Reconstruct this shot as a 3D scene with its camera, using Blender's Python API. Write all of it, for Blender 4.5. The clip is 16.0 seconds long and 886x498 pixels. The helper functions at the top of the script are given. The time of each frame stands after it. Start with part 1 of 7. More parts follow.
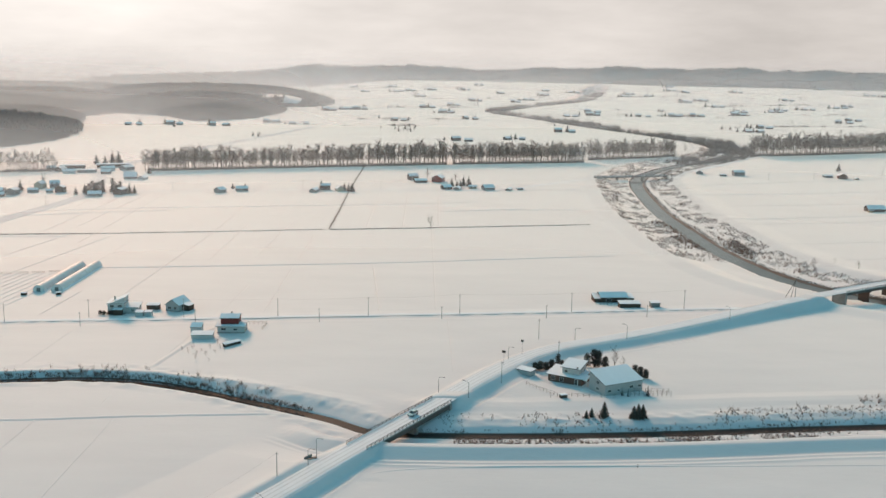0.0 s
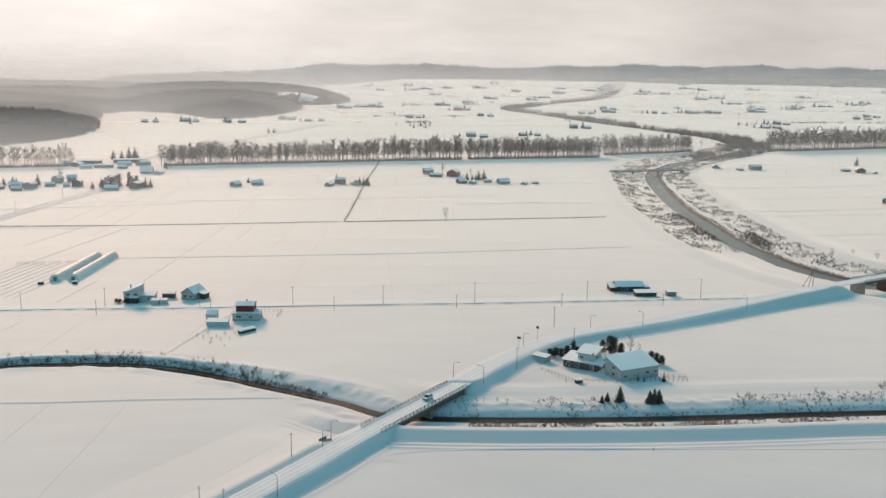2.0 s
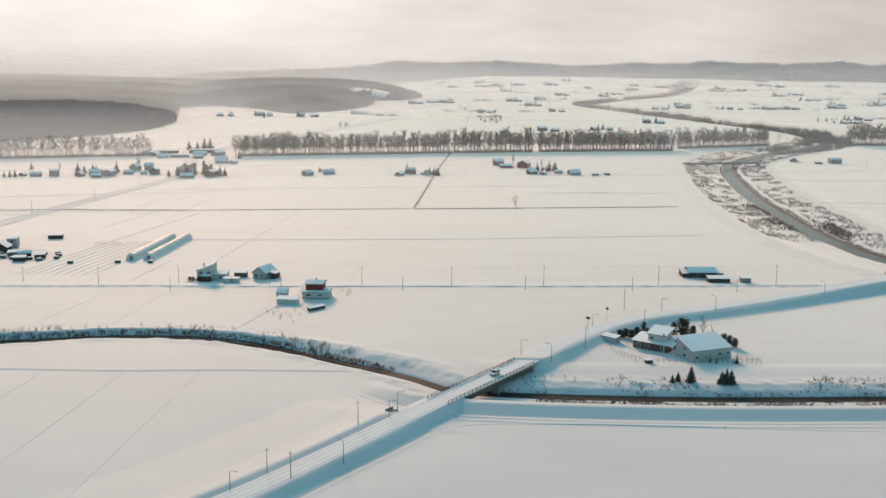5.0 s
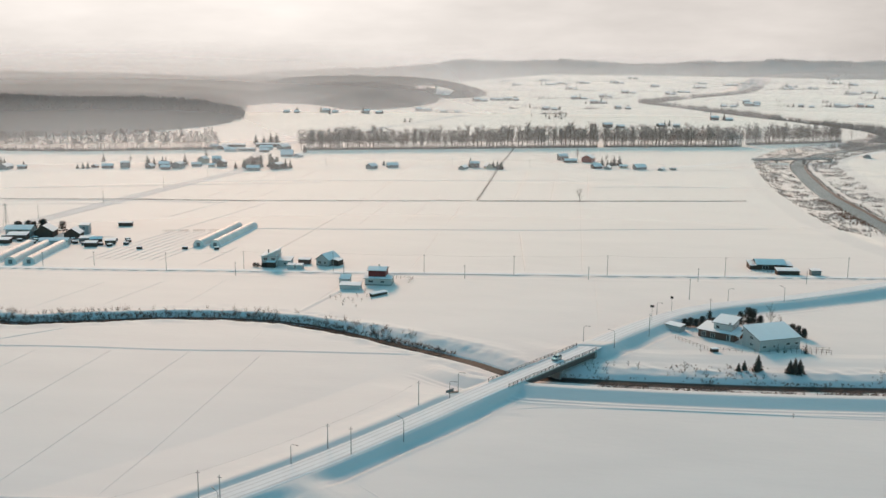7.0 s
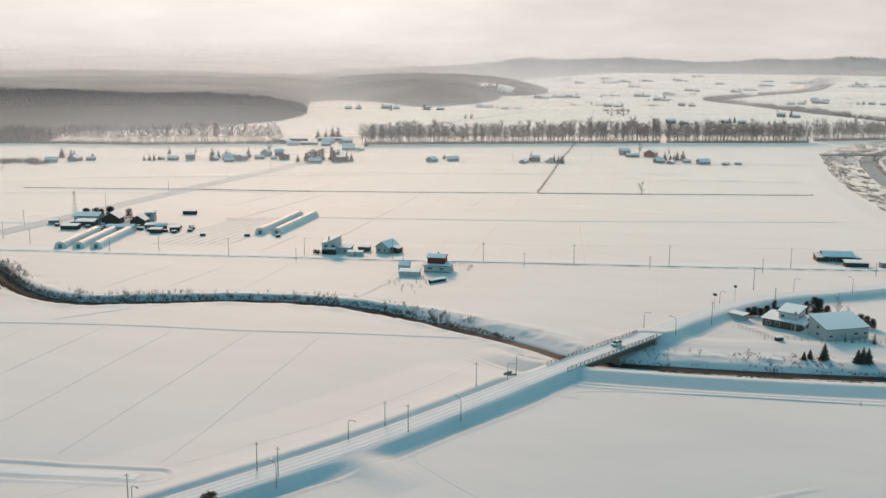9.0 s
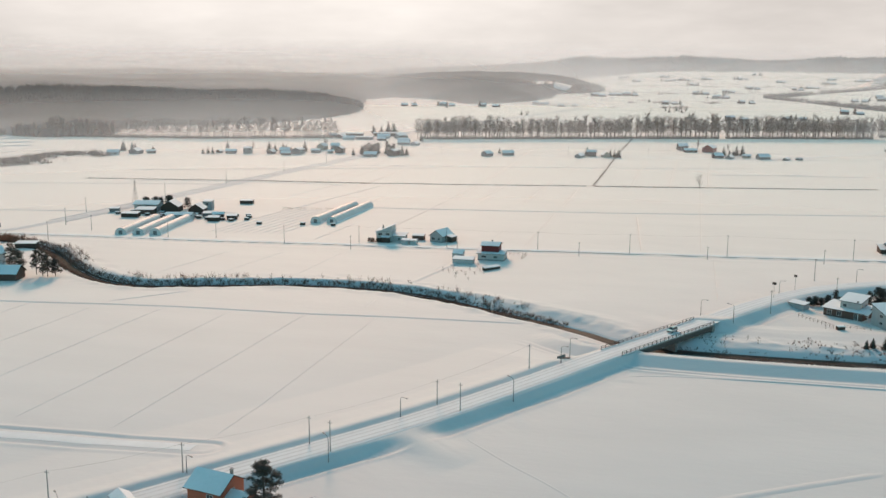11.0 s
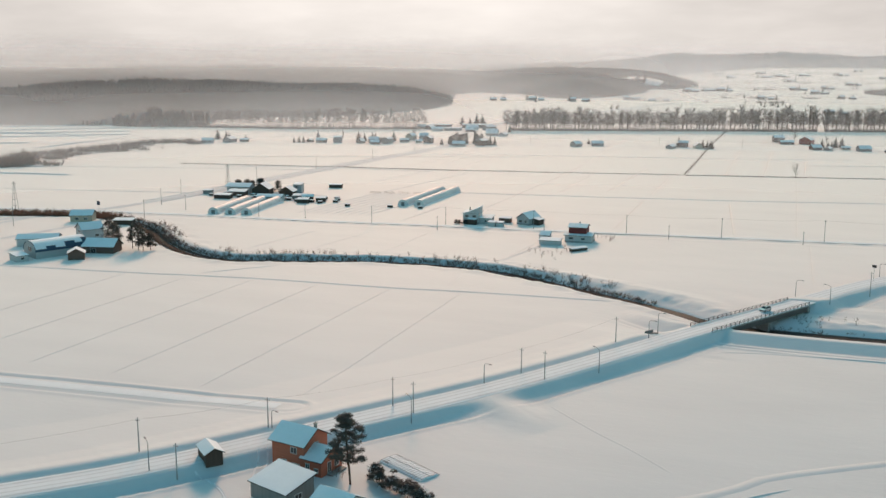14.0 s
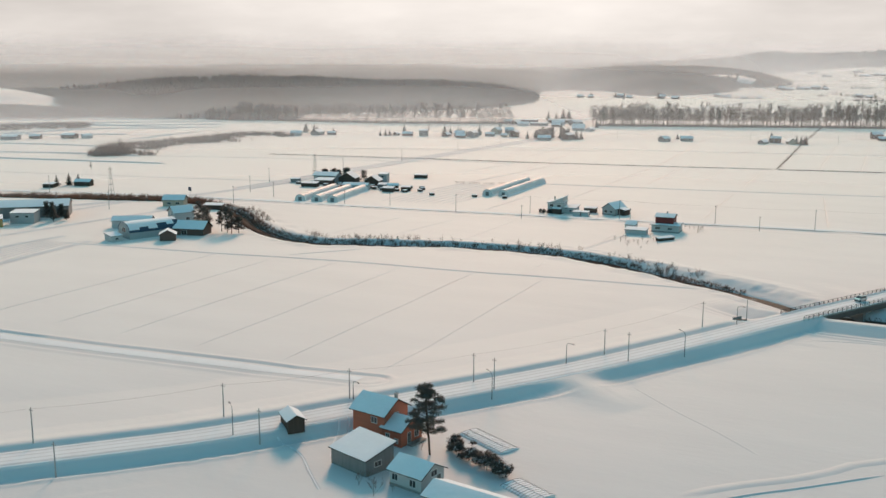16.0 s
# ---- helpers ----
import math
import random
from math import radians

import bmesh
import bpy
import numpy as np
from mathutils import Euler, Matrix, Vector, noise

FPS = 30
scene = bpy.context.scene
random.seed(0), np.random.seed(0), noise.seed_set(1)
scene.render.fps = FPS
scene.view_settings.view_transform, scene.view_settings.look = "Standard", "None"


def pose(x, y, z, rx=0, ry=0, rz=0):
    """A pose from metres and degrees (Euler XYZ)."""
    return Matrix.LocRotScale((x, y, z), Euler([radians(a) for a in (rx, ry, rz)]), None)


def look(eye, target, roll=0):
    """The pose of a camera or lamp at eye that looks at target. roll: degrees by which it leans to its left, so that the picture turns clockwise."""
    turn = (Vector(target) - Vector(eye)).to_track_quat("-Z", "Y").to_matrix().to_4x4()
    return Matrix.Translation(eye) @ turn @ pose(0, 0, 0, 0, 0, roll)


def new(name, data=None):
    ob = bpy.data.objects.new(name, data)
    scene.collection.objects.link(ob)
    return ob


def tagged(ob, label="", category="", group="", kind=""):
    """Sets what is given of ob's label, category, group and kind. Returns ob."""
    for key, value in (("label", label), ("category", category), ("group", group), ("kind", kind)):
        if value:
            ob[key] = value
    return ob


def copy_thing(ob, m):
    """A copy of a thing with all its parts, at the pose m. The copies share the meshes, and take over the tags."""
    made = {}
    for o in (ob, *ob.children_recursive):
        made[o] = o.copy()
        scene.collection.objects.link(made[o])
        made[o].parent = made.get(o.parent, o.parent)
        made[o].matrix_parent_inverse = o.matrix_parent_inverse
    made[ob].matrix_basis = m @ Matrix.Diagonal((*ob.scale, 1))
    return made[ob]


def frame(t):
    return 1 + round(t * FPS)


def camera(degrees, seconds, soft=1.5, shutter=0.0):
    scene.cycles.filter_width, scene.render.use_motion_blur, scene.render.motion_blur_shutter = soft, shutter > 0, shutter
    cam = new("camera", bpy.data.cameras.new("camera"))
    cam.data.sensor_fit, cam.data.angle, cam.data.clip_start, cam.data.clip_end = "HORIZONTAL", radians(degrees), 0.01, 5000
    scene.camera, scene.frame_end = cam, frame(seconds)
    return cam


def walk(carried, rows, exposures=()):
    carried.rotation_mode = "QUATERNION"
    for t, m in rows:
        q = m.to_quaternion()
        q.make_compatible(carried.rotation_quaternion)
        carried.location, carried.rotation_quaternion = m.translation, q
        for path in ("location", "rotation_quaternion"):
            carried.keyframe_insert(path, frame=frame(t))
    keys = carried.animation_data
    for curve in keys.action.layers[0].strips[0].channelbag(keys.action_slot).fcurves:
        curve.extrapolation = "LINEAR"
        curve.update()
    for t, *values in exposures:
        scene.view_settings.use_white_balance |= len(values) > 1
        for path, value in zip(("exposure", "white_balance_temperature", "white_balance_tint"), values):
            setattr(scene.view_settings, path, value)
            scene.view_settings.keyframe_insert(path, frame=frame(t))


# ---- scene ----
cam = camera(48.0, 16.0)
PATH = [
    (0, (-0.890, -0.024, 113.071), (-0.895, 1.942, 112.704), 0.9),
    (0.5, (-0.812, -0.024, 111.766), (-0.822, 1.942, 111.398), 0.9),
    (1, (-0.735, -0.024, 110.457), (-0.753, 1.942, 110.089), 0.8),
    (1.5, (-0.660, -0.025, 109.146), (-0.688, 1.940, 108.778), 0.8),
    (2, (-0.585, -0.025, 107.833), (-0.621, 1.940, 107.465), 0.7),
    (2.5, (-0.511, -0.026, 106.517), (-0.556, 1.939, 106.149), 0.7),
    (3, (-0.439, -0.026, 105.201), (-0.497, 1.939, 104.833), 0.7),
    (3.5, (-0.367, -0.027, 103.885), (-0.447, 1.937, 103.516), 0.7),
    (4, (-0.297, -0.027, 102.568), (-0.409, 1.936, 102.199), 0.6),
    (4.5, (-0.227, -0.028, 101.252), (-0.371, 1.932, 100.882), 0.6),
    (7, (0.105, -0.030, 94.690), (-0.196, 1.911, 94.317), 0.5),
    (7.5, (0.168, -0.030, 93.382), (-0.164, 1.907, 93.009), 0.5),
    (8, (0.230, -0.031, 92.076), (-0.133, 1.900, 91.702), 0.4),
    (8.5, (0.291, -0.031, 90.771), (-0.100, 1.895, 90.398), 0.4),
    (9, (0.352, -0.032, 89.468), (-0.067, 1.887, 89.093), 0.4),
    (11.5, (0.637, -0.034, 82.964), (0.089, 1.853, 82.588), 0.3),
    (12, (0.692, -0.035, 81.663), (0.122, 1.845, 81.286), 0.3),
    (12.5, (0.745, -0.035, 80.360), (0.147, 1.835, 79.982), 0.3),
    (13, (0.797, -0.036, 79.056), (0.167, 1.824, 78.677), 0.2),
    (13.5, (0.848, -0.036, 77.749), (0.189, 1.813, 77.370), 0.2),
    (14, (0.898, -0.037, 76.439), (0.207, 1.801, 76.060), 0.2),
    (14.5, (0.946, -0.037, 75.125), (0.222, 1.789, 74.747), 0.2),
    (15, (0.994, -0.037, 73.806), (0.231, 1.773, 73.428), 0.2),
    (15.5, (1.041, -0.038, 72.480), (0.236, 1.753, 72.100), 0.2),
    (16, (1.087, -0.038, 71.148), (0.241, 1.734, 70.768), 0.2),
]
walk(cam, [(t, look(eye, target, roll)) for t, eye, target, roll in PATH], exposures=[(0.0, 0.69), (8.0, 0.65), (16.0, 0.60)])

# light and tone
SKY_TINT, SKY_STRENGTH = (0.50, 1.05, 0.84), 0.13
CLOUD_TINT, CLOUD_BASE, CLOUD_TEX, CLOUD_GLOW, CLOUD_WIDE = (1.0, 0.925, 0.865), 0.10, 0.72, 0.34, 0.15
SNOW, SNOW_DARK, SNOW_SPEC, SNOW_SHEEN = (0.66, 0.66, 0.66), (0.595, 0.6, 0.605), 0.12, 1.0

# ---- sky, sun ----
SUN_AZ, SUN_EL = 22.0, 22.0          # degrees to the left of +y, and above the horizon
sun_dir = Vector((-math.sin(radians(SUN_AZ)) * math.cos(radians(SUN_EL)), math.cos(radians(SUN_AZ)) * math.cos(radians(SUN_EL)), math.sin(radians(SUN_EL))))
sun = new("sun", bpy.data.lights.new("sun", "SUN"))
sun.data.energy, sun.data.angle, sun.data.color = 2.1, radians(12.0), (1.0, 0.53, 0.345)
sun.matrix_world = Matrix.Translation((0, 0, 600)) @ (-sun_dir).to_track_quat("-Z", "Y").to_matrix().to_4x4()


def node(tree, kind, **sockets):
    n = tree.nodes.new(kind)
    for key, value in sockets.items():
        n.inputs[key.replace("_", " ")].default_value = value
    return n


def maths(tree, op, a, b=None, clamp=False):
    n = tree.nodes.new("ShaderNodeMath")
    n.operation, n.use_clamp = op, clamp
    for i, v in enumerate((a, b)):
        if v is None:
            continue
        if isinstance(v, (int, float)):
            n.inputs[i].default_value = v
        else:
            tree.links.new(v, n.inputs[i])
    return n.outputs[0]


def blend(tree, fac, a, b, kind="MIX"):
    n = tree.nodes.new("ShaderNodeMix")
    n.data_type, n.blend_type = "RGBA", kind
    for i, v in ((0, fac), (6, a), (7, b)):
        if isinstance(v, (int, float)):
            n.inputs[i].default_value = v
        elif isinstance(v, tuple):
            n.inputs[i].default_value = (*v, 1.0)
        else:
            tree.links.new(v, n.inputs[i])
    return n.outputs[2]


def ramp(tree, value, stops):
    n = tree.nodes.new("ShaderNodeValToRGB")
    el = n.color_ramp.elements
    while len(el) < len(stops):
        el.new(0.5)
    for e, (p, c) in zip(el, stops):
        e.position = p
        e.color = (c, c, c, 1) if isinstance(c, (int, float)) else (*c, 1)
    tree.links.new(value, n.inputs[0])
    return n.outputs[0]


world = bpy.data.worlds.new("winter_sky")
scene.world = world
world.use_nodes = True
wt = world.node_tree
wt.nodes.clear()
sky = wt.nodes.new("ShaderNodeTexSky")
sky.sky_type, sky.sun_disc = "NISHITA", False
sky.sun_elevation, sky.sun_rotation = radians(SUN_EL), radians(-SUN_AZ)
sky.dust_density, sky.ozone_density = 1.5, 3.0
clear = blend(wt, 1.0, sky.outputs[0], SKY_TINT, "MULTIPLY")
where = wt.nodes.new("ShaderNodeTexCoord")
split = wt.nodes.new("ShaderNodeSeparateXYZ")
wt.links.new(where.outputs["Generated"], split.inputs[0])
stretch = wt.nodes.new("ShaderNodeMapping")
stretch.inputs["Scale"].default_value = (1.0, 1.0, 4.2)
wt.links.new(where.outputs["Generated"], stretch.inputs[0])
puffs = node(wt, "ShaderNodeTexNoise", Scale=5.5, Detail=7.0, Roughness=0.55)
wt.links.new(stretch.outputs[0], puffs.inputs["Vector"])
banks = node(wt, "ShaderNodeTexNoise", Scale=1.6, Detail=3.0)
wt.links.new(stretch.outputs[0], banks.inputs["Vector"])
towards = wt.nodes.new("ShaderNodeVectorMath")
towards.operation = "DOT_PRODUCT"
wt.links.new(where.outputs["Generated"], towards.inputs[0])
towards.inputs[1].default_value = sun_dir
glow = maths(wt, "POWER", maths(wt, "MAXIMUM", towards.outputs["Value"], 0.0), 16.0)
wide = maths(wt, "POWER", maths(wt, "MAXIMUM", towards.outputs["Value"], 0.0), 3.0)
texture = maths(wt, "ADD", maths(wt, "MULTIPLY", puffs.outputs[0], 0.42), maths(wt, "MULTIPLY", banks.outputs[0], 0.30))
light = maths(wt, "ADD", maths(wt, "ADD", CLOUD_BASE, maths(wt, "MULTIPLY", texture, CLOUD_TEX)), maths(wt, "ADD", maths(wt, "MULTIPLY", glow, CLOUD_GLOW), maths(wt, "MULTIPLY", wide, CLOUD_WIDE)))
cloud = blend(wt, 1.0, CLOUD_TINT, light, "MULTIPLY")
ahead = wt.nodes.new("ShaderNodeVectorMath")
ahead.operation = "DOT_PRODUCT"
wt.links.new(where.outputs["Generated"], ahead.inputs[0])
ahead.inputs[1].default_value = (-0.3, 0.954, 0.0)
sunny = ramp(wt, maths(wt, "ADD", maths(wt, "MULTIPLY", ahead.outputs["Value"], 0.5), 0.5), [(0.0, 0.25), (0.45, 0.3), (0.72, 1.0), (1.0, 1.0)])
cover = ramp(wt, maths(wt, "ADD", split.outputs["Z"], maths(wt, "MULTIPLY", puffs.outputs[0], 0.12)), [(0.0, 1.0), (0.26, 1.0), (0.52, 0.12), (1.0, 0.05)])
shown = blend(wt, maths(wt, "MULTIPLY", cover, sunny), blend(wt, 1.0, clear, (SKY_STRENGTH,) * 3, "MULTIPLY"), cloud)
back = node(wt, "ShaderNodeBackground", Strength=1.0)
wt.links.new(shown, back.inputs[0])
wo = wt.nodes.new("ShaderNodeOutputWorld")
wt.links.new(back.outputs[0], wo.inputs[0])

# ---- materials ----
def material(name, color, dark=None, rough=0.8, metal=0.0, grain=4.0, broad=0.2, mix=0.5, bump=0.2, depth=0.02, spec=0.3, per_object=0.0, stretch=(1, 1, 1), sheen=0.0):
    """A surface with variation at two scales (grain and broad, in repeats per metre), relief and, if wanted, a shift from object to object."""
    m = bpy.data.materials.new(name)
    m.use_nodes = True
    t = m.node_tree
    b = t.nodes["Principled BSDF"]
    dark = dark or tuple(c * 0.7 for c in color)
    co = t.nodes.new("ShaderNodeTexCoord")
    mp = t.nodes.new("ShaderNodeMapping")
    mp.inputs["Scale"].default_value = stretch
    t.links.new(co.outputs["Object"], mp.inputs[0])
    fine = node(t, "ShaderNodeTexNoise", Scale=grain, Detail=5.0, Roughness=0.6)
    large = node(t, "ShaderNodeTexNoise", Scale=broad, Detail=3.0)
    for n in (fine, large):
        t.links.new(mp.outputs[0], n.inputs["Vector"])
    f = ramp(t, maths(t, "ADD", maths(t, "MULTIPLY", fine.outputs[0], 0.5), maths(t, "MULTIPLY", large.outputs[0], 0.5)), [(0.5 - mix * 0.35, 0.0), (0.5 + mix * 0.35, 1.0)])
    col = blend(t, f, dark, color)
    if per_object:
        info = t.nodes.new("ShaderNodeObjectInfo")
        hsv = t.nodes.new("ShaderNodeHueSaturation")
        t.links.new(maths(t, "ADD", 1.0 - per_object / 2, maths(t, "MULTIPLY", info.outputs["Random"], per_object)), hsv.inputs["Value"])
        t.links.new(col, hsv.inputs["Color"])
        col = hsv.outputs[0]
    t.links.new(col, b.inputs["Base Color"])
    b.inputs["Roughness"].default_value, b.inputs["Metallic"].default_value = rough, metal
    b.inputs["Specular IOR Level"].default_value = spec
    if sheen:
        b.inputs["Sheen Weight"].default_value, b.inputs["Sheen Roughness"].default_value = sheen, 0.5
    if bump:
        bp = node(t, "ShaderNodeBump", Strength=bump, Distance=depth)
        t.links.new(fine.outputs[0], bp.inputs["Height"])
        t.links.new(bp.outputs[0], b.inputs["Normal"])
    return m


def ground_snow():
    """Wind-packed field snow: drifts, faint crust ripples and thin patches."""
    m = bpy.data.materials.new("field_snow")
    m.use_nodes = True
    t = m.node_tree
    b = t.nodes["Principled BSDF"]
    co = t.nodes.new("ShaderNodeTexCoord")
    mp = t.nodes.new("ShaderNodeMapping")
    mp.inputs["Scale"].default_value = (0.35, 1.0, 1.0)
    mp.inputs["Rotation"].default_value = (0, 0, radians(-12))
    t.links.new(co.outputs["Object"], mp.inputs[0])
    crust = node(t, "ShaderNodeTexNoise", Scale=0.55, Detail=6.0, Roughness=0.62)
    drift = node(t, "ShaderNodeTexNoise", Scale=0.06, Detail=4.0)
    plots = node(t, "ShaderNodeTexNoise", Scale=0.008, Detail=2.0)
    grit = node(t, "ShaderNodeTexNoise", Scale=2.6, Detail=5.0, Roughness=0.6)
    for n in (crust, drift, plots, grit):
        t.links.new(mp.outputs[0], n.inputs["Vector"])
    f = ramp(t, maths(t, "ADD", maths(t, "MULTIPLY", drift.outputs[0], 0.6), maths(t, "MULTIPLY", plots.outputs[0], 0.4)), [(0.35, 0.0), (0.65, 1.0)])
    t.links.new(blend(t, f, SNOW_DARK, SNOW), b.inputs["Base Color"])
    b.inputs["Roughness"].default_value, b.inputs["Specular IOR Level"].default_value = 0.75, SNOW_SPEC
    # strong warm-tinted sheen: low-sun glow on far snow put into the material
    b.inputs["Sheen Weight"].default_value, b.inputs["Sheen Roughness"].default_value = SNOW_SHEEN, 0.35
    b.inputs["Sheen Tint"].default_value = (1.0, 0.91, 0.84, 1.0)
    hgt = maths(t, "ADD", maths(t, "ADD", maths(t, "MULTIPLY", grit.outputs[0], 0.05), maths(t, "MULTIPLY", crust.outputs[0], 0.16)), maths(t, "MULTIPLY", drift.outputs[0], 0.5))
    bp = node(t, "ShaderNodeBump", Strength=0.6, Distance=0.5)
    t.links.new(hgt, bp.inputs["Height"])
    t.links.new(bp.outputs[0], b.inputs["Normal"])
    return m


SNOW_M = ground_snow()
ROOF_SNOW = material("roof_snow", (0.84, 0.85, 0.86), (0.78, 0.79, 0.80), 0.8, spec=0.12, grain=1.5, broad=0.3, bump=0.3, depth=0.05, sheen=0.6)
ROAD_M = material("packed_snow_road", (0.78, 0.785, 0.79), (0.70, 0.70, 0.70), 0.8, spec=0.12, grain=0.8, broad=0.15, bump=0.4, depth=0.05, sheen=0.5)
RUT_M = material("worn_wheel_track", (0.72, 0.72, 0.715), (0.60, 0.595, 0.59), 0.85, grain=1.0, broad=0.2, bump=0.3)
WATER_M = material("dark_water", (0.065, 0.046, 0.04), (0.04, 0.03, 0.026), 0.55, grain=0.4, broad=0.05, bump=0.15, depth=0.05, spec=0.04)
RIVER_M = material("grey_river_water", (0.13, 0.12, 0.105), (0.08, 0.075, 0.065), 0.35, grain=0.2, broad=0.03, bump=0.08, depth=0.05, spec=0.5)
MUD_M = material("bare_bank_earth", (0.22, 0.165, 0.135), (0.12, 0.09, 0.075), 0.95, grain=1.2, broad=0.2, bump=0.5, depth=0.1)
TWIG_M = material("bare_twigs", (0.27, 0.225, 0.195), (0.17, 0.14, 0.12), 0.9, grain=0.5, broad=0.05, bump=0, per_object=0.3)
WOOD_M = material("winter_wood", (0.23, 0.20, 0.18), (0.18, 0.155, 0.14), 0.95, grain=0.05, broad=0.008, bump=0)
# floor colour set as dark as the trees' shaded sides, imitating shade between them
FLOOR_M = material("wooded_slope", (0.135, 0.118, 0.108), (0.10, 0.088, 0.08), 0.95, grain=0.06, broad=0.006, bump=0.4, depth=3.0)
# farthest forest lightened, with the distance haze mixed into its colour
FAR_HAZED_M = material("hazed_far_forest", (0.34, 0.33, 0.315), (0.27, 0.26, 0.25), 0.95, grain=0.01, broad=0.002, bump=0.3, depth=6.0)
BRUSH_M = material("brown_brush", (0.25, 0.175, 0.135), (0.14, 0.095, 0.075), 0.9, grain=0.6, broad=0.05, bump=0)
REED_M = material("dry_reeds", (0.36, 0.24, 0.15), (0.20, 0.13, 0.085), 0.9, grain=0.8, broad=0.05, bump=0)
RUSSET_M = material("russet_shrubs", (0.24, 0.12, 0.075), (0.13, 0.07, 0.045), 0.9, grain=0.8, broad=0.05, bump=0)
NEEDLE_M = material("conifer_needles", (0.13, 0.115, 0.098), (0.07, 0.062, 0.052), 0.8, grain=2.0, broad=0.3, bump=0, per_object=0.4)
BARK_M = material("tree_bark", (0.14, 0.10, 0.08), (0.07, 0.05, 0.04), 0.95, grain=6.0, broad=0.6, bump=0.5)
CONCRETE_M = material("weathered_concrete", (0.33, 0.32, 0.30), (0.21, 0.20, 0.19), 0.85, grain=2.0, broad=0.3, bump=0.2)
STEEL_M = material("dull_galvanised_steel", (0.28, 0.29, 0.30), (0.18, 0.19, 0.20), 0.55, metal=0.4, grain=3.0, bump=0.05)
GIRDER_M = material("weathered_steel_girder", (0.13, 0.105, 0.095), (0.085, 0.07, 0.062), 0.7, grain=1.5, broad=0.2, bump=0.1)
RAIL_M = material("dark_brown_guard_rail", (0.07, 0.06, 0.058), (0.04, 0.035, 0.033), 0.6, grain=3.0, bump=0.05)
POLE_M = material("grey_concrete_pole", (0.40, 0.39, 0.38), (0.28, 0.27, 0.265), 0.85, grain=2.0, bump=0.1)
GLASS_M = material("dark_window_glass", (0.05, 0.055, 0.06), (0.03, 0.033, 0.036), 0.08, grain=0.3, bump=0, spec=0.6)
WHITE_M = material("white_frame_paint", (0.72, 0.72, 0.70), (0.6, 0.6, 0.58), 0.5, grain=3.0, bump=0.05)
DARK_M = material("dark_brown_trim", (0.06, 0.05, 0.045), (0.035, 0.03, 0.028), 0.6, grain=3.0, bump=0.05)
FILM_M = material("frosted_greenhouse_film", (0.74, 0.74, 0.72), (0.58, 0.58, 0.57), 0.6, grain=0.4, broad=0.1, bump=0.1, spec=0.25)


def siding(name, color, dark=None, rough=0.6, across=False):
    return material(name, color, dark or tuple(c * 0.75 for c in color), rough, grain=1.2, broad=0.25, bump=0.15, depth=0.02, stretch=(0.3, 0.3, 8) if not across else (8, 8, 0.3))


WALLS = {
    "orange": siding("orange_siding", (0.50, 0.15, 0.085), (0.42, 0.12, 0.07)),
    "white": siding("white_siding", (0.52, 0.525, 0.52), (0.43, 0.435, 0.43)),
    "pale": siding("pale_grey_metal_siding", (0.42, 0.43, 0.43), (0.35, 0.36, 0.36), across=True),
    "grey": siding("grey_metal_siding", (0.24, 0.235, 0.23), (0.18, 0.175, 0.17), across=True),
    "brown": siding("dark_brown_boards", (0.10, 0.07, 0.055), (0.06, 0.042, 0.033), 0.85, across=True),
    "brick": siding("brown_brick_cladding", (0.17, 0.105, 0.085), (0.12, 0.075, 0.06), 0.85),
    "red": siding("dark_red_steel", (0.17, 0.032, 0.030), (0.12, 0.024, 0.022)),
    "cream": siding("cream_plaster", (0.50, 0.42, 0.33), (0.42, 0.35, 0.27)),
    "yellow": siding("ochre_wall", (0.50, 0.33, 0.14), (0.40, 0.25, 0.10)),
    "scarlet": siding("faded_red_wall", (0.36, 0.07, 0.05), (0.28, 0.055, 0.04)),
    "blue": siding("blue_painted_steel", (0.045, 0.075, 0.12), (0.03, 0.055, 0.09)),
}


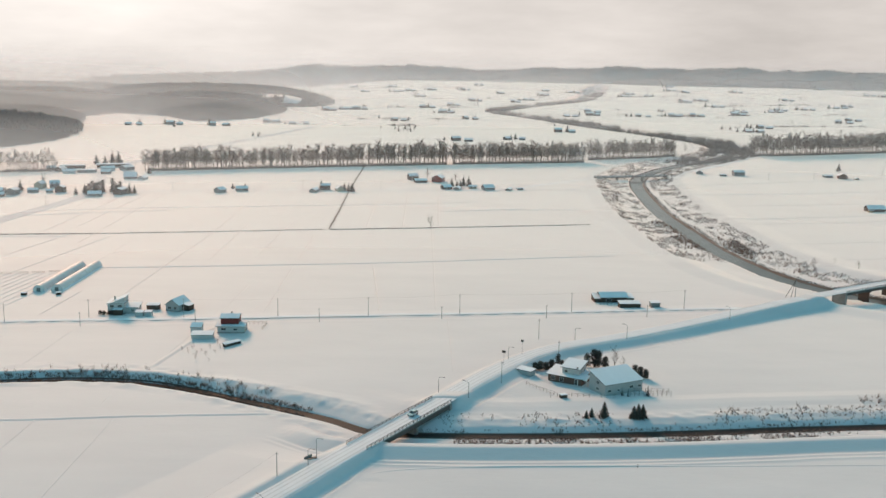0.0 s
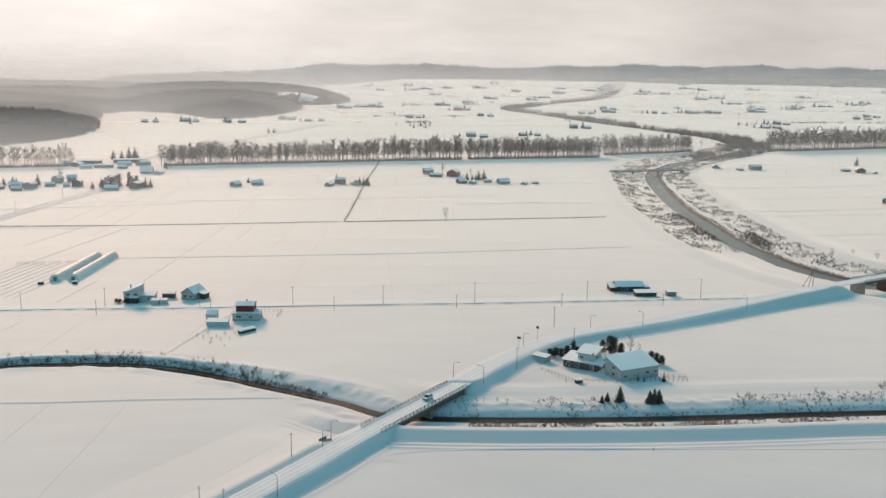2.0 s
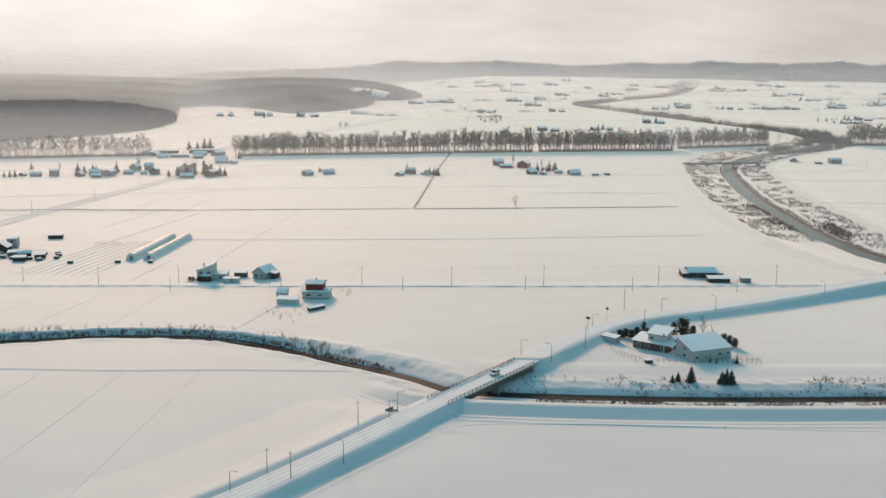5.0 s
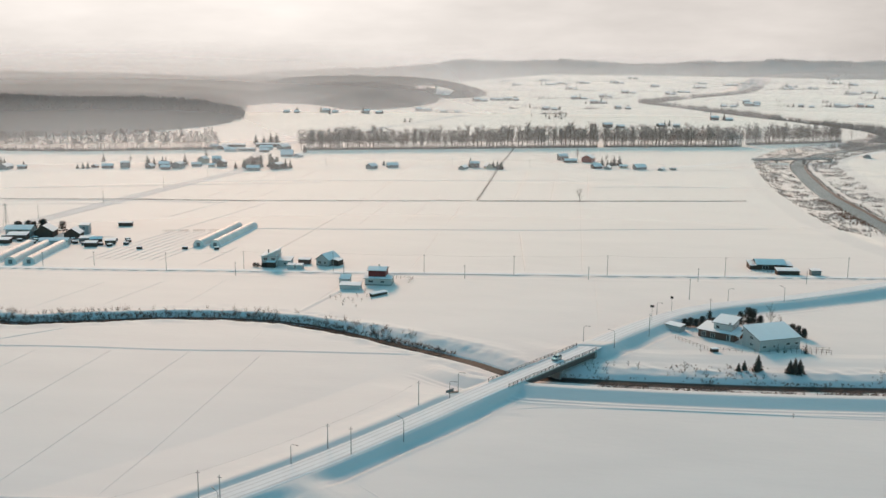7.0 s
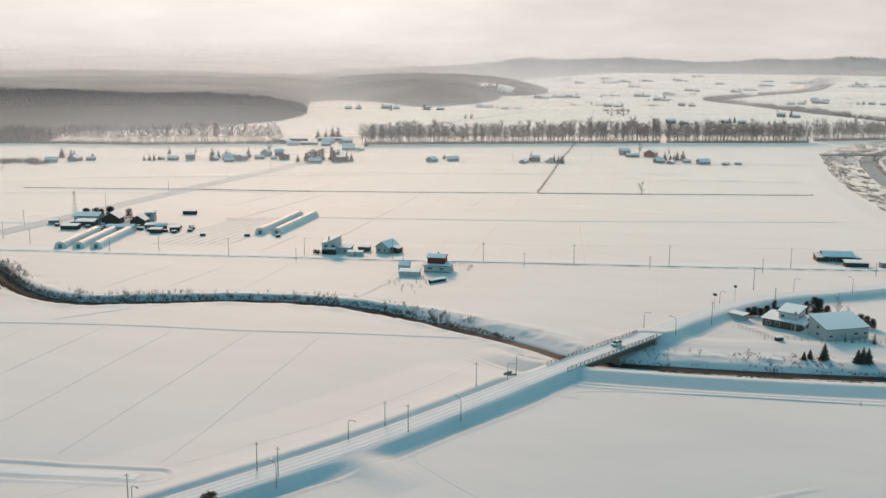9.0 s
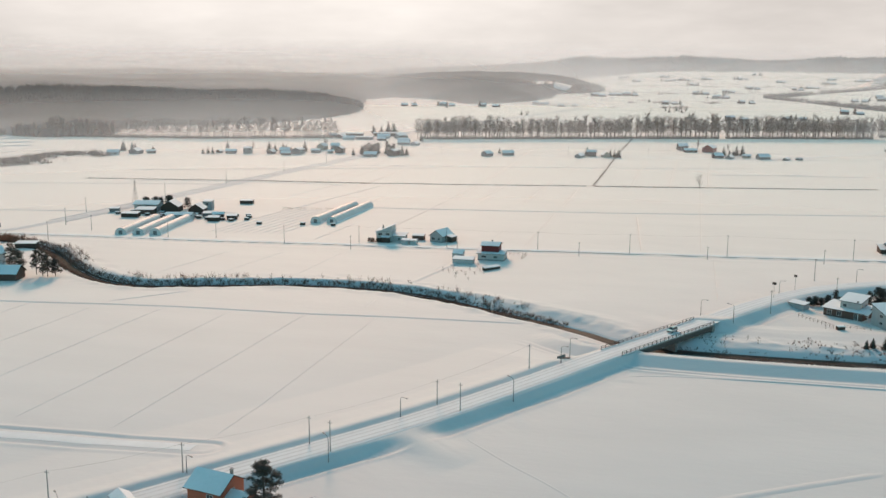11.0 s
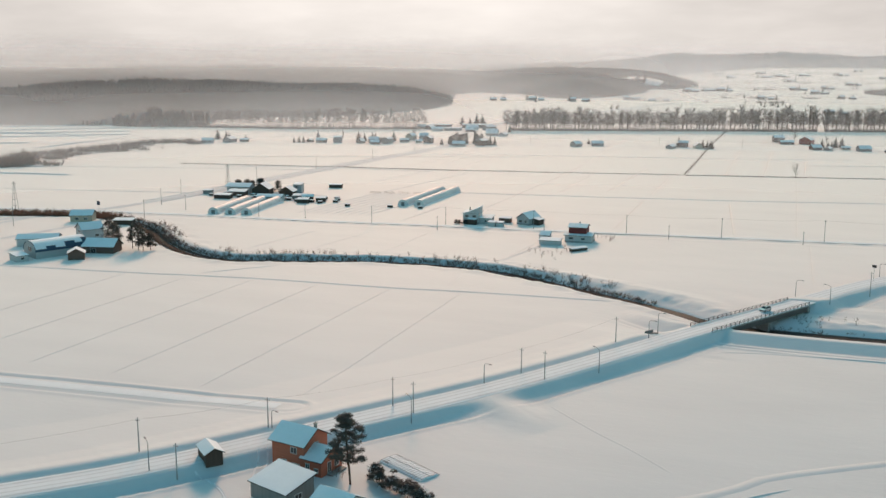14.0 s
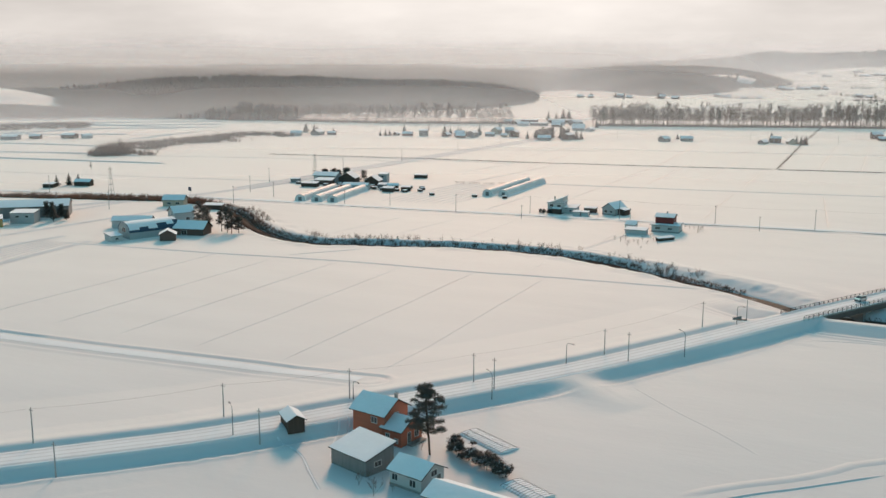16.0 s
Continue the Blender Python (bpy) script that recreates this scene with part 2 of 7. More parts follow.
def haze_material(name, cover, top, side=0.0):
    """Sheet standing in for distance haze: lets most light through, thins out with height."""
    m = bpy.data.materials.new(name)
    m.use_nodes = True
    t = m.node_tree
    t.nodes.clear()
    co = t.nodes.new("ShaderNodeTexCoord")
    xyz = t.nodes.new("ShaderNodeSeparateXYZ")
    t.links.new(co.outputs["Object"], xyz.inputs[0])
    n = node(t, "ShaderNodeTexNoise", Scale=0.0022, Detail=4.0)
    t.links.new(co.outputs["Object"], n.inputs["Vector"])
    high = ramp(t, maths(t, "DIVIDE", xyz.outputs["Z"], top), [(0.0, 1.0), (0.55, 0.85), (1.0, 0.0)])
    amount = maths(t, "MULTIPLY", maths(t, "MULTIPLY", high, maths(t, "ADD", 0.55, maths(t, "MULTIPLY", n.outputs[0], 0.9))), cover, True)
    # denser towards the sun's side, to imitate the glare there
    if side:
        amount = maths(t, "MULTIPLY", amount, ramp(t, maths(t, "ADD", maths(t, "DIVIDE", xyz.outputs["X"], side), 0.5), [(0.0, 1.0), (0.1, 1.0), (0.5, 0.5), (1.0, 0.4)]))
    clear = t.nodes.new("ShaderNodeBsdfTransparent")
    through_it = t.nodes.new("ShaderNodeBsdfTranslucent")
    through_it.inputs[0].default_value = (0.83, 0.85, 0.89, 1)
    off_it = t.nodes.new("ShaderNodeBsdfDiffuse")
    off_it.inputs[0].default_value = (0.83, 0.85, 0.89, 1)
    veil = node(t, "ShaderNodeMixShader", Fac=0.50)
    t.links.new(off_it.outputs[0], veil.inputs[1])
    t.links.new(through_it.outputs[0], veil.inputs[2])
    mix = t.nodes.new("ShaderNodeMixShader")
    t.links.new(amount, mix.inputs[0])
    t.links.new(clear.outputs[0], mix.inputs[1])
    t.links.new(veil.outputs[0], mix.inputs[2])
    out = t.nodes.new("ShaderNodeOutputMaterial")
    t.links.new(mix.outputs[0], out.inputs[0])
    return m

# ---- lie of the land ----
rng = np.random.default_rng(7)


def smooth(points, steps=4):
    """A gently rounded line through the corner points."""
    p = np.array(points, float)
    e = np.vstack([2 * p[0] - p[1], p, 2 * p[-1] - p[-2]])
    out = []
    for i in range(1, len(e) - 2):
        a, b, c, d = e[i - 1:i + 3]
        for k in range(steps):
            t = k / steps
            out.append(0.5 * (2 * b + (c - a) * t + (2 * a - 5 * b + 4 * c - d) * t * t + (3 * b - a - 3 * c + d) * t ** 3))
    out.append(p[-1])
    return np.array(out)


def offset_from(line, x, y):
    """For every point: the signed distance from a line (left of its way is plus) and how far along it the nearest place lies."""
    if x.size * len(line) < 400000:
        a, b = line[:-1, :2], line[1:, :2]
        e = b - a
        n = np.hypot(e[:, 0], e[:, 1])
        px, py = x.reshape(-1, 1) - a[:, 0], y.reshape(-1, 1) - a[:, 1]
        u = np.clip((px * e[:, 0] + py * e[:, 1]) / (n * n), 0, 1)
        qx, qy = px - u * e[:, 0], py - u * e[:, 1]
        d = qx * qx + qy * qy
        k = np.argmin(d, axis=1)
        row = np.arange(len(k))
        side = np.sign(e[k, 0] * qy[row, k] - e[k, 1] * qx[row, k])
        run = np.concatenate([[0], np.cumsum(n)])[k] + u[row, k] * n[k]
        return (np.sqrt(d[row, k]) * np.where(side == 0, 1, side)).reshape(x.shape), run.reshape(x.shape)
    best = np.full(x.shape, 1e9)
    side = np.ones(x.shape)
    run = np.zeros(x.shape)
    s0 = 0.0
    for (ax, ay), (bx, by) in zip(line[:-1, :2], line[1:, :2]):
        dx, dy = bx - ax, by - ay
        n = math.hypot(dx, dy)
        u = np.clip(((x - ax) * dx + (y - ay) * dy) / (n * n), 0, 1)
        px, py = x - ax - u * dx, y - ay - u * dy
        d = px * px + py * py
        k = d < best
        best = np.where(k, d, best)
        side = np.where(k, np.sign(dx * py - dy * px), side)
        run = np.where(k, s0 + u * n, run)
        s0 += n
    return np.sqrt(best) * np.where(side == 0, 1, side), run


def lengths(line):
    return np.concatenate([[0], np.cumsum(np.hypot(*np.diff(line[:, :2], axis=0).T))])


# the trunk road with its height, from the near end over the canal bridge to the river bridge
ROAD = smooth([(-420, -170, 1.2), (-260, -8, 1.2), (-140, 114, 1.4), (-112.2, 142.6, 1.6), (-90.5, 172.1, 1.75), (-65.8, 206.9, 1.9), (-47.3, 237.6, 2.1), (-26.3, 274.5, 2.45), (-1.7, 316.4, 2.65),
               (14.7, 345.6, 2.55), (31, 370, 2.4), (48, 387, 2.2), (73, 402, 2.2), (101, 420, 2.6), (132, 442, 3.2), (165.5, 465, 4.0), (201, 487.5, 4.6), (240, 512, 4.6), (320, 563, 3.0), (620, 750, 2.0)])
CANAL = smooth([(420, 342), (142, 311.5), (92, 305), (55, 300.5), (20, 298), (-6, 297.5), (-23, 299), (-37, 309.5), (-51, 317.5), (-69, 327), (-91, 338), (-113, 345), (-137, 346), (-160, 342),
                (-184, 334), (-208, 326), (-231, 332), (-257, 350), (-282, 373), (-308, 386), (-336, 388), (-365, 379), (-420, 362), (-560, 322)])
RIVER = smooth([(420, 400), (300, 445), (238, 481), (208, 507), (188, 545), (178, 592), (173, 640), (172, 700), (171, 775), (176, 866), (191, 1004), (225, 1100), (274, 1180), (362, 1306), (402, 1440), (392, 1553),
                (345, 1704), (268, 1920), (183, 2201), (118, 2460), (253, 2860), (439, 3288), (630, 4203)])
LANE = smooth([(-520, 352), (-439, 373.4), (-376, 390.5), (-330, 400.5), (-282, 406), (-231, 411.5), (-179, 419), (-100, 428.5), (-26, 439), (24, 446), (74, 453.5), (110, 459), (140, 462), (164, 464.5)])
SIDE = smooth([(-420, 158), (-208, 174), (-160, 178.5), (-127, 181.5), (-103, 182)])
FARROAD = smooth([(-640, 690), (-440, 790), (-296, 845), (-130, 882), (40, 905), (100, 960), (150, 1007), (227, 1032), (375, 1078), (497, 1120), (760, 1230)])
DIAGONAL = smooth([(-395, 300), (-345, 390), (-330, 440), (-322, 560), (-312, 700), (-303, 830), (-330, 940), (-352, 1060), (-280, 1500), (-235, 1750)])
road_s, canal_s, river_s = lengths(ROAD), lengths(CANAL), lengths(RIVER)


def ease(a, b, v):
    u = np.clip((v - a) / (b - a), 0, 1)
    return u * u * (3 - 2 * u)


def wobble(x, y, size, seed=0.0):
    """Cheap smooth unevenness."""
    return (np.sin(x / size * 1.7 + seed) * np.cos(y / size * 1.3 - seed * 2) + 0.5 * np.sin(x / size * 3.9 - y / size * 2.7 + seed * 3) + 0.35 * np.sin(x / size * 6.1 + y / size * 7.3 + seed)) / 1.85


def patches(x, y, size, seed=0):
    """Smooth random values from 0 to 1, as blotches of the given size."""
    x, y = np.asarray(x, float) / size, np.asarray(y, float) / size
    i, j = np.floor(x).astype(int), np.floor(y).astype(int)
    table = np.random.default_rng(seed + 1000).random((64, 64))
    u, v = x - i, y - j
    u, v = u * u * (3 - 2 * u), v * v * (3 - 2 * v)
    at = lambda a, b: table[(i + a) % 64, (j + b) % 64]
    return (at(0, 0) * (1 - u) + at(1, 0) * u) * (1 - v) + (at(0, 1) * (1 - u) + at(1, 1) * u) * v


def land(x, y):
    """The height of the snow surface."""
    x, y = np.asarray(x, float), np.asarray(y, float)
    r = np.hypot(x, y)
    z = 0.12 * wobble(x, y, 60) + 0.03 * wobble(x, y, 17, 2.0)
    z = z + 37.0 * ease(2800, 4750, r) * ease(-0.15, -0.04, x / np.maximum(r, 1.0))
    # trunk road on its bank, ploughed ridge on the far side
    d, s = offset_from(ROAD, x, y)
    top = np.interp(s, road_s, ROAD[:, 2])
    rough = 0.06 * wobble(x, y, 11, 4.0) + 0.03 * wobble(x, y, 4, 1.0)
    toe = np.interp(s, [430, 475, 500, 515, 530, 548, 565, 592, 660, 700], [7.2, 7.4, 7.8, 9.8, 8.6, 8.0, 8.8, 7.8, 9.5, 11.5])
    out = np.clip((-d - 3.9) / (toe - 3.9), 0, 2)
    near = np.where(-d < 3.9, 1.0, np.interp(out, [0, 0.05, 0.60, 0.9, 1.1], [1, 0.97, 0.06, 0, 0])) * top + np.interp(-d - toe, [-1.0, 0.1, 0.8, 1.9], [0, -0.35, 0.32, 0])
    ramp_here = np.exp(-((s - 515) / 6.0) ** 2)
    near = near * (1 - ramp_here) + ramp_here * top * np.clip(1 - (-d - 3.9) / 20, 0, 1)
    crest = np.clip((592 - s) / 14, 0, 1) * np.clip((s - 150) / 60, 0, 1)
    far = np.interp(d, [0, 3.9, 4.6, 9.5, 11.0, 30], [1, 1, 0.95, 0.0, 0.0, 0.0]) * top
    ridge = np.interp(d, [3.6, 3.9, 5.3, 6.6, 10, 16, 28], [0, 0.10, 0.72, 0.78, 0.35, 0.0, 0.0]) + np.interp(d, [0, 6, 36], [1, 1, 0]) * top
    bank = np.where(d < 0, near, far * (1 - crest) + crest * ridge)
    z = z + bank + np.where((np.abs(d) > 4.4) & (np.abs(d) < 16), rough, 0)
    # farm lanes: low banks with a ditch on the near side
    for line, lift, half in ((LANE, 0.35, 2.4), (SIDE, 0.3, 2.4)):
        e, q = offset_from(line, x, y)
        sgn = -1 if line is LANE or line is FARROAD else 1
        e = e * sgn
        if line is SIDE:
            shape = np.interp(e, [-6, -4.6, -3.6, -2.6, 2.6, 3.6, 4.6, 6], [0, 0.22, -0.25, 0.05, 0.05, -0.25, 0.26, 0])
        else:
            shape = np.interp(e, [-7, -5.5, -half, half, half + 1.6, half + 3.2, half + 5, half + 7], [0, 0.15, lift, lift, -0.22, -0.22, 0.2, 0])
        z = z + shape * np.clip((np.abs(d) - 6) / 8, 0, 1)
    # canal: a narrow cut upstream, a wide levelled channel with a levee downstream of the bridge
    c, k = offset_from(CANAL, x, y)
    down = np.clip((470 - k) / 25, 0, 1)          # 1 downstream of the bridge
    over = np.where(c < 0, np.interp(k, [470, 500, 535], [1.3, 1.15, 0.62]), 1.0)
    cut_up = np.interp(np.abs(c) / over, [0, 1.5, 2.1, 7.2, 9.5, 14], [-3.3, -3.2, -2.5, -0.3, 0.25, 0.0])
    cut_down = np.interp(c, [-30, -24, -20, -16, -9, -5, -2.1, -1.5, 1.5, 2.1, 5, 13, 16.5, 18, 20, 26, 27.2, 28.4, 29.6, 31, 36],
                         [0, 0.5, 0.35, 0.0, -0.1, -1.0, -2.3, -3.2, -3.2, -2.4, -1.9, -1.6, 1.6, 2.0, 2.0, -0.1, 0.3, -0.15, 0.3, 0.0, 0.0])
    lump = (0.4 * (patches(x, y, 7.0, 1) - 0.5) + 0.45 * (patches(x, y, 2.8, 2) - 0.5)) * np.clip((16 - np.abs(c)) / 6, 0, 1) * np.clip((np.abs(c) - 4.5) / 3, 0, 1)
    cut_up = cut_up * np.interp(k, [canal_s[72], canal_s[72] + 30], [1.0, 0.22])
    body_up = z * np.clip((np.abs(c) - 4) / 6, 0, 1) + cut_up
    keep = z * np.clip((np.abs(c + 2) - 15) / 5, 0, 1)
    body_down = np.where(c > 14, np.maximum(keep, cut_down), keep + cut_down)
    z = np.where(np.abs(c) < 40, down * body_down + (1 - down) * body_up + lump, z)
    # river and its low flood banks
    c, k = offset_from(RIVER, x, y)
    wide = np.interp(k, river_s[[0, 12, 28, 40, 60, -1]], [1.0, 1.0, 1.0, 1.0, 1.3, 2.0])
    cut = np.interp(c, [-62, -44, -30, -7.6, -4.8, 4.8, 7.4, 26, 40, 52], [0, 1.0, -1.6, -2.4, -4.4, -4.4, -2.3, -1.4, 1.2, 0])
    keep = np.clip((np.abs(c) - 34) / 10, 0, 1)
    z = np.where(np.abs(c) < 62, z * keep + cut + 0.45 * wobble(x, y, 10, 3.0) * np.clip((40 - np.abs(c)) / 10, 0, 1), z)
    # raised yard of the farm by the bridge
    z = z + 0.45 * ease(0.0, 0.75, 1 - ((x - 48) / 40) ** 2 - ((y - 346) / 28) ** 2) * np.clip((np.abs(d) - 4) / 6, 0, 1)
    # knoll on the left with a terraced field, behind the village
    e = np.hypot((x + 700) / 190, (y - 730) / 60)
    z = z + 3.0 * np.clip(1 - e * e, 0, 1)
    e = np.hypot((x + 1330) / 160, (y - 1100) / 105)
    z = z + 22.0 * np.clip(1 - e * e, 0, 1)
    return z


def height(x, y):
    return float(land(np.array([x]), np.array([y]))[0])


def mesh_from(name, verts, faces, mats, smoothed=False, index=None):
    me = bpy.data.meshes.new(name)
    verts, faces = np.asarray(verts, np.float32), np.asarray(faces, np.int32)
    n, k = len(faces), faces.shape[1]
    me.vertices.add(len(verts))
    me.vertices.foreach_set("co", verts.ravel())
    me.loops.add(n * k)
    me.loops.foreach_set("vertex_index", faces.ravel())
    me.polygons.add(n)
    me.polygons.foreach_set("loop_start", np.arange(0, n * k, k, dtype=np.int32))
    me.polygons.foreach_set("loop_total", np.full(n, k, np.int32))
    for m in mats:
        me.materials.append(m)
    if index is not None:
        me.polygons.foreach_set("material_index", np.asarray(index, np.int32))
    if smoothed:
        me.polygons.foreach_set("use_smooth", np.ones(n, bool))
    me.update(calc_edges=True)
    return me


def sheet_faces(rows, cols, wrap=False):
    a = np.arange(rows * cols).reshape(rows, cols)
    b = np.roll(a, -1, axis=1) if wrap else a[:, 1:]
    a = a if wrap else a[:, :-1]
    return np.stack([a[:-1], a[1:], b[1:], b[:-1]], -1).reshape(-1, 4)


# one ground sheet, finer where the land has more shape, out to the horizon
radii = np.concatenate([[0.01, 15, 30, 45, 60, 75, 90, 105], 120 * np.exp(np.arange(0, 0.80, 0.0036)), 267.5 * np.exp(np.arange(0, 0.42, 0.0020)), 407.5 * np.exp(np.arange(0, 1.132, 0.0055)), 1265 * np.exp(np.arange(0, 1.4, 0.014))])
turns = np.radians(np.concatenate([np.arange(-58, 32, 0.13), np.arange(32, 302, 2.0)]))[::-1]
gr, ga = np.meshgrid(radii, turns, indexing="ij")
gx, gy = gr * np.sin(ga), gr * np.cos(ga)
gz = land(gx.ravel(), gy.ravel())
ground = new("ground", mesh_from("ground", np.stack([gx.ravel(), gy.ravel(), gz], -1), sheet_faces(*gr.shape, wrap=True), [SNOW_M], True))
tagged(ground, "flat snow-covered farmland with ditches and banks", "ground", kind="structure")


def ribbon(name, line, offsets, lift, mat, z=None, every=4.0, label="", category="road", parent=None, fade=0.0):
    """A strip that follows a line; offsets across it with a lift for each; z: its own heights, else the land's."""
    s = lengths(line)
    at = np.arange(0, s[-1], every)
    px, py = np.interp(at, s, line[:, 0]), np.interp(at, s, line[:, 1])
    tx, ty = np.gradient(px), np.gradient(py)
    n = np.hypot(tx, ty)
    nx, ny = -ty / n, tx / n
    off, up = np.array(offsets, float), np.array(lift, float)
    vx, vy = px[:, None] + nx[:, None] * off, py[:, None] + ny[:, None] * off
    base = land(vx.ravel(), vy.ravel()).reshape(vx.shape) if z is None else np.broadcast_to(np.asarray(np.interp(at, s, z) if np.ndim(z) else np.full(len(at), z))[:, None], vx.shape)
    if fade:
        k = np.clip(np.minimum(at, s[-1] - at) / fade, 0, 1)[:, None]
        base = base - 0.12 * (1 - k)
        up = up * k
    v = np.stack([vx, vy, base + up], -1).reshape(-1, 3)
    ob = new(name, mesh_from(name, v, sheet_faces(len(at), len(off))[:, ::-1], [mat], True))
    if parent is None:
        tagged(ob, label, category, kind="structure")
    else:
        ob.parent = parent
    return ob


road = ribbon("road", ROAD, [-3.62, -3.5, -3.42, -1.2, 1.2, 3.42, 3.5, 3.62], [-0.1, 0.05, 0.06, 0.12, 0.12, 0.06, 0.05, -0.1], ROAD_M, ROAD[:, 2], 3.0, "two-lane road under pale packed snow", "road")
for o in (-2.5, -0.9, 0.9, 2.5):
    ribbon("wheel_track", ROAD, [o - 0.24, o + 0.24], [0.125, 0.125], RUT_M, ROAD[:, 2], 3.0, parent=road)
ribbon("farm_lane", LANE, [-1.9, 0, 1.9], [0.05, 0.09, 0.05], ROAD_M, None, 3.0, "narrow ploughed farm lane with snowy verges", "lane")
ribbon("side_lane", SIDE, [-1.8, 0, 1.8], [0.05, 0.08, 0.05], ROAD_M, None, 3.0, "snowed-in side lane joining the main road", "lane")
ribbon("far_road", FARROAD, [-2.6, 0, 2.6], [0.06, 0.12, 0.06], ROAD_M, None, 6.0, "distant ploughed village road", "road")
ribbon("levee_road", smooth([(232, 1046), (280, 1106), (348, 1206), (390, 1290), (420, 1400)]), [-2.6, 0, 2.6], [0.2, 0.35, 0.2], ROAD_M, None, 6.0, "snow-covered track on top of the river levee", "road")
ribbon("diagonal_road", DIAGONAL, [-3, 0, 3], [0.06, 0.12, 0.06], RUT_M, None, 6.0, "worn village road running towards the hills", "road")
for o in (-5.2, 5.2):
    ribbon("road_ditch", DIAGONAL[8:], [o - 0.9, o - 0.3, o + 0.3, o + 0.9], [0.02, 0.3, 0.3, 0.02], RUT_M, None, 5.0, "shallow snowed-up ditch beside the village road", "ditch")
ribbon("canal_bank", CANAL, [-2.4, -2.2, -1.9, -1.6, -1.5], [-0.3, 0.05, 0.12, 0.15, -0.2], MUD_M, None, 1.0, "bare dark earth bank of the canal", "bank")
ribbon("canal_bank", CANAL, [1.5, 1.6, 1.9, 2.2], [-0.2, 0.12, 0.12, -0.3], MUD_M, None, 1.0, "bare dark earth bank of the canal", "bank")
ribbon("canal_water", CANAL, [-2.1, 0, 2.1], [0, 0, 0], WATER_M, -2.5, 3.0, "dark narrow canal water between snowy banks", "water")
ribbon("river_edge_earth", RIVER, [-8.2, -7.3, -5.6], [-0.15, 0.12, 0.12], MUD_M, None, 5.0, "dark eroded earth at the river edge", "bank")
ribbon("river_edge_earth", RIVER, [5.6, 6.8, 7.6], [0.12, 0.12, -0.15], MUD_M, None, 5.0, "dark eroded earth at the river edge", "bank")
ribbon("river_water", RIVER, [-6.1, 0, 6.1], [0, 0, 0], RIVER_M, np.interp(river_s, [0, 2500, 4700], [-3.4, -3.4, 34]), 6.0, "slow grey river between brushy banks", "water")

# ---- building kit ----
def part(name, data, mat, parent=None, label="", smoothed=False):
    """Links a bmesh, or (verts, faces), as one mesh object under a thing or a part."""
    me = bpy.data.meshes.new(name)
    if isinstance(data, tuple):
        me.from_pydata([tuple(v) for v in data[0]], [], data[1])
    else:
        data.to_mesh(me)
        data.free()
    me.materials.append(mat)
    if smoothed:
        me.polygons.foreach_set("use_smooth", [True] * len(me.polygons))
    ob = new(name, me)
    if parent is not None:
        ob.parent = parent
    if label:
        ob["label"] = label
    return ob


def thing(name, m, label, category, group=""):
    ob = new(name)
    ob.empty_display_size = 0.5
    ob.matrix_world = m
    return tagged(ob, label, category, group)


def box(lo, hi, bevel=0.0):
    bm = bmesh.new()
    bmesh.ops.create_cube(bm, size=1.0)
    lo, hi = Vector(lo), Vector(hi)
    for v in bm.verts:
        v.co = Vector((lo[i] + (v.co[i] + 0.5) * (hi[i] - lo[i]) for i in range(3)))
    if bevel:
        bmesh.ops.bevel(bm, geom=bm.edges[:], offset=bevel, segments=1, affect="EDGES")
    return bm


def merge(*bms):
    out = bmesh.new()
    for b in bms:
        me = bpy.data.meshes.new("tmp")
        b.to_mesh(me)
        b.free()
        out.from_mesh(me)
        bpy.data.meshes.remove(me)
    return out


def tube(a, b, ra, rb=None, sides=6):
    """A closed tapered rod from a to b."""
    a, b = Vector(a), Vector(b)
    bm = bmesh.new()
    d = b - a
    bmesh.ops.create_cone(bm, cap_ends=True, segments=sides, radius1=ra, radius2=ra if rb is None else rb, depth=d.length,
                          matrix=Matrix.Translation((a + b) / 2) @ d.to_track_quat("Z", "Y").to_matrix().to_4x4())
    return bm


def swept(points, radius, sides=5):
    """One bent rod through the points."""
    pts = [Vector(p) for p in points]
    v, f = [], []
    for i, p in enumerate(pts):
        d = (pts[min(i + 1, len(pts) - 1)] - pts[max(i - 1, 0)]).normalized()
        u = d.orthogonal().normalized() if i == 0 else (u - d * u.dot(d)).normalized()
        w = d.cross(u)
        v += [p + radius * (math.cos(6.2832 * k / sides) * u + math.sin(6.2832 * k / sides) * w) for k in range(sides)]
    for i in range(len(pts) - 1):
        f += [(i * sides + k, i * sides + (k + 1) % sides, (i + 1) * sides + (k + 1) % sides, (i + 1) * sides + k) for k in range(sides)]
    f += [tuple(range(sides))[::-1], tuple(range(len(v) - sides, len(v)))]
    return v, f


def extrude_profile(profile, x0, x1):
    """A closed solid: a profile in y and z, drawn out along x."""
    n = len(profile)
    v = [(x0, y, z) for y, z in profile] + [(x1, y, z) for y, z in profile]
    f = [tuple(range(n))[::-1], tuple(range(n, 2 * n))] + [(i, (i + 1) % n, n + (i + 1) % n, n + i) for i in range(n)]
    return v, f


def slab(p0, p1, x0, x1, thick):
    """A sloping plate over the line p0-p1 (y, z), drawn out along x."""
    (ya, za), (yb, zb) = p0, p1
    return extrude_profile([(ya, za), (yb, zb), (yb, zb + thick), (ya, za + thick)], x0, x1)


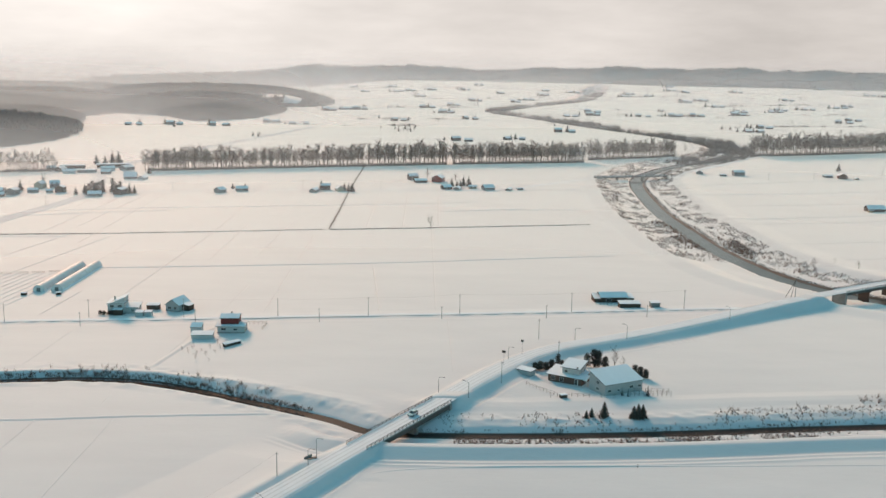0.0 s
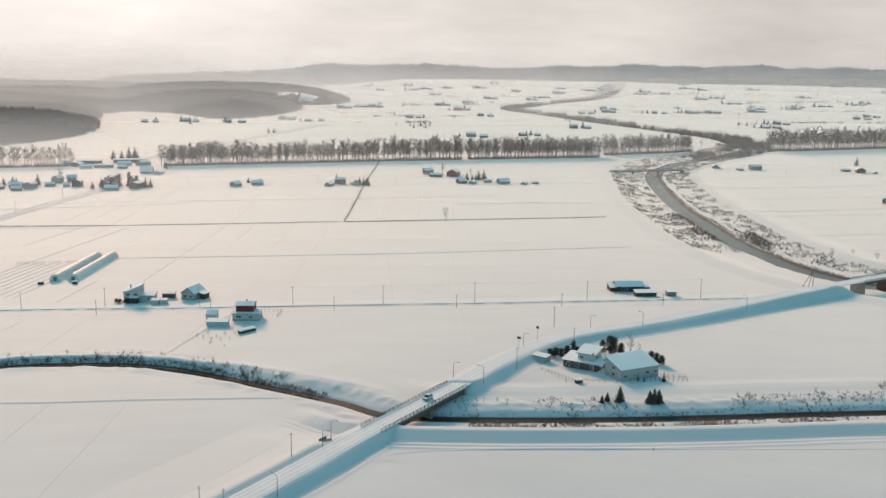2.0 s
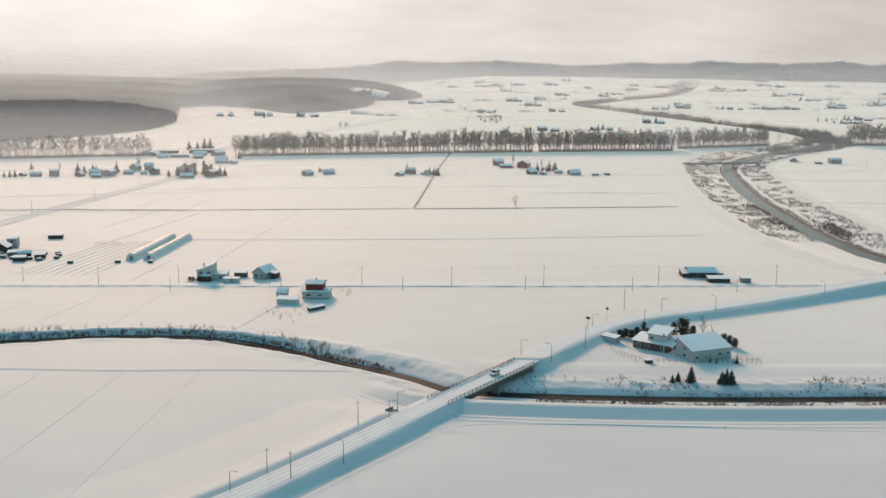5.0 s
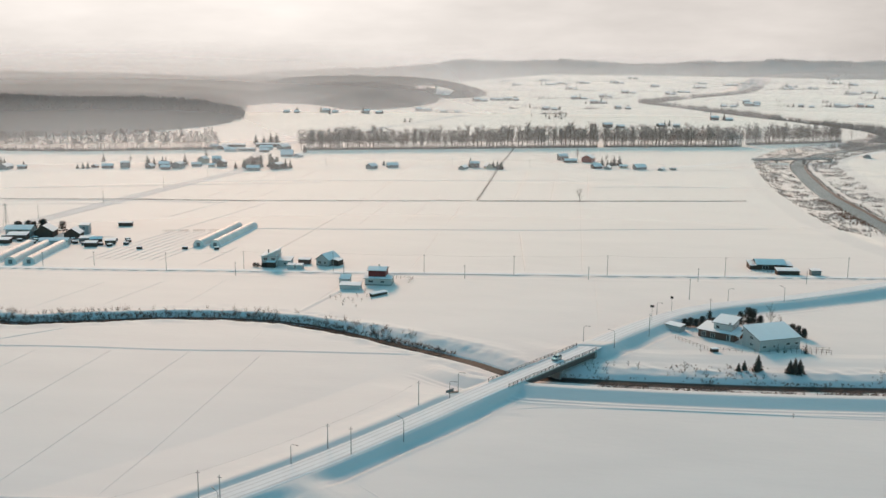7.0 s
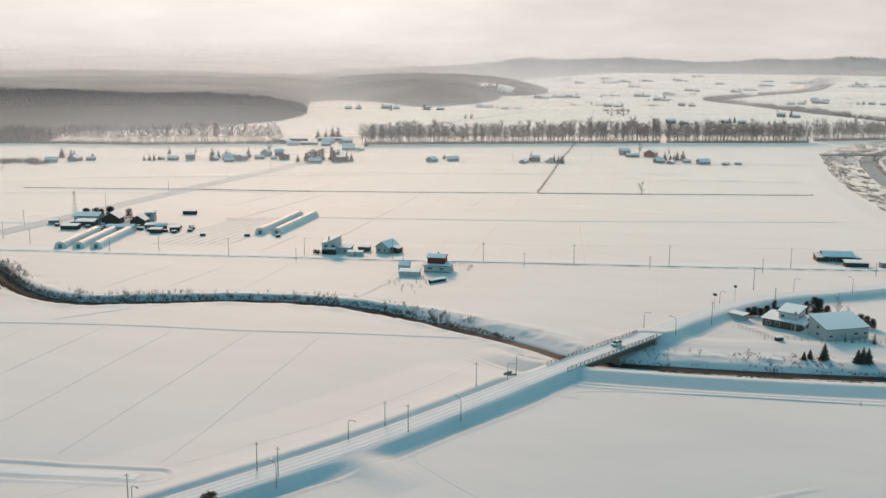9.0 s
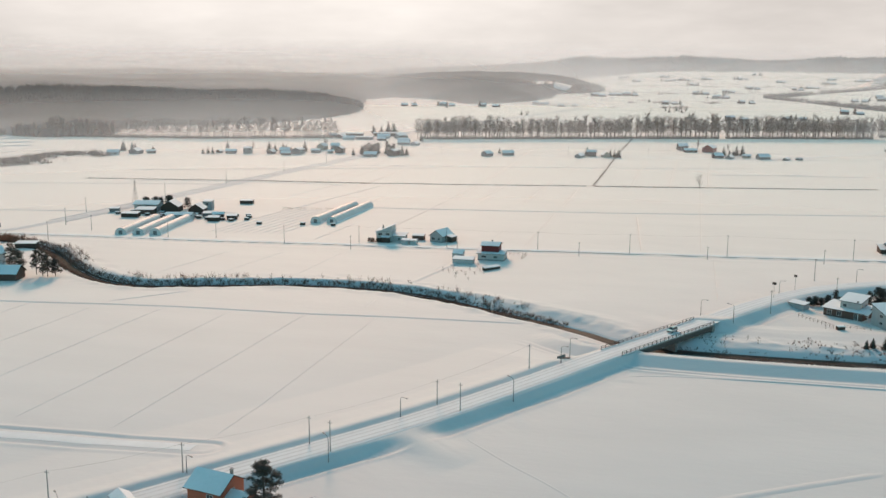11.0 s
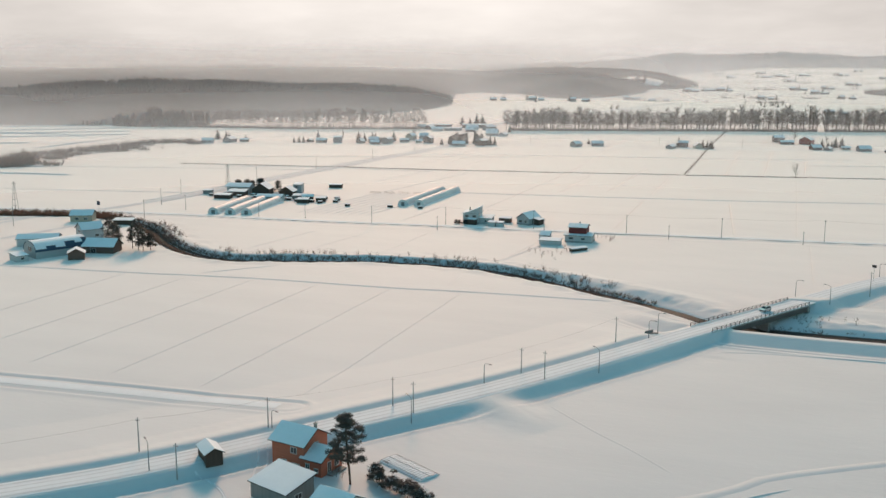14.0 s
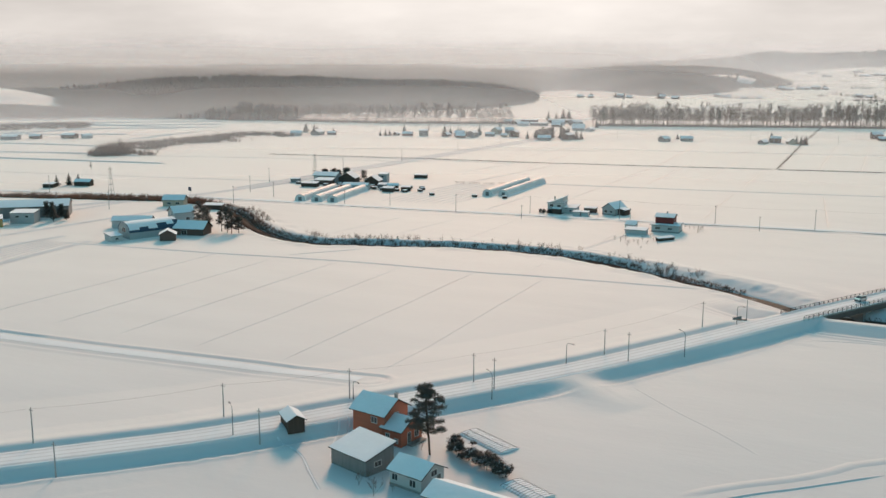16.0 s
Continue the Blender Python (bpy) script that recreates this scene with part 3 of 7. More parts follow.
def snow_slab(p0, p1, x0, x1, thick, seed=1):
    """Snow on a plate, with a soft, uneven edge and top."""
    r = random.Random(seed)
    nx, ny = max(4, int((x1 - x0) / 1.2)), 5
    verts, faces = [], []
    for j in range(ny + 1):
        for i in range(nx + 1):
            u, v = i / nx, j / ny
            edge = min(u, 1 - u) * (x1 - x0), min(v, 1 - v) * math.hypot(p1[0] - p0[0], p1[1] - p0[1])
            t = thick * (0.75 if min(edge) < 0.05 else 1.0) * r.uniform(0.9, 1.1)
            lean = 0.1 * r.uniform(-1, 1) if 0 < i < nx else 0
            verts.append((x0 + (x1 - x0) * u + lean, p0[0] + (p1[0] - p0[0]) * v + (r.uniform(-0.07, 0.05) if j == 0 else 0), p0[1] + (p1[1] - p0[1]) * v + t))
    top = len(verts)
    for j in range(ny):
        for i in range(nx):
            a = j * (nx + 1) + i
            faces.append((a, a + 1, a + nx + 2, a + nx + 1))
    rim = [i for i in range(nx + 1)] + [j * (nx + 1) + nx for j in range(1, ny + 1)] + [ny * (nx + 1) + i for i in range(nx - 1, -1, -1)] + [j * (nx + 1) for j in range(ny - 1, 0, -1)]
    for k in rim:
        x, y, z = verts[k]
        v = (k // (nx + 1)) / ny
        verts.append((x, y, p0[1] + (p1[1] - p0[1]) * v + 0.004))
    n = len(rim)
    for k in range(n):
        faces.append((rim[k], top + k, top + (k + 1) % n, rim[(k + 1) % n]))
    return verts, faces


def window(parent, wall, u, z, w, h, L, W, frame_mat=None, kind="window"):
    """A framed window or door on a wall: 0 and 1 are the long sides, 2 and 3 the ends; u runs along the wall from its middle."""
    turn = {0: 0, 1: 180, 2: -90, 3: 90}[wall]
    out = W / 2 if wall < 2 else L / 2
    m = pose(0, 0, 0, 0, 0, turn) @ Matrix.Translation((u, -out, z))
    t = 0.09
    fr = merge(box((-w / 2 - t, -0.07, -t), (w / 2 + t, 0.02, 0)), box((-w / 2 - t, -0.07, h), (w / 2 + t, 0.02, h + t)), box((-w / 2 - t, -0.07, 0), (-w / 2, 0.02, h)),
               box((w / 2, -0.07, 0), (w / 2 + t, 0.02, h)), box((-0.03, -0.06, 0), (0.03, 0.02, h)))
    root = part("window_frame" if kind == "window" else "door", fr, frame_mat or WHITE_M, parent)
    root.matrix_basis = m
    pane = part("pane" if kind == "window" else "door_leaf", box((-w / 2, -0.03, 0), (w / 2, 0.01, h)), GLASS_M if kind == "window" else DARK_M, root)
    return root


def building(name, label, category, x, y, yaw, L, W, H, wall, roof="gable", rise=1.5, over=0.5, snow=0.13, windows=(), sink=0.6, trim=None, chimney=None, base=None, group="", parent=None, local=None, z=None):
    """A house or shed: L along its own x (the ridge), W along y, H to the eaves. roof: gable; shed, which rises to the back; or arch."""
    if parent is None:
        g = height(x, y) if z is None else z
        root = thing(name, pose(x, y, g, 0, 0, yaw), label, category, group)
    else:
        root = parent
    ob = []
    w = W / 2
    if roof == "gable":
        prof = [(-w, -sink), (w, -sink), (w, H), (0, H + rise), (-w, H)]
        k = rise / w
        planes = [((-w - over, H - over * k), (0, H + rise)), ((w + over, H - over * k), (0, H + rise))]
    elif roof == "shed":
        prof = [(-w, -sink), (w, -sink), (w, H + rise), (-w, H)]
        k = rise / W
        planes = [((-w - over, H - over * k), (w + over, H + rise + over * k))]
    else:
        n = 12
        arc = [(w * math.cos(math.pi * i / n), H + rise * math.sin(math.pi * i / n)) for i in range(n + 1)]
        prof = [(-w, -sink), (w, -sink)] + arc
        planes = []
    ob.append(part("wall", extrude_profile(prof, -L / 2, L / 2), WALLS[wall], root))
    if base:
        ob.append(part("foundation", box((-L / 2 - 0.06, -w - 0.06, -sink), (L / 2 + 0.06, w + 0.06, 0.45)), CONCRETE_M, root))
    for i, (p0, p1) in enumerate(planes):
        r = part("roof", slab(p0, p1, -L / 2 - over, L / 2 + over, 0.14), trim or DARK_M, root)
        ob.append(r)
        if snow:
            q0, q1 = (p0[0], p0[1] + 0.14), (p1[0], p1[1] + 0.14)
            s = part("snow_cover", snow_slab(q0, q1, -L / 2 - over + 0.07, L / 2 + over - 0.07, snow, i + int(abs(x) * 10)), ROOF_SNOW, r, "unbroken snow on the roof")
    if roof == "arch":
        arc2 = [((w + 0.12) * math.cos(math.pi * i / 12), H + (rise + 0.12) * math.sin(math.pi * i / 12)) for i in range(13)]
        arc1 = [((w + 0.02) * math.cos(math.pi * i / 12), H + (rise + 0.02) * math.sin(math.pi * i / 12)) for i in range(12, -1, -1)]
        ob.append(part("roof", extrude_profile(arc2 + arc1, -L / 2 - 0.2, L / 2 + 0.2), WALLS["blue"] if snow < 0.2 else ROOF_SNOW, root))
        if snow < 0.2:
            for x0, x1, last in ((-0.5, -0.3, 11), (-0.3, -0.12, 10), (-0.12, 0.06, 11), (0.06, 0.26, 9), (0.26, 0.4, 10), (0.4, 0.5, 8)):
                half = [((w + 0.26) * math.cos(math.pi * i / 12), H + (rise + 0.26) * math.sin(math.pi * i / 12)) for i in range(1, last + 1)]
                low = [((w + 0.13) * math.cos(math.pi * i / 12), H + (rise + 0.13) * math.sin(math.pi * i / 12)) for i in range(last, 0, -1)]
                ob.append(part("snow_cover", extrude_profile(half + low, L * x0, L * x1), ROOF_SNOW, root, "broken snow sliding off the roof"))
    for spec in windows:
        kind = spec[5] if len(spec) > 5 else "window"
        ob.append(window(root, *spec[:5], L, W, kind=kind))
    if chimney:
        cx, cy, ch = chimney
        ob.append(part("chimney", merge(box((cx - 0.25, cy - 0.25, H - 0.2), (cx + 0.25, cy + 0.25, H + rise + ch), 0.02), box((cx - 0.32, cy - 0.32, H + rise + ch), (cx + 0.32, cy + 0.32, H + rise + ch + 0.12))), CONCRETE_M, root))
    if local is not None:
        for o in ob:
            o.matrix_basis = local @ o.matrix_basis
    return root


# ---- plants ----
def cones(base, way, length, radius):
    """Many thin three-sided spikes at once, as arrays."""
    base, way = np.asarray(base, float), np.asarray(way, float)
    way = way / np.linalg.norm(way, axis=1, keepdims=True)
    n = len(base)
    ref = np.where(np.abs(way[:, 2:3]) > 0.9, np.array([[1.0, 0, 0]]), np.array([[0, 0, 1.0]]))
    u = np.cross(way, ref)
    u /= np.linalg.norm(u, axis=1, keepdims=True)
    v = np.cross(way, u)
    radius, length = np.broadcast_to(radius, n)[:, None], np.broadcast_to(length, n)[:, None]
    ring = [base + radius * (math.cos(a) * u + math.sin(a) * v) for a in (0, 2.094, 4.189)]
    verts = np.stack(ring + [base + way * length], 1).reshape(-1, 3)
    i = np.arange(n)[:, None] * 4
    faces = np.stack([i + np.array([0, 1, 3]), i + np.array([1, 2, 3]), i + np.array([2, 0, 3])], 1).reshape(-1, 3)
    return verts, faces


def stack(groups):
    vs, fs, n = [], [], 0
    for v, f in groups:
        vs.append(v)
        fs.append(f + n)
        n += len(v)
    return np.concatenate(vs), np.concatenate(fs)


def bare_crown(r, tall, spread, limbs, twigs, thick=1.0, low=0.25, rise=(0.9, 2.2)):
    """Limbs and twigs of a leafless tree; returns arrays."""
    out = []
    b, d, ln, rad = [], [], [], []
    for k in range(limbs):
        z = tall * (low + (0.92 - low) * (k + r.random()) / limbs)
        a = r.random() * 6.283
        up = r.uniform(*rise)
        w = np.array([math.cos(a), math.sin(a), up])
        l = spread * (1.15 - 0.75 * z / tall) * r.uniform(0.8, 1.3) + tall * 0.08
        b.append((0, 0, z)), d.append(w), ln.append(l), rad.append(0.011 * tall * thick * (1.1 - 0.6 * z / tall) * 0.5)
        wn = w / np.linalg.norm(w)
        for j in range(twigs):
            s = r.uniform(0.3, 1.0)
            p = np.array((0, 0, z)) + wn * l * s * 0.95
            q = wn + np.array([r.gauss(0, 0.55), r.gauss(0, 0.55), r.uniform(0.0, 0.7)])
            l2 = l * r.uniform(0.25, 0.5)
            b.append(p), d.append(q), ln.append(l2), rad.append(0.0035 * tall * thick)
            qn = q / np.linalg.norm(q)
            for i in range(3):
                b.append(p + qn * l2 * r.uniform(0.3, 0.95)), d.append(qn + np.array([r.gauss(0, 0.6), r.gauss(0, 0.6), r.uniform(-0.1, 0.6)]))
                ln.append(l2 * r.uniform(0.4, 0.7)), rad.append(0.0028 * tall * thick)
    return cones(np.array(b), np.array(d), np.array(ln), np.array(rad))


def arrays_part(name, vf, mat, parent=None, label=""):
    ob = new(name, mesh_from(name, vf[0], vf[1], [mat]))
    if parent is not None:
        ob.parent = parent
    if label:
        ob["label"] = label
    return ob


def bare_tree(seed, x, y, tall, spread, label, group="", limbs=12, twigs=7, thick=1.0, low=0.25, mat=None, name="bare_tree", rise=(0.9, 2.2)):
    r = random.Random(seed)
    root = thing(name, pose(x, y, height(x, y) - 0.1, 0, 0, r.uniform(0, 360)), label, "tree", group)
    part("trunk", merge(tube((0, 0, 0), (0, 0, tall * 0.45), 0.016 * tall, 0.010 * tall), tube((0, 0, tall * 0.45), (r.uniform(-0.2, 0.2), 0.1, tall * 0.95), 0.010 * tall, 0.002 * tall)), BARK_M, root)
    arrays_part("crown", bare_crown(r, tall, spread, limbs, twigs, thick, low, rise), mat or TWIG_M, root)
    return root


def needle_fans(r, tall, spread, tiers, per, low=0.06, droop=-0.25, snow_out=None, fat=1.0):
    """Tiers of drooping boughs with needle tufts."""
    b, d, ln, rad = [], [], [], []
    for k in range(tiers):
        f = k / (tiers - 1)
        z = tall * (low + (0.97 - low) * f)
        reach = spread * (1 - f) ** 0.85 * r.uniform(0.82, 1.15) + 0.12
        n = max(4, int(per * (1 - 0.6 * f)))
        off = r.random() * 6.283
        for j in range(n):
            a = off + 6.283 * j / n + r.uniform(-0.2, 0.2)
            q = reach * r.uniform(0.75, 1.12)
            w = np.array([math.cos(a), math.sin(a), droop + 0.55 * f + r.uniform(-0.1, 0.1)])
            b.append((0, 0, z)), d.append(w), ln.append(q), rad.append(0.16 * spread * (1 - 0.6 * f) * fat)
            wn = w / np.linalg.norm(w)
            for i in range(4):
                s = r.uniform(0.35, 1.0)
                b.append(np.array((0, 0, z)) + wn * q * s), d.append(wn + np.array([r.gauss(0, 0.7), r.gauss(0, 0.7), r.uniform(-0.25, 0.35)]))
                ln.append(q * r.uniform(0.2, 0.38)), rad.append(0.085 * spread * (1 - 0.5 * f) * fat)
    return cones(np.array(b), np.array(d), np.array(ln), np.array(rad))


def conifer(seed, x, y, tall, spread, label, group="", tiers=15, per=9, low=0.06, name="fir_tree", fat=1.0, mat=None):
    r = random.Random(seed)
    root = thing(name, pose(x, y, height(x, y) - 0.1, 0, 0, r.uniform(0, 360)), label, "tree", group)
    part("trunk", tube((0, 0, 0), (0, 0, tall * 0.96), 0.02 * tall, 0.004 * tall), BARK_M, root)
    arrays_part("crown", needle_fans(r, tall, spread, tiers, per, low, fat=fat), mat or NEEDLE_M, root)
    return root


def pine_clumps(r, centres, size, n, length):
    """Rounded tufts of needles about given centres, with gaps between them."""
    b, d, ln, rad = [], [], [], []
    for c in centres:
        s = size * r.uniform(0.7, 1.25)
        for i in range(n):
            v = np.array([r.gauss(0, 1), r.gauss(0, 1), r.gauss(0.25, 0.6)])
            v /= np.linalg.norm(v)
            p = np.array(c) + v * s * r.uniform(0.1, 0.75) * np.array([1, 1, 0.55])
            b.append(p), d.append(v + np.array([r.gauss(0, 0.4), r.gauss(0, 0.4), r.gauss(0.1, 0.3)])), ln.append(length * r.uniform(0.6, 1.2)), rad.append(0.13 * length)
    return cones(np.array(b), np.array(d), np.array(ln), np.array(rad))



def bushy_pine(seed, x, y, tall, wide, label, group="", clumps=16, n=46, name="evergreen_tree", snow=True, pointed=0.5):
    """A dense rounded evergreen of needle clumps, wider below, with a little snow held on top."""
    r = random.Random(seed)
    root = thing(name, pose(x, y, height(x, y) - 0.1, 0, 0, r.uniform(0, 360)), label, "tree", group)
    part("trunk", tube((0, 0, -0.2), (0.05, 0, tall * 0.9), 0.022 * tall + 0.04, 0.03, 5), BARK_M, root)
    c = []
    for k in range(clumps):
        f = (k + r.random()) / clumps
        reach = wide * ((1 - f) ** 0.6 * pointed + (1 - pointed) * math.sqrt(max(0.0, 1 - (f - 0.25) ** 2 / 0.6)))
        a = k * 2.4 + r.uniform(-0.5, 0.5)
        q = reach * r.uniform(0.25, 0.7)
        c.append((q * math.cos(a), q * math.sin(a), tall * (0.1 + 0.82 * f)))
    size = 0.62 * wide
    arrays_part("crown", pine_clumps(r, c, size, n, 0.42 * size + 0.15), NEEDLE_M, root)
    if snow:
        arrays_part("snow_cover", pine_clumps(r, [(u * 1.1, v * 1.1, w + 0.28 * size) for u, v, w in c[clumps // 4::2]], size * 0.6, 7, 0.3 * size), ROOF_SNOW, root, "clinging snow")
    return root


def scatter_copies(proto, spots, seed=3, lo=0.85, hi=1.15):
    """More things like proto at the given places, turned and sized a little differently."""
    r = random.Random(seed)
    zs = land(np.array([s[0] for s in spots]), np.array([s[1] for s in spots]))
    for (x, y, *k), z in zip(spots, zs):
        s = (k[0] if k else 1.0) * r.uniform(lo, hi)
        ob = copy_thing(proto, pose(x, y, z - 0.1, 0, 0, r.uniform(0, 360)))
        ob.scale = (s * r.uniform(0.92, 1.08), s * r.uniform(0.92, 1.08), s)

# ---- hills and far woods ----
def hill(name, label, spine, half, mat, step=22.0, rough=3.0, seed=1, woods=0, wood_mat=None, tall=13.0):
    """A long rounded hill along a spine of (x, y, height), with a canopy-rough surface, and woods on it."""
    line = smooth(spine, 8)
    s = lengths(line)
    at = np.linspace(0, s[-1], max(12, int(s[-1] / step)))
    px, py, ph = (np.interp(at, s, line[:, i]) for i in range(3))
    tx, ty = np.gradient(px), np.gradient(py)
    n = np.hypot(tx, ty)
    nx, ny = -ty / n, tx / n
    across = np.linspace(-1, 1, max(14, int(2 * half / step)))
    g = np.random.default_rng(seed)
    ends = np.minimum(1, np.minimum(at, s[-1] - at) / (half * 0.9))
    ends = np.sqrt(np.clip(ends * (2 - ends), 0, 1))
    wid = half * (0.35 + 0.65 * ends) * (1 + 0.12 * np.sin(at / 130 + seed))
    vx, vy = px[:, None] + nx[:, None] * across * wid[:, None], py[:, None] + ny[:, None] * across * wid[:, None]
    dome = np.cos(across * math.pi / 2) ** 1.3
    lump = 1 + 0.10 * np.sin(vx / 90 + seed) * np.cos(vy / 70) + 0.06 * np.sin(vx / 37 - vy / 31)
    base = land(vx.ravel(), vy.ravel()).reshape(vx.shape) * (1 - dome * ends[:, None])
    vz = ph[:, None] * ends[:, None] * dome * lump - 2.0 + rough * g.random(vx.shape) * np.minimum(1, dome * 3)
    ob = new(name, mesh_from(name, np.stack([vx, vy, vz + base], -1).reshape(-1, 3), sheet_faces(*vx.shape)[:, ::-1], [mat], True))
    tagged(ob, label, "hill", kind="structure")
    if woods:
        i, j = g.random(woods) * (len(at) - 1.01), g.random(woods) * (len(across) - 1.01)
        a, b = i.astype(int), j.astype(int)
        u, v = i - a, j - b
        pick = lambda q: (q[a, b] * (1 - u) * (1 - v) + q[a + 1, b] * u * (1 - v) + q[a, b + 1] * (1 - u) * v + q[a + 1, b + 1] * u * v)
        wx, wy, wz = pick(vx), pick(vy), pick(vz + base)
        k = len(wx)
        groups = []
        for q in range(7):
            ang = g.random(k) * 6.283
            lean = g.uniform(0.1, 0.55, k)
            base_z = wz - 1 + tall * g.uniform(0.0, 0.35, k)
            groups.append(cones(np.stack([wx, wy, base_z], -1), np.stack([np.cos(ang) * lean, np.sin(ang) * lean, np.ones(k)], -1), tall * g.uniform(0.35, 0.6, k), 0.085 * tall))
        tagged(arrays_part("hill_woods", stack(groups), wood_mat or WOOD_M), "leafless winter woods covering the hillside", "forest", kind="stuff")
    return ob


def wooded(name, label, outline, tops, step, rise, density, tall, seed, wood_mat=None, clearings=()):
    """Woods on rising ground inside an outline. tops: (x, y, height of the ground) that the rise passes through; clearings: snowy ellipses (x, y, rx, ry)."""
    line = smooth(outline + outline[:1], 5)
    lo, hi = line[:, :2].min(0), line[:, :2].max(0)
    xs, ys = np.arange(lo[0], hi[0] + step, step), np.arange(lo[1], hi[1] + step, step)
    gx, gy = np.meshgrid(xs, ys, indexing="ij")

    def lift(x, y):
        d = np.abs(offset_from(line, x, y)[0])
        inside = np.zeros(x.shape, bool)
        for (ax, ay), (bx, by) in zip(line[:-1], line[1:]):
            if ay != by:
                inside ^= ((ay > y) != (by > y)) & (x < (bx - ax) * (y - ay) / (by - ay) + ax)
        w = sum(1 / ((x - tx) ** 2 + (y - ty) ** 2 + 900) for tx, ty, _ in tops)
        h = sum(th / ((x - tx) ** 2 + (y - ty) ** 2 + 900) for tx, ty, th in tops) / w
        lump = 1 + 0.20 * (patches(x, y, rise * 1.3, seed) - 0.5) + 0.12 * (patches(x, y, rise * 0.4, seed + 3) - 0.5)
        return h * lump * (1 - np.exp(-1.6 * d / rise)), inside, d

    gz, inside, d = lift(gx, gy)
    near = inside | (d < step * 1.5)
    z = np.where(inside, gz + land(gx.ravel(), gy.ravel()).reshape(gx.shape) * 0.9, -3.0) - 0.4
    f = sheet_faces(*gx.shape)[:, ::-1]
    f = f[near.ravel()[f].all(axis=1)]
    cx, cy = gx.ravel()[f].mean(1), gy.ravel()[f].mean(1)
    open_here = np.zeros(len(f), bool)
    for ex, ey, rx, ry in clearings:
        open_here |= ((cx - ex) / rx) ** 2 + ((cy - ey) / ry) ** 2 < 1
    ob = new(name, mesh_from(name, np.stack([gx, gy, z], -1).reshape(-1, 3), f, [FLOOR_M, SNOW_M], True, open_here.astype(int)))
    tagged(ob, label, "hill", kind="structure")
    g = np.random.default_rng(seed)
    n = int(len(f) * step * step * density)
    x, y = g.uniform(lo[0], hi[0], 3 * n), g.uniform(lo[1], hi[1], 3 * n)
    gz, inside, d = lift(x, y)
    keep = inside & (g.random(3 * n) < 0.55 + 0.6 * patches(x, y, 45, seed + 5))
    for ex, ey, rx, ry in clearings:
        keep &= ((x - ex) / rx) ** 2 + ((y - ey) / ry) ** 2 > 1
    x, y, gz = x[keep][:n], y[keep][:n], gz[keep][:n]
    gz = gz + land(x, y) * 0.9
    k = len(x)
    size = tall * g.uniform(0.7, 1.15, k) * (0.85 + 0.3 * patches(x, y, 70, seed + 9))
    groups = []
    for q in range(7):
        ang, lean = g.random(k) * 6.283, g.uniform(0.1, 0.6, k)
        groups.append(cones(np.stack([x, y, gz - 1 + size * g.uniform(0.0, 0.4, k)], -1), np.stack([np.cos(ang) * lean, np.sin(ang) * lean, np.ones(k)], -1), size * g.uniform(0.35, 0.6, k), 0.07 * tall))
    tagged(arrays_part("hill_woods", stack(groups), wood_mat or WOOD_M), "leafless winter woods covering the hillside", "forest", kind="stuff")


wooded("near_hill", "low wooded rise above the snowy plain", [(-541, 1375), (-556, 1300), (-600, 1170), (-690, 1080), (-640, 950), (-700, 905), (-800, 930), (-900, 960), (-1050, 1020), (-1180, 1110), (-1280, 1220), (-1500, 1080), (-1900, 900), (-2250, 900),
       (-2100, 1400), (-1500, 1750), (-1000, 1900), (-735, 1960), (-640, 1740), (-565, 1540)],
       [(-610, 1480, 19), (-640, 1600, 20), (-760, 1500, 25), (-700, 1200, 6), (-900, 1400, 29), (-1150, 1450, 31), (-1000, 1200, 12), (-1500, 1400, 27), (-1900, 1250, 28), (-900, 1750, 24)], 14, 110, 0.022, 14, 2)
wooded("near_hill", "strip of low woods before a snowy knoll", [(-1400, 780), (-1150, 790), (-930, 800), (-850, 870), (-740, 905), (-800, 955), (-950, 965), (-1100, 980), (-1400, 900)], [(-1100, 880, 3), (-950, 880, 2)], 14, 60, 0.03, 9, 14)
wooded("middle_hill", "rounded wooded hill standing in the plain", [(-610, 2055), (-552, 1990), (-470, 1862), (-423, 1900), (-386, 1995), (-368, 2200), (-392, 2400), (-520, 2560), (-760, 2560), (-800, 2250), (-700, 2110)],
       [(-480, 2190, 38), (-560, 2210, 42), (-430, 2250, 33), (-650, 2260, 34), (-740, 2330, 28), (-470, 2000, 28)], 18, 120, 0.018, 14, 5)
wooded("middle_hill", "long wooded spur with an open snowy flank", [(-400, 2500), (-347, 2530), (-312, 2690), (-330, 2850), (-450, 3010), (-800, 3220), (-1100, 3050), (-800, 2680), (-560, 2540)],
       [(-400, 2700, 36), (-360, 2740, 28), (-470, 2760, 43), (-600, 2790, 44), (-760, 2860, 40), (-900, 3000, 36)], 22, 110, 0.015, 13, 6, None, [(-392, 2560, 26, 40), (-450, 2590, 40, 22)])
wooded("left_range", "hazy wooded rise nearer the plain", [(-690, 2075), (-725, 1985), (-900, 1990), (-1300, 1850), (-1800, 1480), (-2150, 1300), (-2700, 1300), (-2750, 1900), (-2100, 2600), (-1500, 3000), (-1050, 3050), (-850, 2700), (-820, 2350)],
       [(-850, 2450, 20), (-1050, 2550, 30), (-1350, 2450, 32), (-1600, 2000, 30), (-1550, 1950, 31), (-1900, 1750, 30), (-2300, 1700, 27), (-800, 2150, 10)], 26, 170, 0.012, 12, 4)
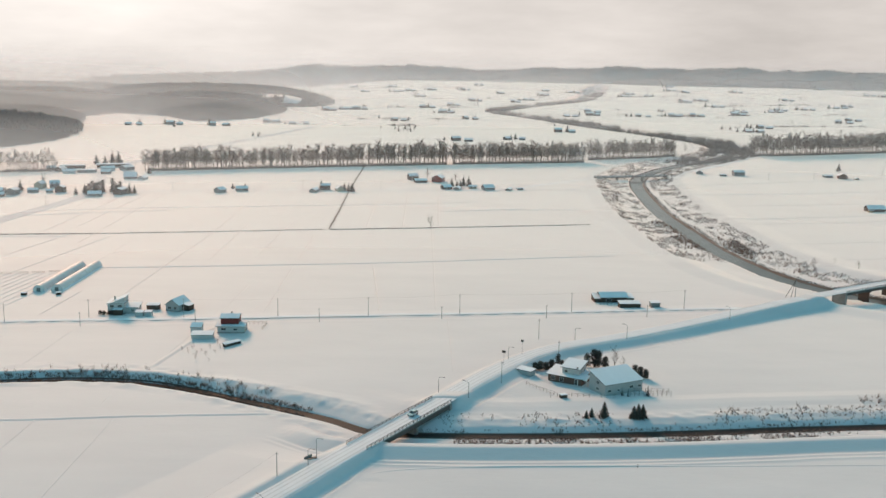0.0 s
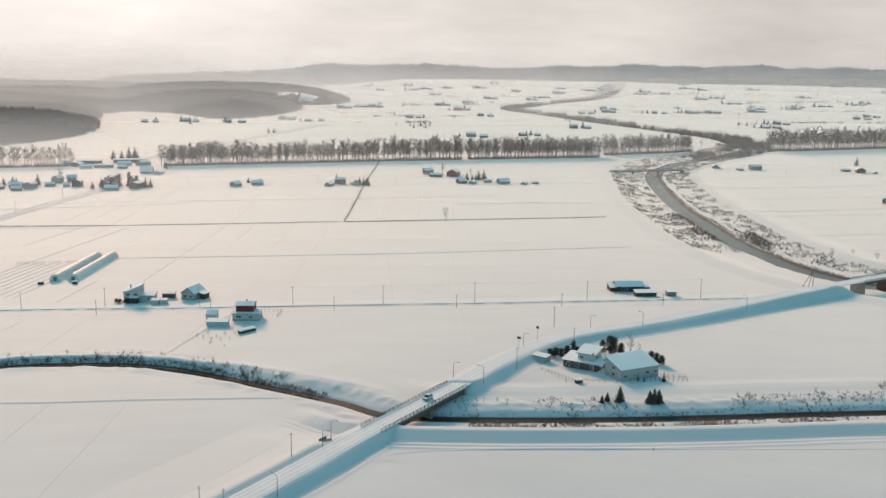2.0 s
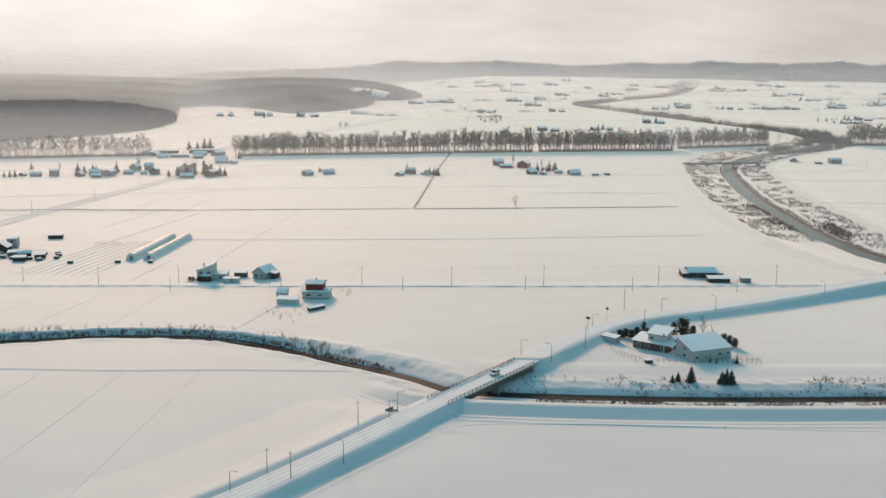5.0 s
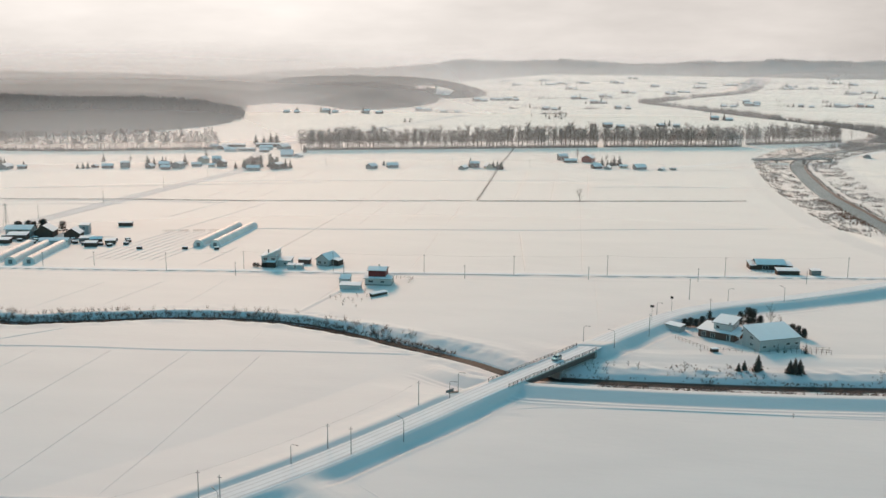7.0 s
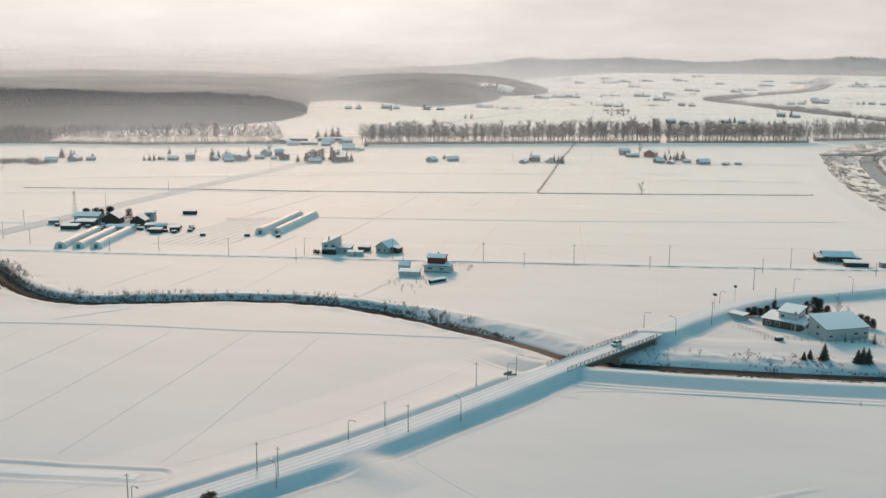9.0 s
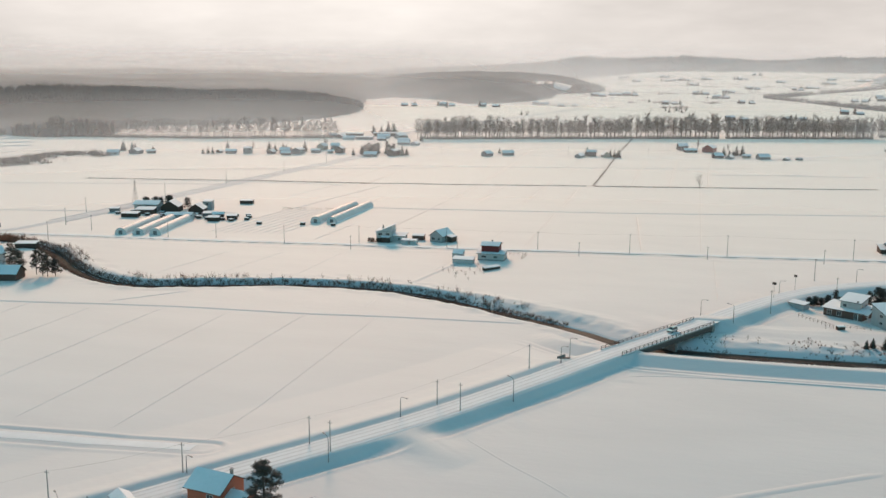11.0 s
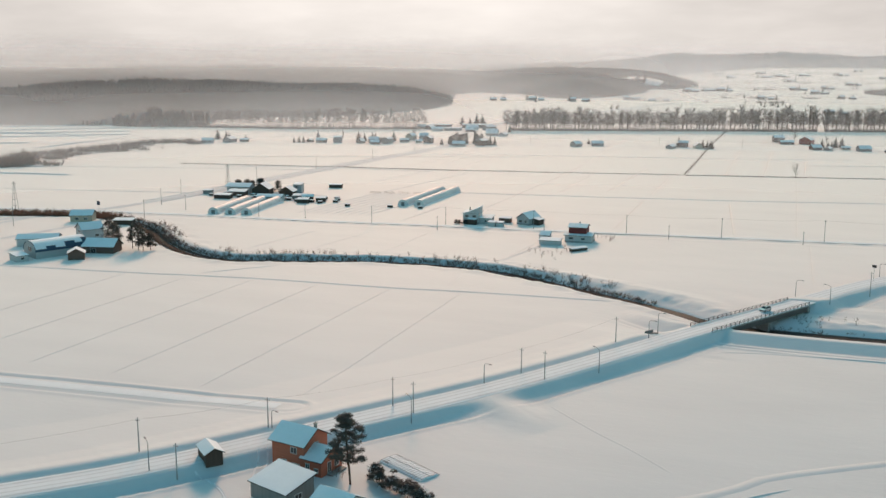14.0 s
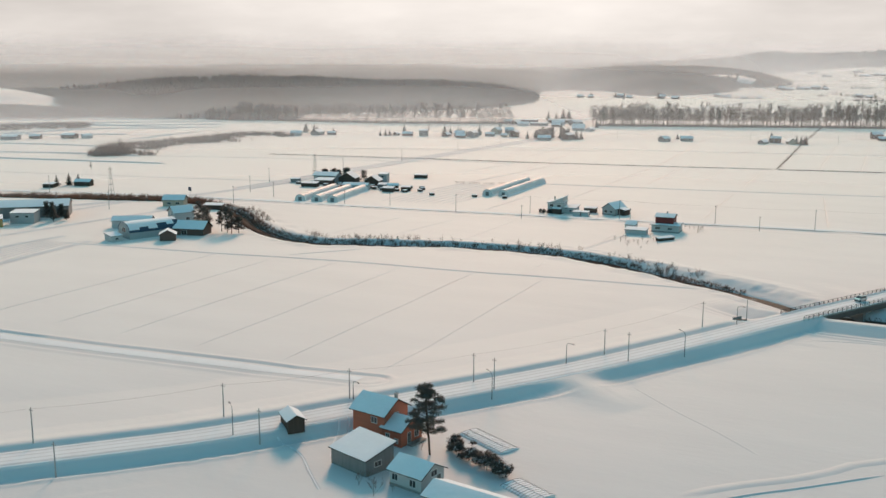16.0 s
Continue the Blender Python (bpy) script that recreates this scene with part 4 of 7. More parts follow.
# these ranges take the forest colour that has haze painted in
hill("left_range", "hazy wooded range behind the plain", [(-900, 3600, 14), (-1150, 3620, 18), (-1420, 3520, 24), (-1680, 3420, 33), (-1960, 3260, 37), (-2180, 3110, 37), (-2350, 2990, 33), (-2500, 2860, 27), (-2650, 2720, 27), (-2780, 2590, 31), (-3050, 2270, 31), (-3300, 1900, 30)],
     400, FAR_HAZED_M, 36, 4.0, 3, 9000, FAR_HAZED_M, 13)
hill("far_ridge", "forested ridge in a haze-pale colour closing the far plain", [(-1700, 4600, 24), (-1300, 4700, 40), (-1000, 4760, 56), (-650, 4840, 84), (-350, 4870, 94), (-60, 4850, 86), (250, 4830, 84), (560, 4780, 90), (850, 4720, 102), (1200, 4640, 98), (1600, 4520, 98), (2000, 4360, 100), (2500, 4100, 102), (3000, 3750, 100)], 330, FAR_HAZED_M, 40, 5.0, 9, 9000, FAR_HAZED_M, 14)
hill("far_ridge", "low wooded spur at the edge of the plain", [(700, 4560, 46), (1000, 4450, 60), (1500, 4250, 58), (2100, 3980, 58), (2700, 3600, 56)], 200, FAR_HAZED_M, 40, 4.0, 12, 4000, FAR_HAZED_M, 13)


# ---- added see-through sheets standing in for haze over the far plain ----
def mist(radius, top, cover, a0=-62, a1=34):
    ang = np.radians(np.arange(a0, a1 + 0.1, 2.0))
    zs = np.linspace(0, top, 8)
    g, z = np.meshgrid(ang, zs, indexing="ij")
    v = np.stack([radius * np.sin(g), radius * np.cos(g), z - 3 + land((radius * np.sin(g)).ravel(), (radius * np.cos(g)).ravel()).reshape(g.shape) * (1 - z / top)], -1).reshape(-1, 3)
    ob = new("haze_sheet", mesh_from("haze_sheet", v, sheet_faces(len(ang), len(zs)), [haze_material("haze_veil", cover, top, radius * 1.2)], True))
    ob.visible_shadow = False
    tagged(ob, "thin upright sheet standing in for haze over the plain", "mist", kind="structure")


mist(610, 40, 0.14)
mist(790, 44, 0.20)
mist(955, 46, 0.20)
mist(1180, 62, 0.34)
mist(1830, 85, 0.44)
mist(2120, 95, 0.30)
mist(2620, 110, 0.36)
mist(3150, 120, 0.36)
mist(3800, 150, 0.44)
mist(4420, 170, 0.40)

# ---- bridges ----
def bridge(name, label, a, b, half, rail=1.1, posts=2.0, piers=(0.33, 0.67), depth=1.3, railed=True, pier_mat=None, bed=-3.2):
    a, b = Vector(a), Vector(b)
    d = b - a
    n = d.length
    yaw = math.degrees(math.atan2(d.y, d.x))
    root = thing(name, pose(a.x, a.y, a.z, 0, -math.degrees(math.asin(d.z / n)), yaw), label, "bridge")
    part("deck", box((0, -half, -0.45), (n, half, -0.02), 0.04), CONCRETE_M, root)
    for s in (-1, 1):
        part("girder", extrude_profile([(s * (half - 0.3) - 0.22, -depth), (s * (half - 0.3) + 0.22, -depth), (s * (half - 0.3) + 0.22, -depth + 0.15), (s * (half - 0.3) + 0.12, -depth + 0.25),
                                        (s * (half - 0.3) + 0.12, -0.46), (s * (half - 0.3) - 0.12, -0.46), (s * (half - 0.3) - 0.12, -depth + 0.25), (s * (half - 0.3) - 0.22, -depth + 0.15)], 0.2, n - 0.2), GIRDER_M, root)
        part("kerb", box((0, s * (half - 0.2) - 0.2, -0.02), (n, s * (half - 0.2) + 0.2, 0.24), 0.03), ROOF_SNOW, root, "snow-capped kerb")
        if railed:
            for z, t in ((rail, 0.06), (rail * 0.62, 0.045), (rail * 0.34, 0.045)):
                part("handrail", tube((0, s * half, z), (n, s * half, z), t, t, 6), RAIL_M, root)
            me = None
            for k in range(int(n / posts) + 1):
                x = k * n / int(n / posts)
                if me is None:
                    p = part("post", box((-0.07, -0.06, 0.0), (0.07, 0.06, rail)), RAIL_M, root)
                    me = p.data
                else:
                    p = new("post", me)
                    p.parent = root
                p.location = (x, s * half, 0)
    for f in piers:
        part("pier", merge(box((f * n - 0.5, -half + 0.9, bed - a.z), (f * n + 0.5, half - 0.9, -depth - 0.5), 0.12), box((f * n - 0.7, -half + 0.2, -depth - 0.5), (f * n + 0.7, half - 0.2, -depth), 0.05)), pier_mat or CONCRETE_M, root)
    for x in (-0.6, n - 0.6):
        part("abutment", box((x, -half, bed - a.z), (x + 1.2, half, -0.46), 0.05), CONCRETE_M, root)
    return root


# road bridge girders made deeper, so the dark face takes in the shade below
bridge("road_bridge", "concrete girder road bridge with brown steel rails", (-25.9, 275.2, 2.42), (-1.4, 316.3, 2.62), 3.7, piers=(0.6,), depth=1.9)
bridge("river_bridge", "long road bridge on brown piers over the river", (196, 484.5, 4.55), (262, 526, 4.55), 3.9, rail=0.9, piers=(0.25, 0.5, 0.75), depth=1.6, pier_mat=WALLS["brick"], bed=-4.5)
bridge("far_bridge", "plain low bridge over the brushy river bed", (150, 1007, 2.2), (227, 1032, 2.2), 3.2, rail=0.8, posts=4.0, piers=(0.3, 0.66), depth=1.2, bed=-4.5)


# ---- poles and lamps ----
def utility_pole(x, y, tall, label="grey concrete utility pole with a short crossarm"):
    root = thing("utility_pole", pose(x, y, height(x, y) - 0.2), label, "pole", "utility poles")
    part("shaft", tube((0, 0, 0), (0, 0, tall), 0.14, 0.09, 8), POLE_M, root)
    part("crossarm", box((-0.5, -0.04, tall - 0.62), (0.5, 0.04, tall - 0.54)), STEEL_M, root)
    for u in (-0.42, 0.0, 0.42):
        part("insulator", tube((u, 0, tall - 0.54), (u, 0, tall - 0.34), 0.05, 0.035, 6), WHITE_M, root)
    return root


def street_lamp(x, y, tall, yaw):
    root = thing("street_lamp", pose(x, y, height(x, y) - 0.2, 0, 0, yaw), "slim steel street lamp with a curved arm", "street lamp", "street lamps")
    part("shaft", tube((0, 0, 0), (0, 0, tall - 0.6), 0.11, 0.07, 8), STEEL_M, root)
    arm = [(0, 0, tall - 0.6), (0.25, 0, tall - 0.2), (0.8, 0, tall), (2.0, 0, tall + 0.1)]
    part("arm", swept(arm, 0.055, 6), STEEL_M, root)
    part("lamp_head", box((1.75, -0.16, tall + 0.02), (2.5, 0.16, tall + 0.2), 0.05), STEEL_M, root)
    return root


def strung(a, b, sag=0.5):
    """Thin wire between two poles."""
    a, b = Vector(a), Vector(b)
    pts = [a.lerp(b, t / 8) - Vector((0, 0, sag * 4 * (t / 8) * (1 - t / 8))) for t in range(9)]
    ob = part("power_line", swept(pts, 0.015, 3), POLE_M)
    tagged(ob, "thin overhead wire between two poles", "wire", "overhead wires")


# roadside poles on the far verge and on the near verge, in order along the road
FAR_POLES = [(-166, 98, 7.0), (-139.4, 121.9, 7.0), (-116.3, 147.3, 7.0), (-99.9, 167.3, 6.6), (-81.7, 189.0, 6.8), (-61.9, 220.6, 6.5), (-45.4, 252.6, 7.0)]
NEAR_POLES = [(-127.8, 116.0, 7.0), (-104.7, 142.9, 7.2), (-75.9, 186.6, 7.2), (-55.5, 218.2, 7.2), (19.9, 341.0, 8.4), (43.4, 370.0, 8.8)]
LANE_POLES = [(-191, 416, 8.5), (-158, 426, 8.5), (-116.5, 428, 9.0), (-75.5, 432.5, 8.6), (-35.3, 436.5, 9.0), (6.1, 443, 9.6), (58.2, 450.2, 9.4), (112.6, 459, 9.6)]
LOW_POLES = [(-156.8, 412, 6.5), (-108, 414.5, 8.0), (-56, 425, 6.5), (-2.1, 434, 6.0), (45.4, 438.5, 6.5), (92, 443.5, 6.0), (38.8, 403.5, 9.0)]
for x, y, h in FAR_POLES + NEAR_POLES + LANE_POLES + LOW_POLES:
    utility_pole(x, y, h)
for line in (FAR_POLES, LANE_POLES):
    for p, q in zip(line[:-1], line[1:]):
        strung((p[0], p[1], height(p[0], p[1]) + p[2] - 0.5), (q[0], q[1], height(q[0], q[1]) + q[2] - 0.5))
for x, y, h, yaw in [(-109.8, 141.6, 5.9, 140), (-99.2, 167.6, 4.2, -30), (-75.2, 183.8, 5.9, 140), (-67.9, 210.4, 5.2, -30), (-45.2, 230.8, 6.2, 140), (-38.2, 261.5, 5.2, -30), (-36.6, 267.0, 6.0, -30),
                     (-2.5, 326.0, 5.8, -30), (7.7, 321.6, 6.0, 150), (23.8, 366.5, 5.0, -40), (53, 396, 5.4, -40), (74.8, 398.6, 6.0, 130), (126.5, 431.5, 6.0, 120)]:
    street_lamp(x, y, h, yaw)


def road_sign(x, y, tall, mat, w=0.9, h=0.7):
    root = thing("road_sign", pose(x, y, height(x, y) - 0.2, 0, 0, -25), "small square road sign on a steel post", "sign", "road signs")
    part("post", tube((0, 0, 0), (0, 0, tall), 0.05, 0.05, 6), STEEL_M, root)
    part("plate", box((-w / 2, -0.09, tall - h), (w / 2, -0.05, tall), 0.01), mat, root)


road_sign(21.5, 357.5, 6.0, DARK_M, 1.5, 0.9)
road_sign(29.5, 372.5, 6.2, DARK_M, 1.1, 0.9)
road_sign(-331.7, 398, 5.5, WALLS["blue"], 3.4, 2.0)


def braced_pole(x, y):
    root = thing("braced_pole", pose(x, y, height(x, y) - 0.3), "pole held upright by two slanting timber stays", "pole")
    part("shaft", tube((0, 0, 0), (0, 0, 10.2), 0.2, 0.13, 8), POLE_M, root)
    part("stay", tube((-2.2, -0.4, 0), (-0.1, 0, 9.6), 0.13, 0.1, 6), BARK_M, root)
    part("stay", tube((-4.6, 0.4, 0), (-0.1, 0, 8.8), 0.13, 0.1, 6), BARK_M, root)


braced_pole(169, 471)


# ---- the car ----
def hatchback(x, y, z, yaw):
    root = thing("car", pose(x, y, z, 0, 0, yaw), "small silver-white hatchback driving on the snowy road", "car")
    paint = material("silver_white_car_paint", (0.62, 0.62, 0.60), (0.5, 0.5, 0.49), 0.25, metal=0.2, grain=3.0, bump=0, spec=0.6)
    side = [(-1.85, 0.32), (1.80, 0.32), (1.92, 0.55), (1.85, 0.80), (1.05, 0.98), (-1.75, 1.0), (-1.92, 0.75)]
    top = [(-1.72, 1.0), (1.02, 0.98), (0.35, 1.46), (-1.25, 1.5), (-1.62, 1.32)]

    def body(profile, half, pinch):
        n = len(profile)
        v = [(px, -half * (1 - pinch * max(0, pz - 0.98)), pz) for px, pz in profile] + [(px, half * (1 - pinch * max(0, pz - 0.98)), pz) for px, pz in profile]
        f = [tuple(range(n)), tuple(range(n, 2 * n))[::-1]] + [(i, n + i, n + (i + 1) % n, (i + 1) % n) for i in range(n)]
        return v, f
    part("body", body(side, 0.84, 0), paint, root)
    cab = part("cabin", body(top, 0.80, 0.28), GLASS_M, root, "dark tinted windows")
    part("roof", box((-1.28, -0.64, 1.46), (0.33, 0.64, 1.535), 0.03), paint, root)
    part("roof_pillar", merge(*[tube((1.0, s * 0.79, 0.98), (0.33, s * 0.66, 1.48), 0.05, 0.05, 4) for s in (-1, 1)]), paint, root)
    for wx in (-1.2, 1.2):
        for s in (-1, 1):
            w = part("wheel", tube((wx, s * 0.62, 0.31), (wx, s * 0.86, 0.31), 0.31, 0.31, 14), DARK_M, root)
            part("rim", tube((wx, s * 0.86, 0.31), (wx, s * 0.875, 0.31), 0.19, 0.17, 10), STEEL_M, w)
    for s in (-1, 1):
        part("headlight", box((1.78, s * 0.6 - 0.16, 0.62), (1.90, s * 0.6 + 0.16, 0.76), 0.03), WHITE_M, root)
        part("tail_light", box((-1.93, s * 0.68 - 0.09, 0.72), (-1.84, s * 0.68 + 0.09, 1.0), 0.02), WALLS["scarlet"], root)
        part("wing_mirror", box((0.72, s * 0.92 - 0.09, 0.98), (0.88, s * 0.92 + 0.09, 1.1), 0.03), paint, root)
    part("bumper", box((1.86, -0.74, 0.34), (1.95, 0.74, 0.52), 0.03), DARK_M, root)


hatchback(-10.4, 301.7, 2.72, -121)

# ---- orange farmhouse and its sheds ----
h = building("orange_house", "two-storey orange farmhouse with a snowy gable roof", "house", -87.6, 158.2, -10, 7.6, 7.2, 5.6, "orange", rise=2.1, over=0.6,
             windows=[(0, 1.4, 3.6, 1.3, 1.1), (0, -0.9, 1.0, 0.9, 0.9), (0, 1.9, 0.8, 1.5, 0.8), (3, 0.0, 3.9, 1.3, 1.1), (1, 0, 3.6, 1.4, 1.1)], base=True, chimney=(2.9, 1.2, 0.5))
building("", "", "", 0, 0, 0, 4.4, 6.4, 3.3, "orange", rise=1.7, over=0.5, windows=[(0, -1.0, 1.0, 0.8, 1.2), (0, 1.0, 0.8, 0.8, 0.8), (3, -0.8, 0.4, 0.9, 2.0, "door"), (3, 1.5, 1.0, 1.2, 1.1)],
         parent=h, local=pose(5.6, -0.4, 0))
building("", "", "", 0, 0, 0, 2.0, 3.0, 2.5, "orange", roof="shed", rise=0.5, over=0.3, parent=h, local=pose(-4.6, 1.0, 0))
part("porch_step", box((7.8, -2.0, -0.5), (9.2, 2.4, 0.35), 0.04), CONCRETE_M, h)
part("aerial", merge(tube((3.4, 0.6, 7.6), (3.4, 0.6, 9.0), 0.03), tube((2.8, 0.6, 8.9), (4.0, 0.6, 8.9), 0.02), tube((3.4, 0.1, 8.7), (3.4, 1.1, 8.7), 0.02)), STEEL_M, h)
building("garage", "large grey metal garage with a snowy lean-to roof", "garage", -83.1, 143.5, -18.5, 9.2, 6.6, 3.0, "grey", roof="shed", rise=1.5, over=0.4, windows=[(3, -0.5, 1.3, 1.5, 0.9)])
building("white_shed", "white farm shed with a snowy gable roof", "shed", -70.8, 140.6, -13, 6.9, 6.0, 2.9, "white", rise=1.6, over=0.5, windows=[(0, -2.3, 1.1, 1.2, 1.1), (0, 1.6, 0.9, 1.3, 1.2), (3, 0.3, 2.3, 1.5, 1.0), (3, 1.6, 0.3, 0.9, 1.9, "door")], base=True)
d = building("dark_shed", "low dark shed with thick roof snow beside the farm", "shed", -58.6, 134.5, -9, 12.5, 6.5, 2.6, "grey", rise=1.3, over=0.5)
building("", "", "", 0, 0, 0, 5.0, 4.4, 2.2, "grey", rise=1.0, over=0.4, parent=d, local=pose(7.6, 0.6, 0))
building("hut", "small dark wooden hut with snow on its roof", "hut", -102.6, 150.6, -40, 5.4, 3.2, 2.0, "brown", rise=0.9, over=0.35)


def hoop_frame(x, y, yaw, n, step, w, high):
    root = thing("bare_greenhouse", pose(x, y, height(x, y), 0, 0, yaw), "bare rounded greenhouse frame half buried in snow", "greenhouse frame")
    for k in range(n):
        pts = [(k * step, w * math.cos(math.pi * i / 8), high * math.sin(math.pi * i / 8)) for i in range(9)]
        part("hoop", swept(pts, 0.03, 4), STEEL_M, root)
    for i in (2, 4, 6):
        part("purlin", tube((0, w * math.cos(math.pi * i / 8), high * math.sin(math.pi * i / 8)), ((n - 1) * step, w * math.cos(math.pi * i / 8), high * math.sin(math.pi * i / 8)), 0.03, 0.03, 4), STEEL_M, root)
    part("snow_drift", extrude_profile([(-w * 0.97, -0.3), (w * 0.97, -0.3)] + [(w * 0.95 * math.cos(math.pi * i / 8), high * 0.93 * math.sin(math.pi * i / 8)) for i in range(9)], 0.05, (n - 1) * step - 0.05), ROOF_SNOW, root, "snow filling the frame")


hoop_frame(-72.5, 166.0, -28, 17, 0.75, 2.6, 0.55)
hoop_frame(-56.5, 148.0, -28, 12, 0.75, 2.6, 0.5)

# tall pine by the house, with a bare lower trunk
r = random.Random(5)
pine = thing("pine_tree", pose(-74.4, 152.8, height(-74.4, 152.8) - 0.1), "tall dark pine with a bare leaning lower trunk", "tree")
trunk_pts = [(0, 0, 0), (-0.25, 0.1, 3.0), (-0.55, 0.1, 6.0), (-0.7, 0, 9.5), (-0.75, 0, 12.4)]
part("trunk", swept(trunk_pts, 0.2, 8), BARK_M, pine)
tufts = []
for k in range(60):
    z = r.uniform(4.3, 12.6)
    f = (z - 4.0) / 8.6
    reach = (1.0 - abs(f - 0.38) ** 1.3 * 1.25) * 3.7 * r.uniform(0.35, 1.0)
    a = r.random() * 6.283
    tip = (-0.6 + reach * math.cos(a), reach * math.sin(a), z + 0.3)
    tufts.append(tip)
    if k % 2 == 0:
        part("limb", tube((-0.55, 0, z - reach * 0.25), tip, 0.07, 0.03, 4), BARK_M, pine)
arrays_part("crown", pine_clumps(r, tufts, 1.15, 110, 0.5), NEEDLE_M, pine)
for x, y, s in [(-71.3, 157.0, 1.0), (-69.6, 155.0, 0.9), (-66.8, 153.2, 1.1), (-64.4, 152.2, 1.0), (-62.4, 151.0, 1.15), (-60.2, 150.2, 1.0), (-58.3, 149.6, 0.85), (-61.5, 152.2, 0.9)]:
    r = random.Random(int(x * 10))
    b = thing("evergreen_shrub", pose(x, y, height(x, y)), "dense dark evergreen shrub dusted with snow", "shrub", "evergreen hedge")
    part("stem", tube((0, 0, -0.2), (0.1, 0, 1.6 * s), 0.1, 0.04, 5), BARK_M, b)
    arrays_part("crown", pine_clumps(r, [(r.gauss(0, 0.7) * s, r.gauss(0, 0.7) * s, r.uniform(0.4, 2.5) * s) for _ in range(15)], 0.95 * s, 80, 0.5), NEEDLE_M, b)
    arrays_part("snow_cover", pine_clumps(r, [(r.gauss(0, 0.65) * s, r.gauss(0, 0.65) * s, r.uniform(1.0, 2.6) * s) for _ in range(9)], 0.8 * s, 16, 0.36), ROOF_SNOW, b, "patches of clinging snow")
shrub = bare_tree(21, -78.2, 154.8, 2.2, 1.4, "leafless brown garden shrub in the snow", "garden shrubs", 9, 6, 2.0, 0.05, RUSSET_M, "bare_shrub")
scatter_copies(shrub, [(-76.6, 153.9, 0.8), (-79.3, 135.7, 0.9), (-75.0, 133.2, 1.2), (-73.0, 136.0, 0.6), (-79.0, 138.4, 0.6), (-71.6, 163, 0.5)], 2)

# tyre tracks in the yard snow
for pts in ([(-99, 161), (-95.5, 156), (-93, 150), (-90, 144)], [(-97.5, 162), (-94, 157), (-91.5, 151), (-88.5, 146)], [(-103, 146), (-96, 143), (-90, 137), (-84, 131)], [(33, 350), (39, 341), (47, 336), (55, 331)], [(34.4, 350.6), (40.4, 341.8), (48, 337.2), (55.8, 332.2)]):
    ribbon("yard_track", smooth(pts), [-0.22, -0.14, 0.14, 0.22], [0.10, 0.02, 0.02, 0.10], ROAD_M, None, 1.0, "shallow tyre track in the yard snow", "track")

# ---- pale barn farm by the bridge ----
building("barn", "large pale grey metal barn with a single-pitch snowy roof", "barn", 60.1, 337.4, 28.0, 16.2, 9.3, 4.0, "pale", roof="shed", rise=2.7, over=0.35,
         windows=[(0, -6.2, 1.3, 1.4, 0.8), (0, -2.3, 1.2, 0.7, 0.8), (0, 3.2, 1.6, 1.6, 0.9), (0, 6.7, 1.6, 1.3, 0.8), (2, 0.3, 1.1, 1.5, 1.0), (2, 0.3, 3.4, 1.5, 1.0)])
h = building("brick_house", "pale two-storey house above a brown brick ground floor", "house", 44.6, 346.8, -30, 13.0, 7.6, 2.7, "brick", roof="shed", rise=1.0, over=0.7,
             windows=[(0, -4.5, 0.7, 1.4, 1.3), (0, -1.2, 0.7, 1.4, 1.3), (0, 4.4, 0.3, 1.0, 1.9, "door"), (3, 0, 0.9, 1.4, 1.1)])
building("", "", "", 0, 0, 0, 6.6, 6.2, 5.6, "white", roof="shed", rise=1.3, over=0.6, windows=[(0, -1.8, 3.6, 1.2, 1.0), (3, 1.4, 3.9, 1.0, 0.8), (3, -1.2, 3.9, 1.0, 0.8)], parent=h, local=pose(1.6, 1.0, 0), chimney=(2.6, -3.3, -0.8))
part("porch_roof", slab((-4.0, 2.4), (-1.0, 3.4), 4.9, 8.6, 0.35), ROOF_SNOW, h, "snowy porch roof")
for u in (5.1, 8.4):
    part("porch_post", box((u - 0.1, -3.9, -0.4), (u + 0.1, -3.7, 2.4)), WHITE_M, h)
building("small_shed", "small pale shed drifted in snow", "shed", 29.6, 353.2, -38, 6.2, 3.0, 1.9, "pale", roof="shed", rise=0.4, over=0.25)


def wire_fence(name, a, b, step, tall, label):
    a, b = Vector((*a, 0)), Vector((*b, 0))
    n = max(2, int((b - a).length / step))
    root = thing(name, pose(a.x, a.y, height(a.x, a.y)), label, "fence")
    for k in range(n + 1):
        p = a.lerp(b, k / n)
        z = height(p.x, p.y) - height(a.x, a.y)
        part("post", tube((p.x - a.x, p.y - a.y, z - 0.3), (p.x - a.x, p.y - a.y, z + tall), 0.06, 0.05, 5), BARK_M, root)
    e = b - a
    for f in (0.5, 0.92):
        part("rail", tube((0, 0, tall * f), (e.x, e.y, height(b.x, b.y) - height(a.x, a.y) + tall * f), 0.03, 0.03, 4), BARK_M, root)


wire_fence("post_fence", (28.8, 341), (38.6, 329), 1.7, 1.3, "thin wooden post fence in the farm yard")
wire_fence("post_fence", (41.6, 329.5), (49.5, 328), 1.9, 1.2, "thin wooden post fence in the farm yard")
wire_fence("post_fence", (64, 330.5), (78.5, 332), 1.6, 1.7, "thin wooden post fence beside the barn")
wire_fence("post_fence", (66, 334.5), (78.5, 335.5), 1.8, 1.6, "thin wooden post fence behind the barn yard")
FIRS = "small dark fir standing alone in the snow"
conifer(31, 52.0, 310.8, 5.4, 1.78, FIRS, "firs on the canal bank", 18, 12, fat=1.25)
conifer(32, 63.0, 310.2, 5.2, 1.68, FIRS, "firs on the canal bank", 18, 12, fat=1.25)
conifer(33, 64.6, 310.6, 4.6, 1.58, FIRS, "firs on the canal bank", 18, 12, fat=1.25)
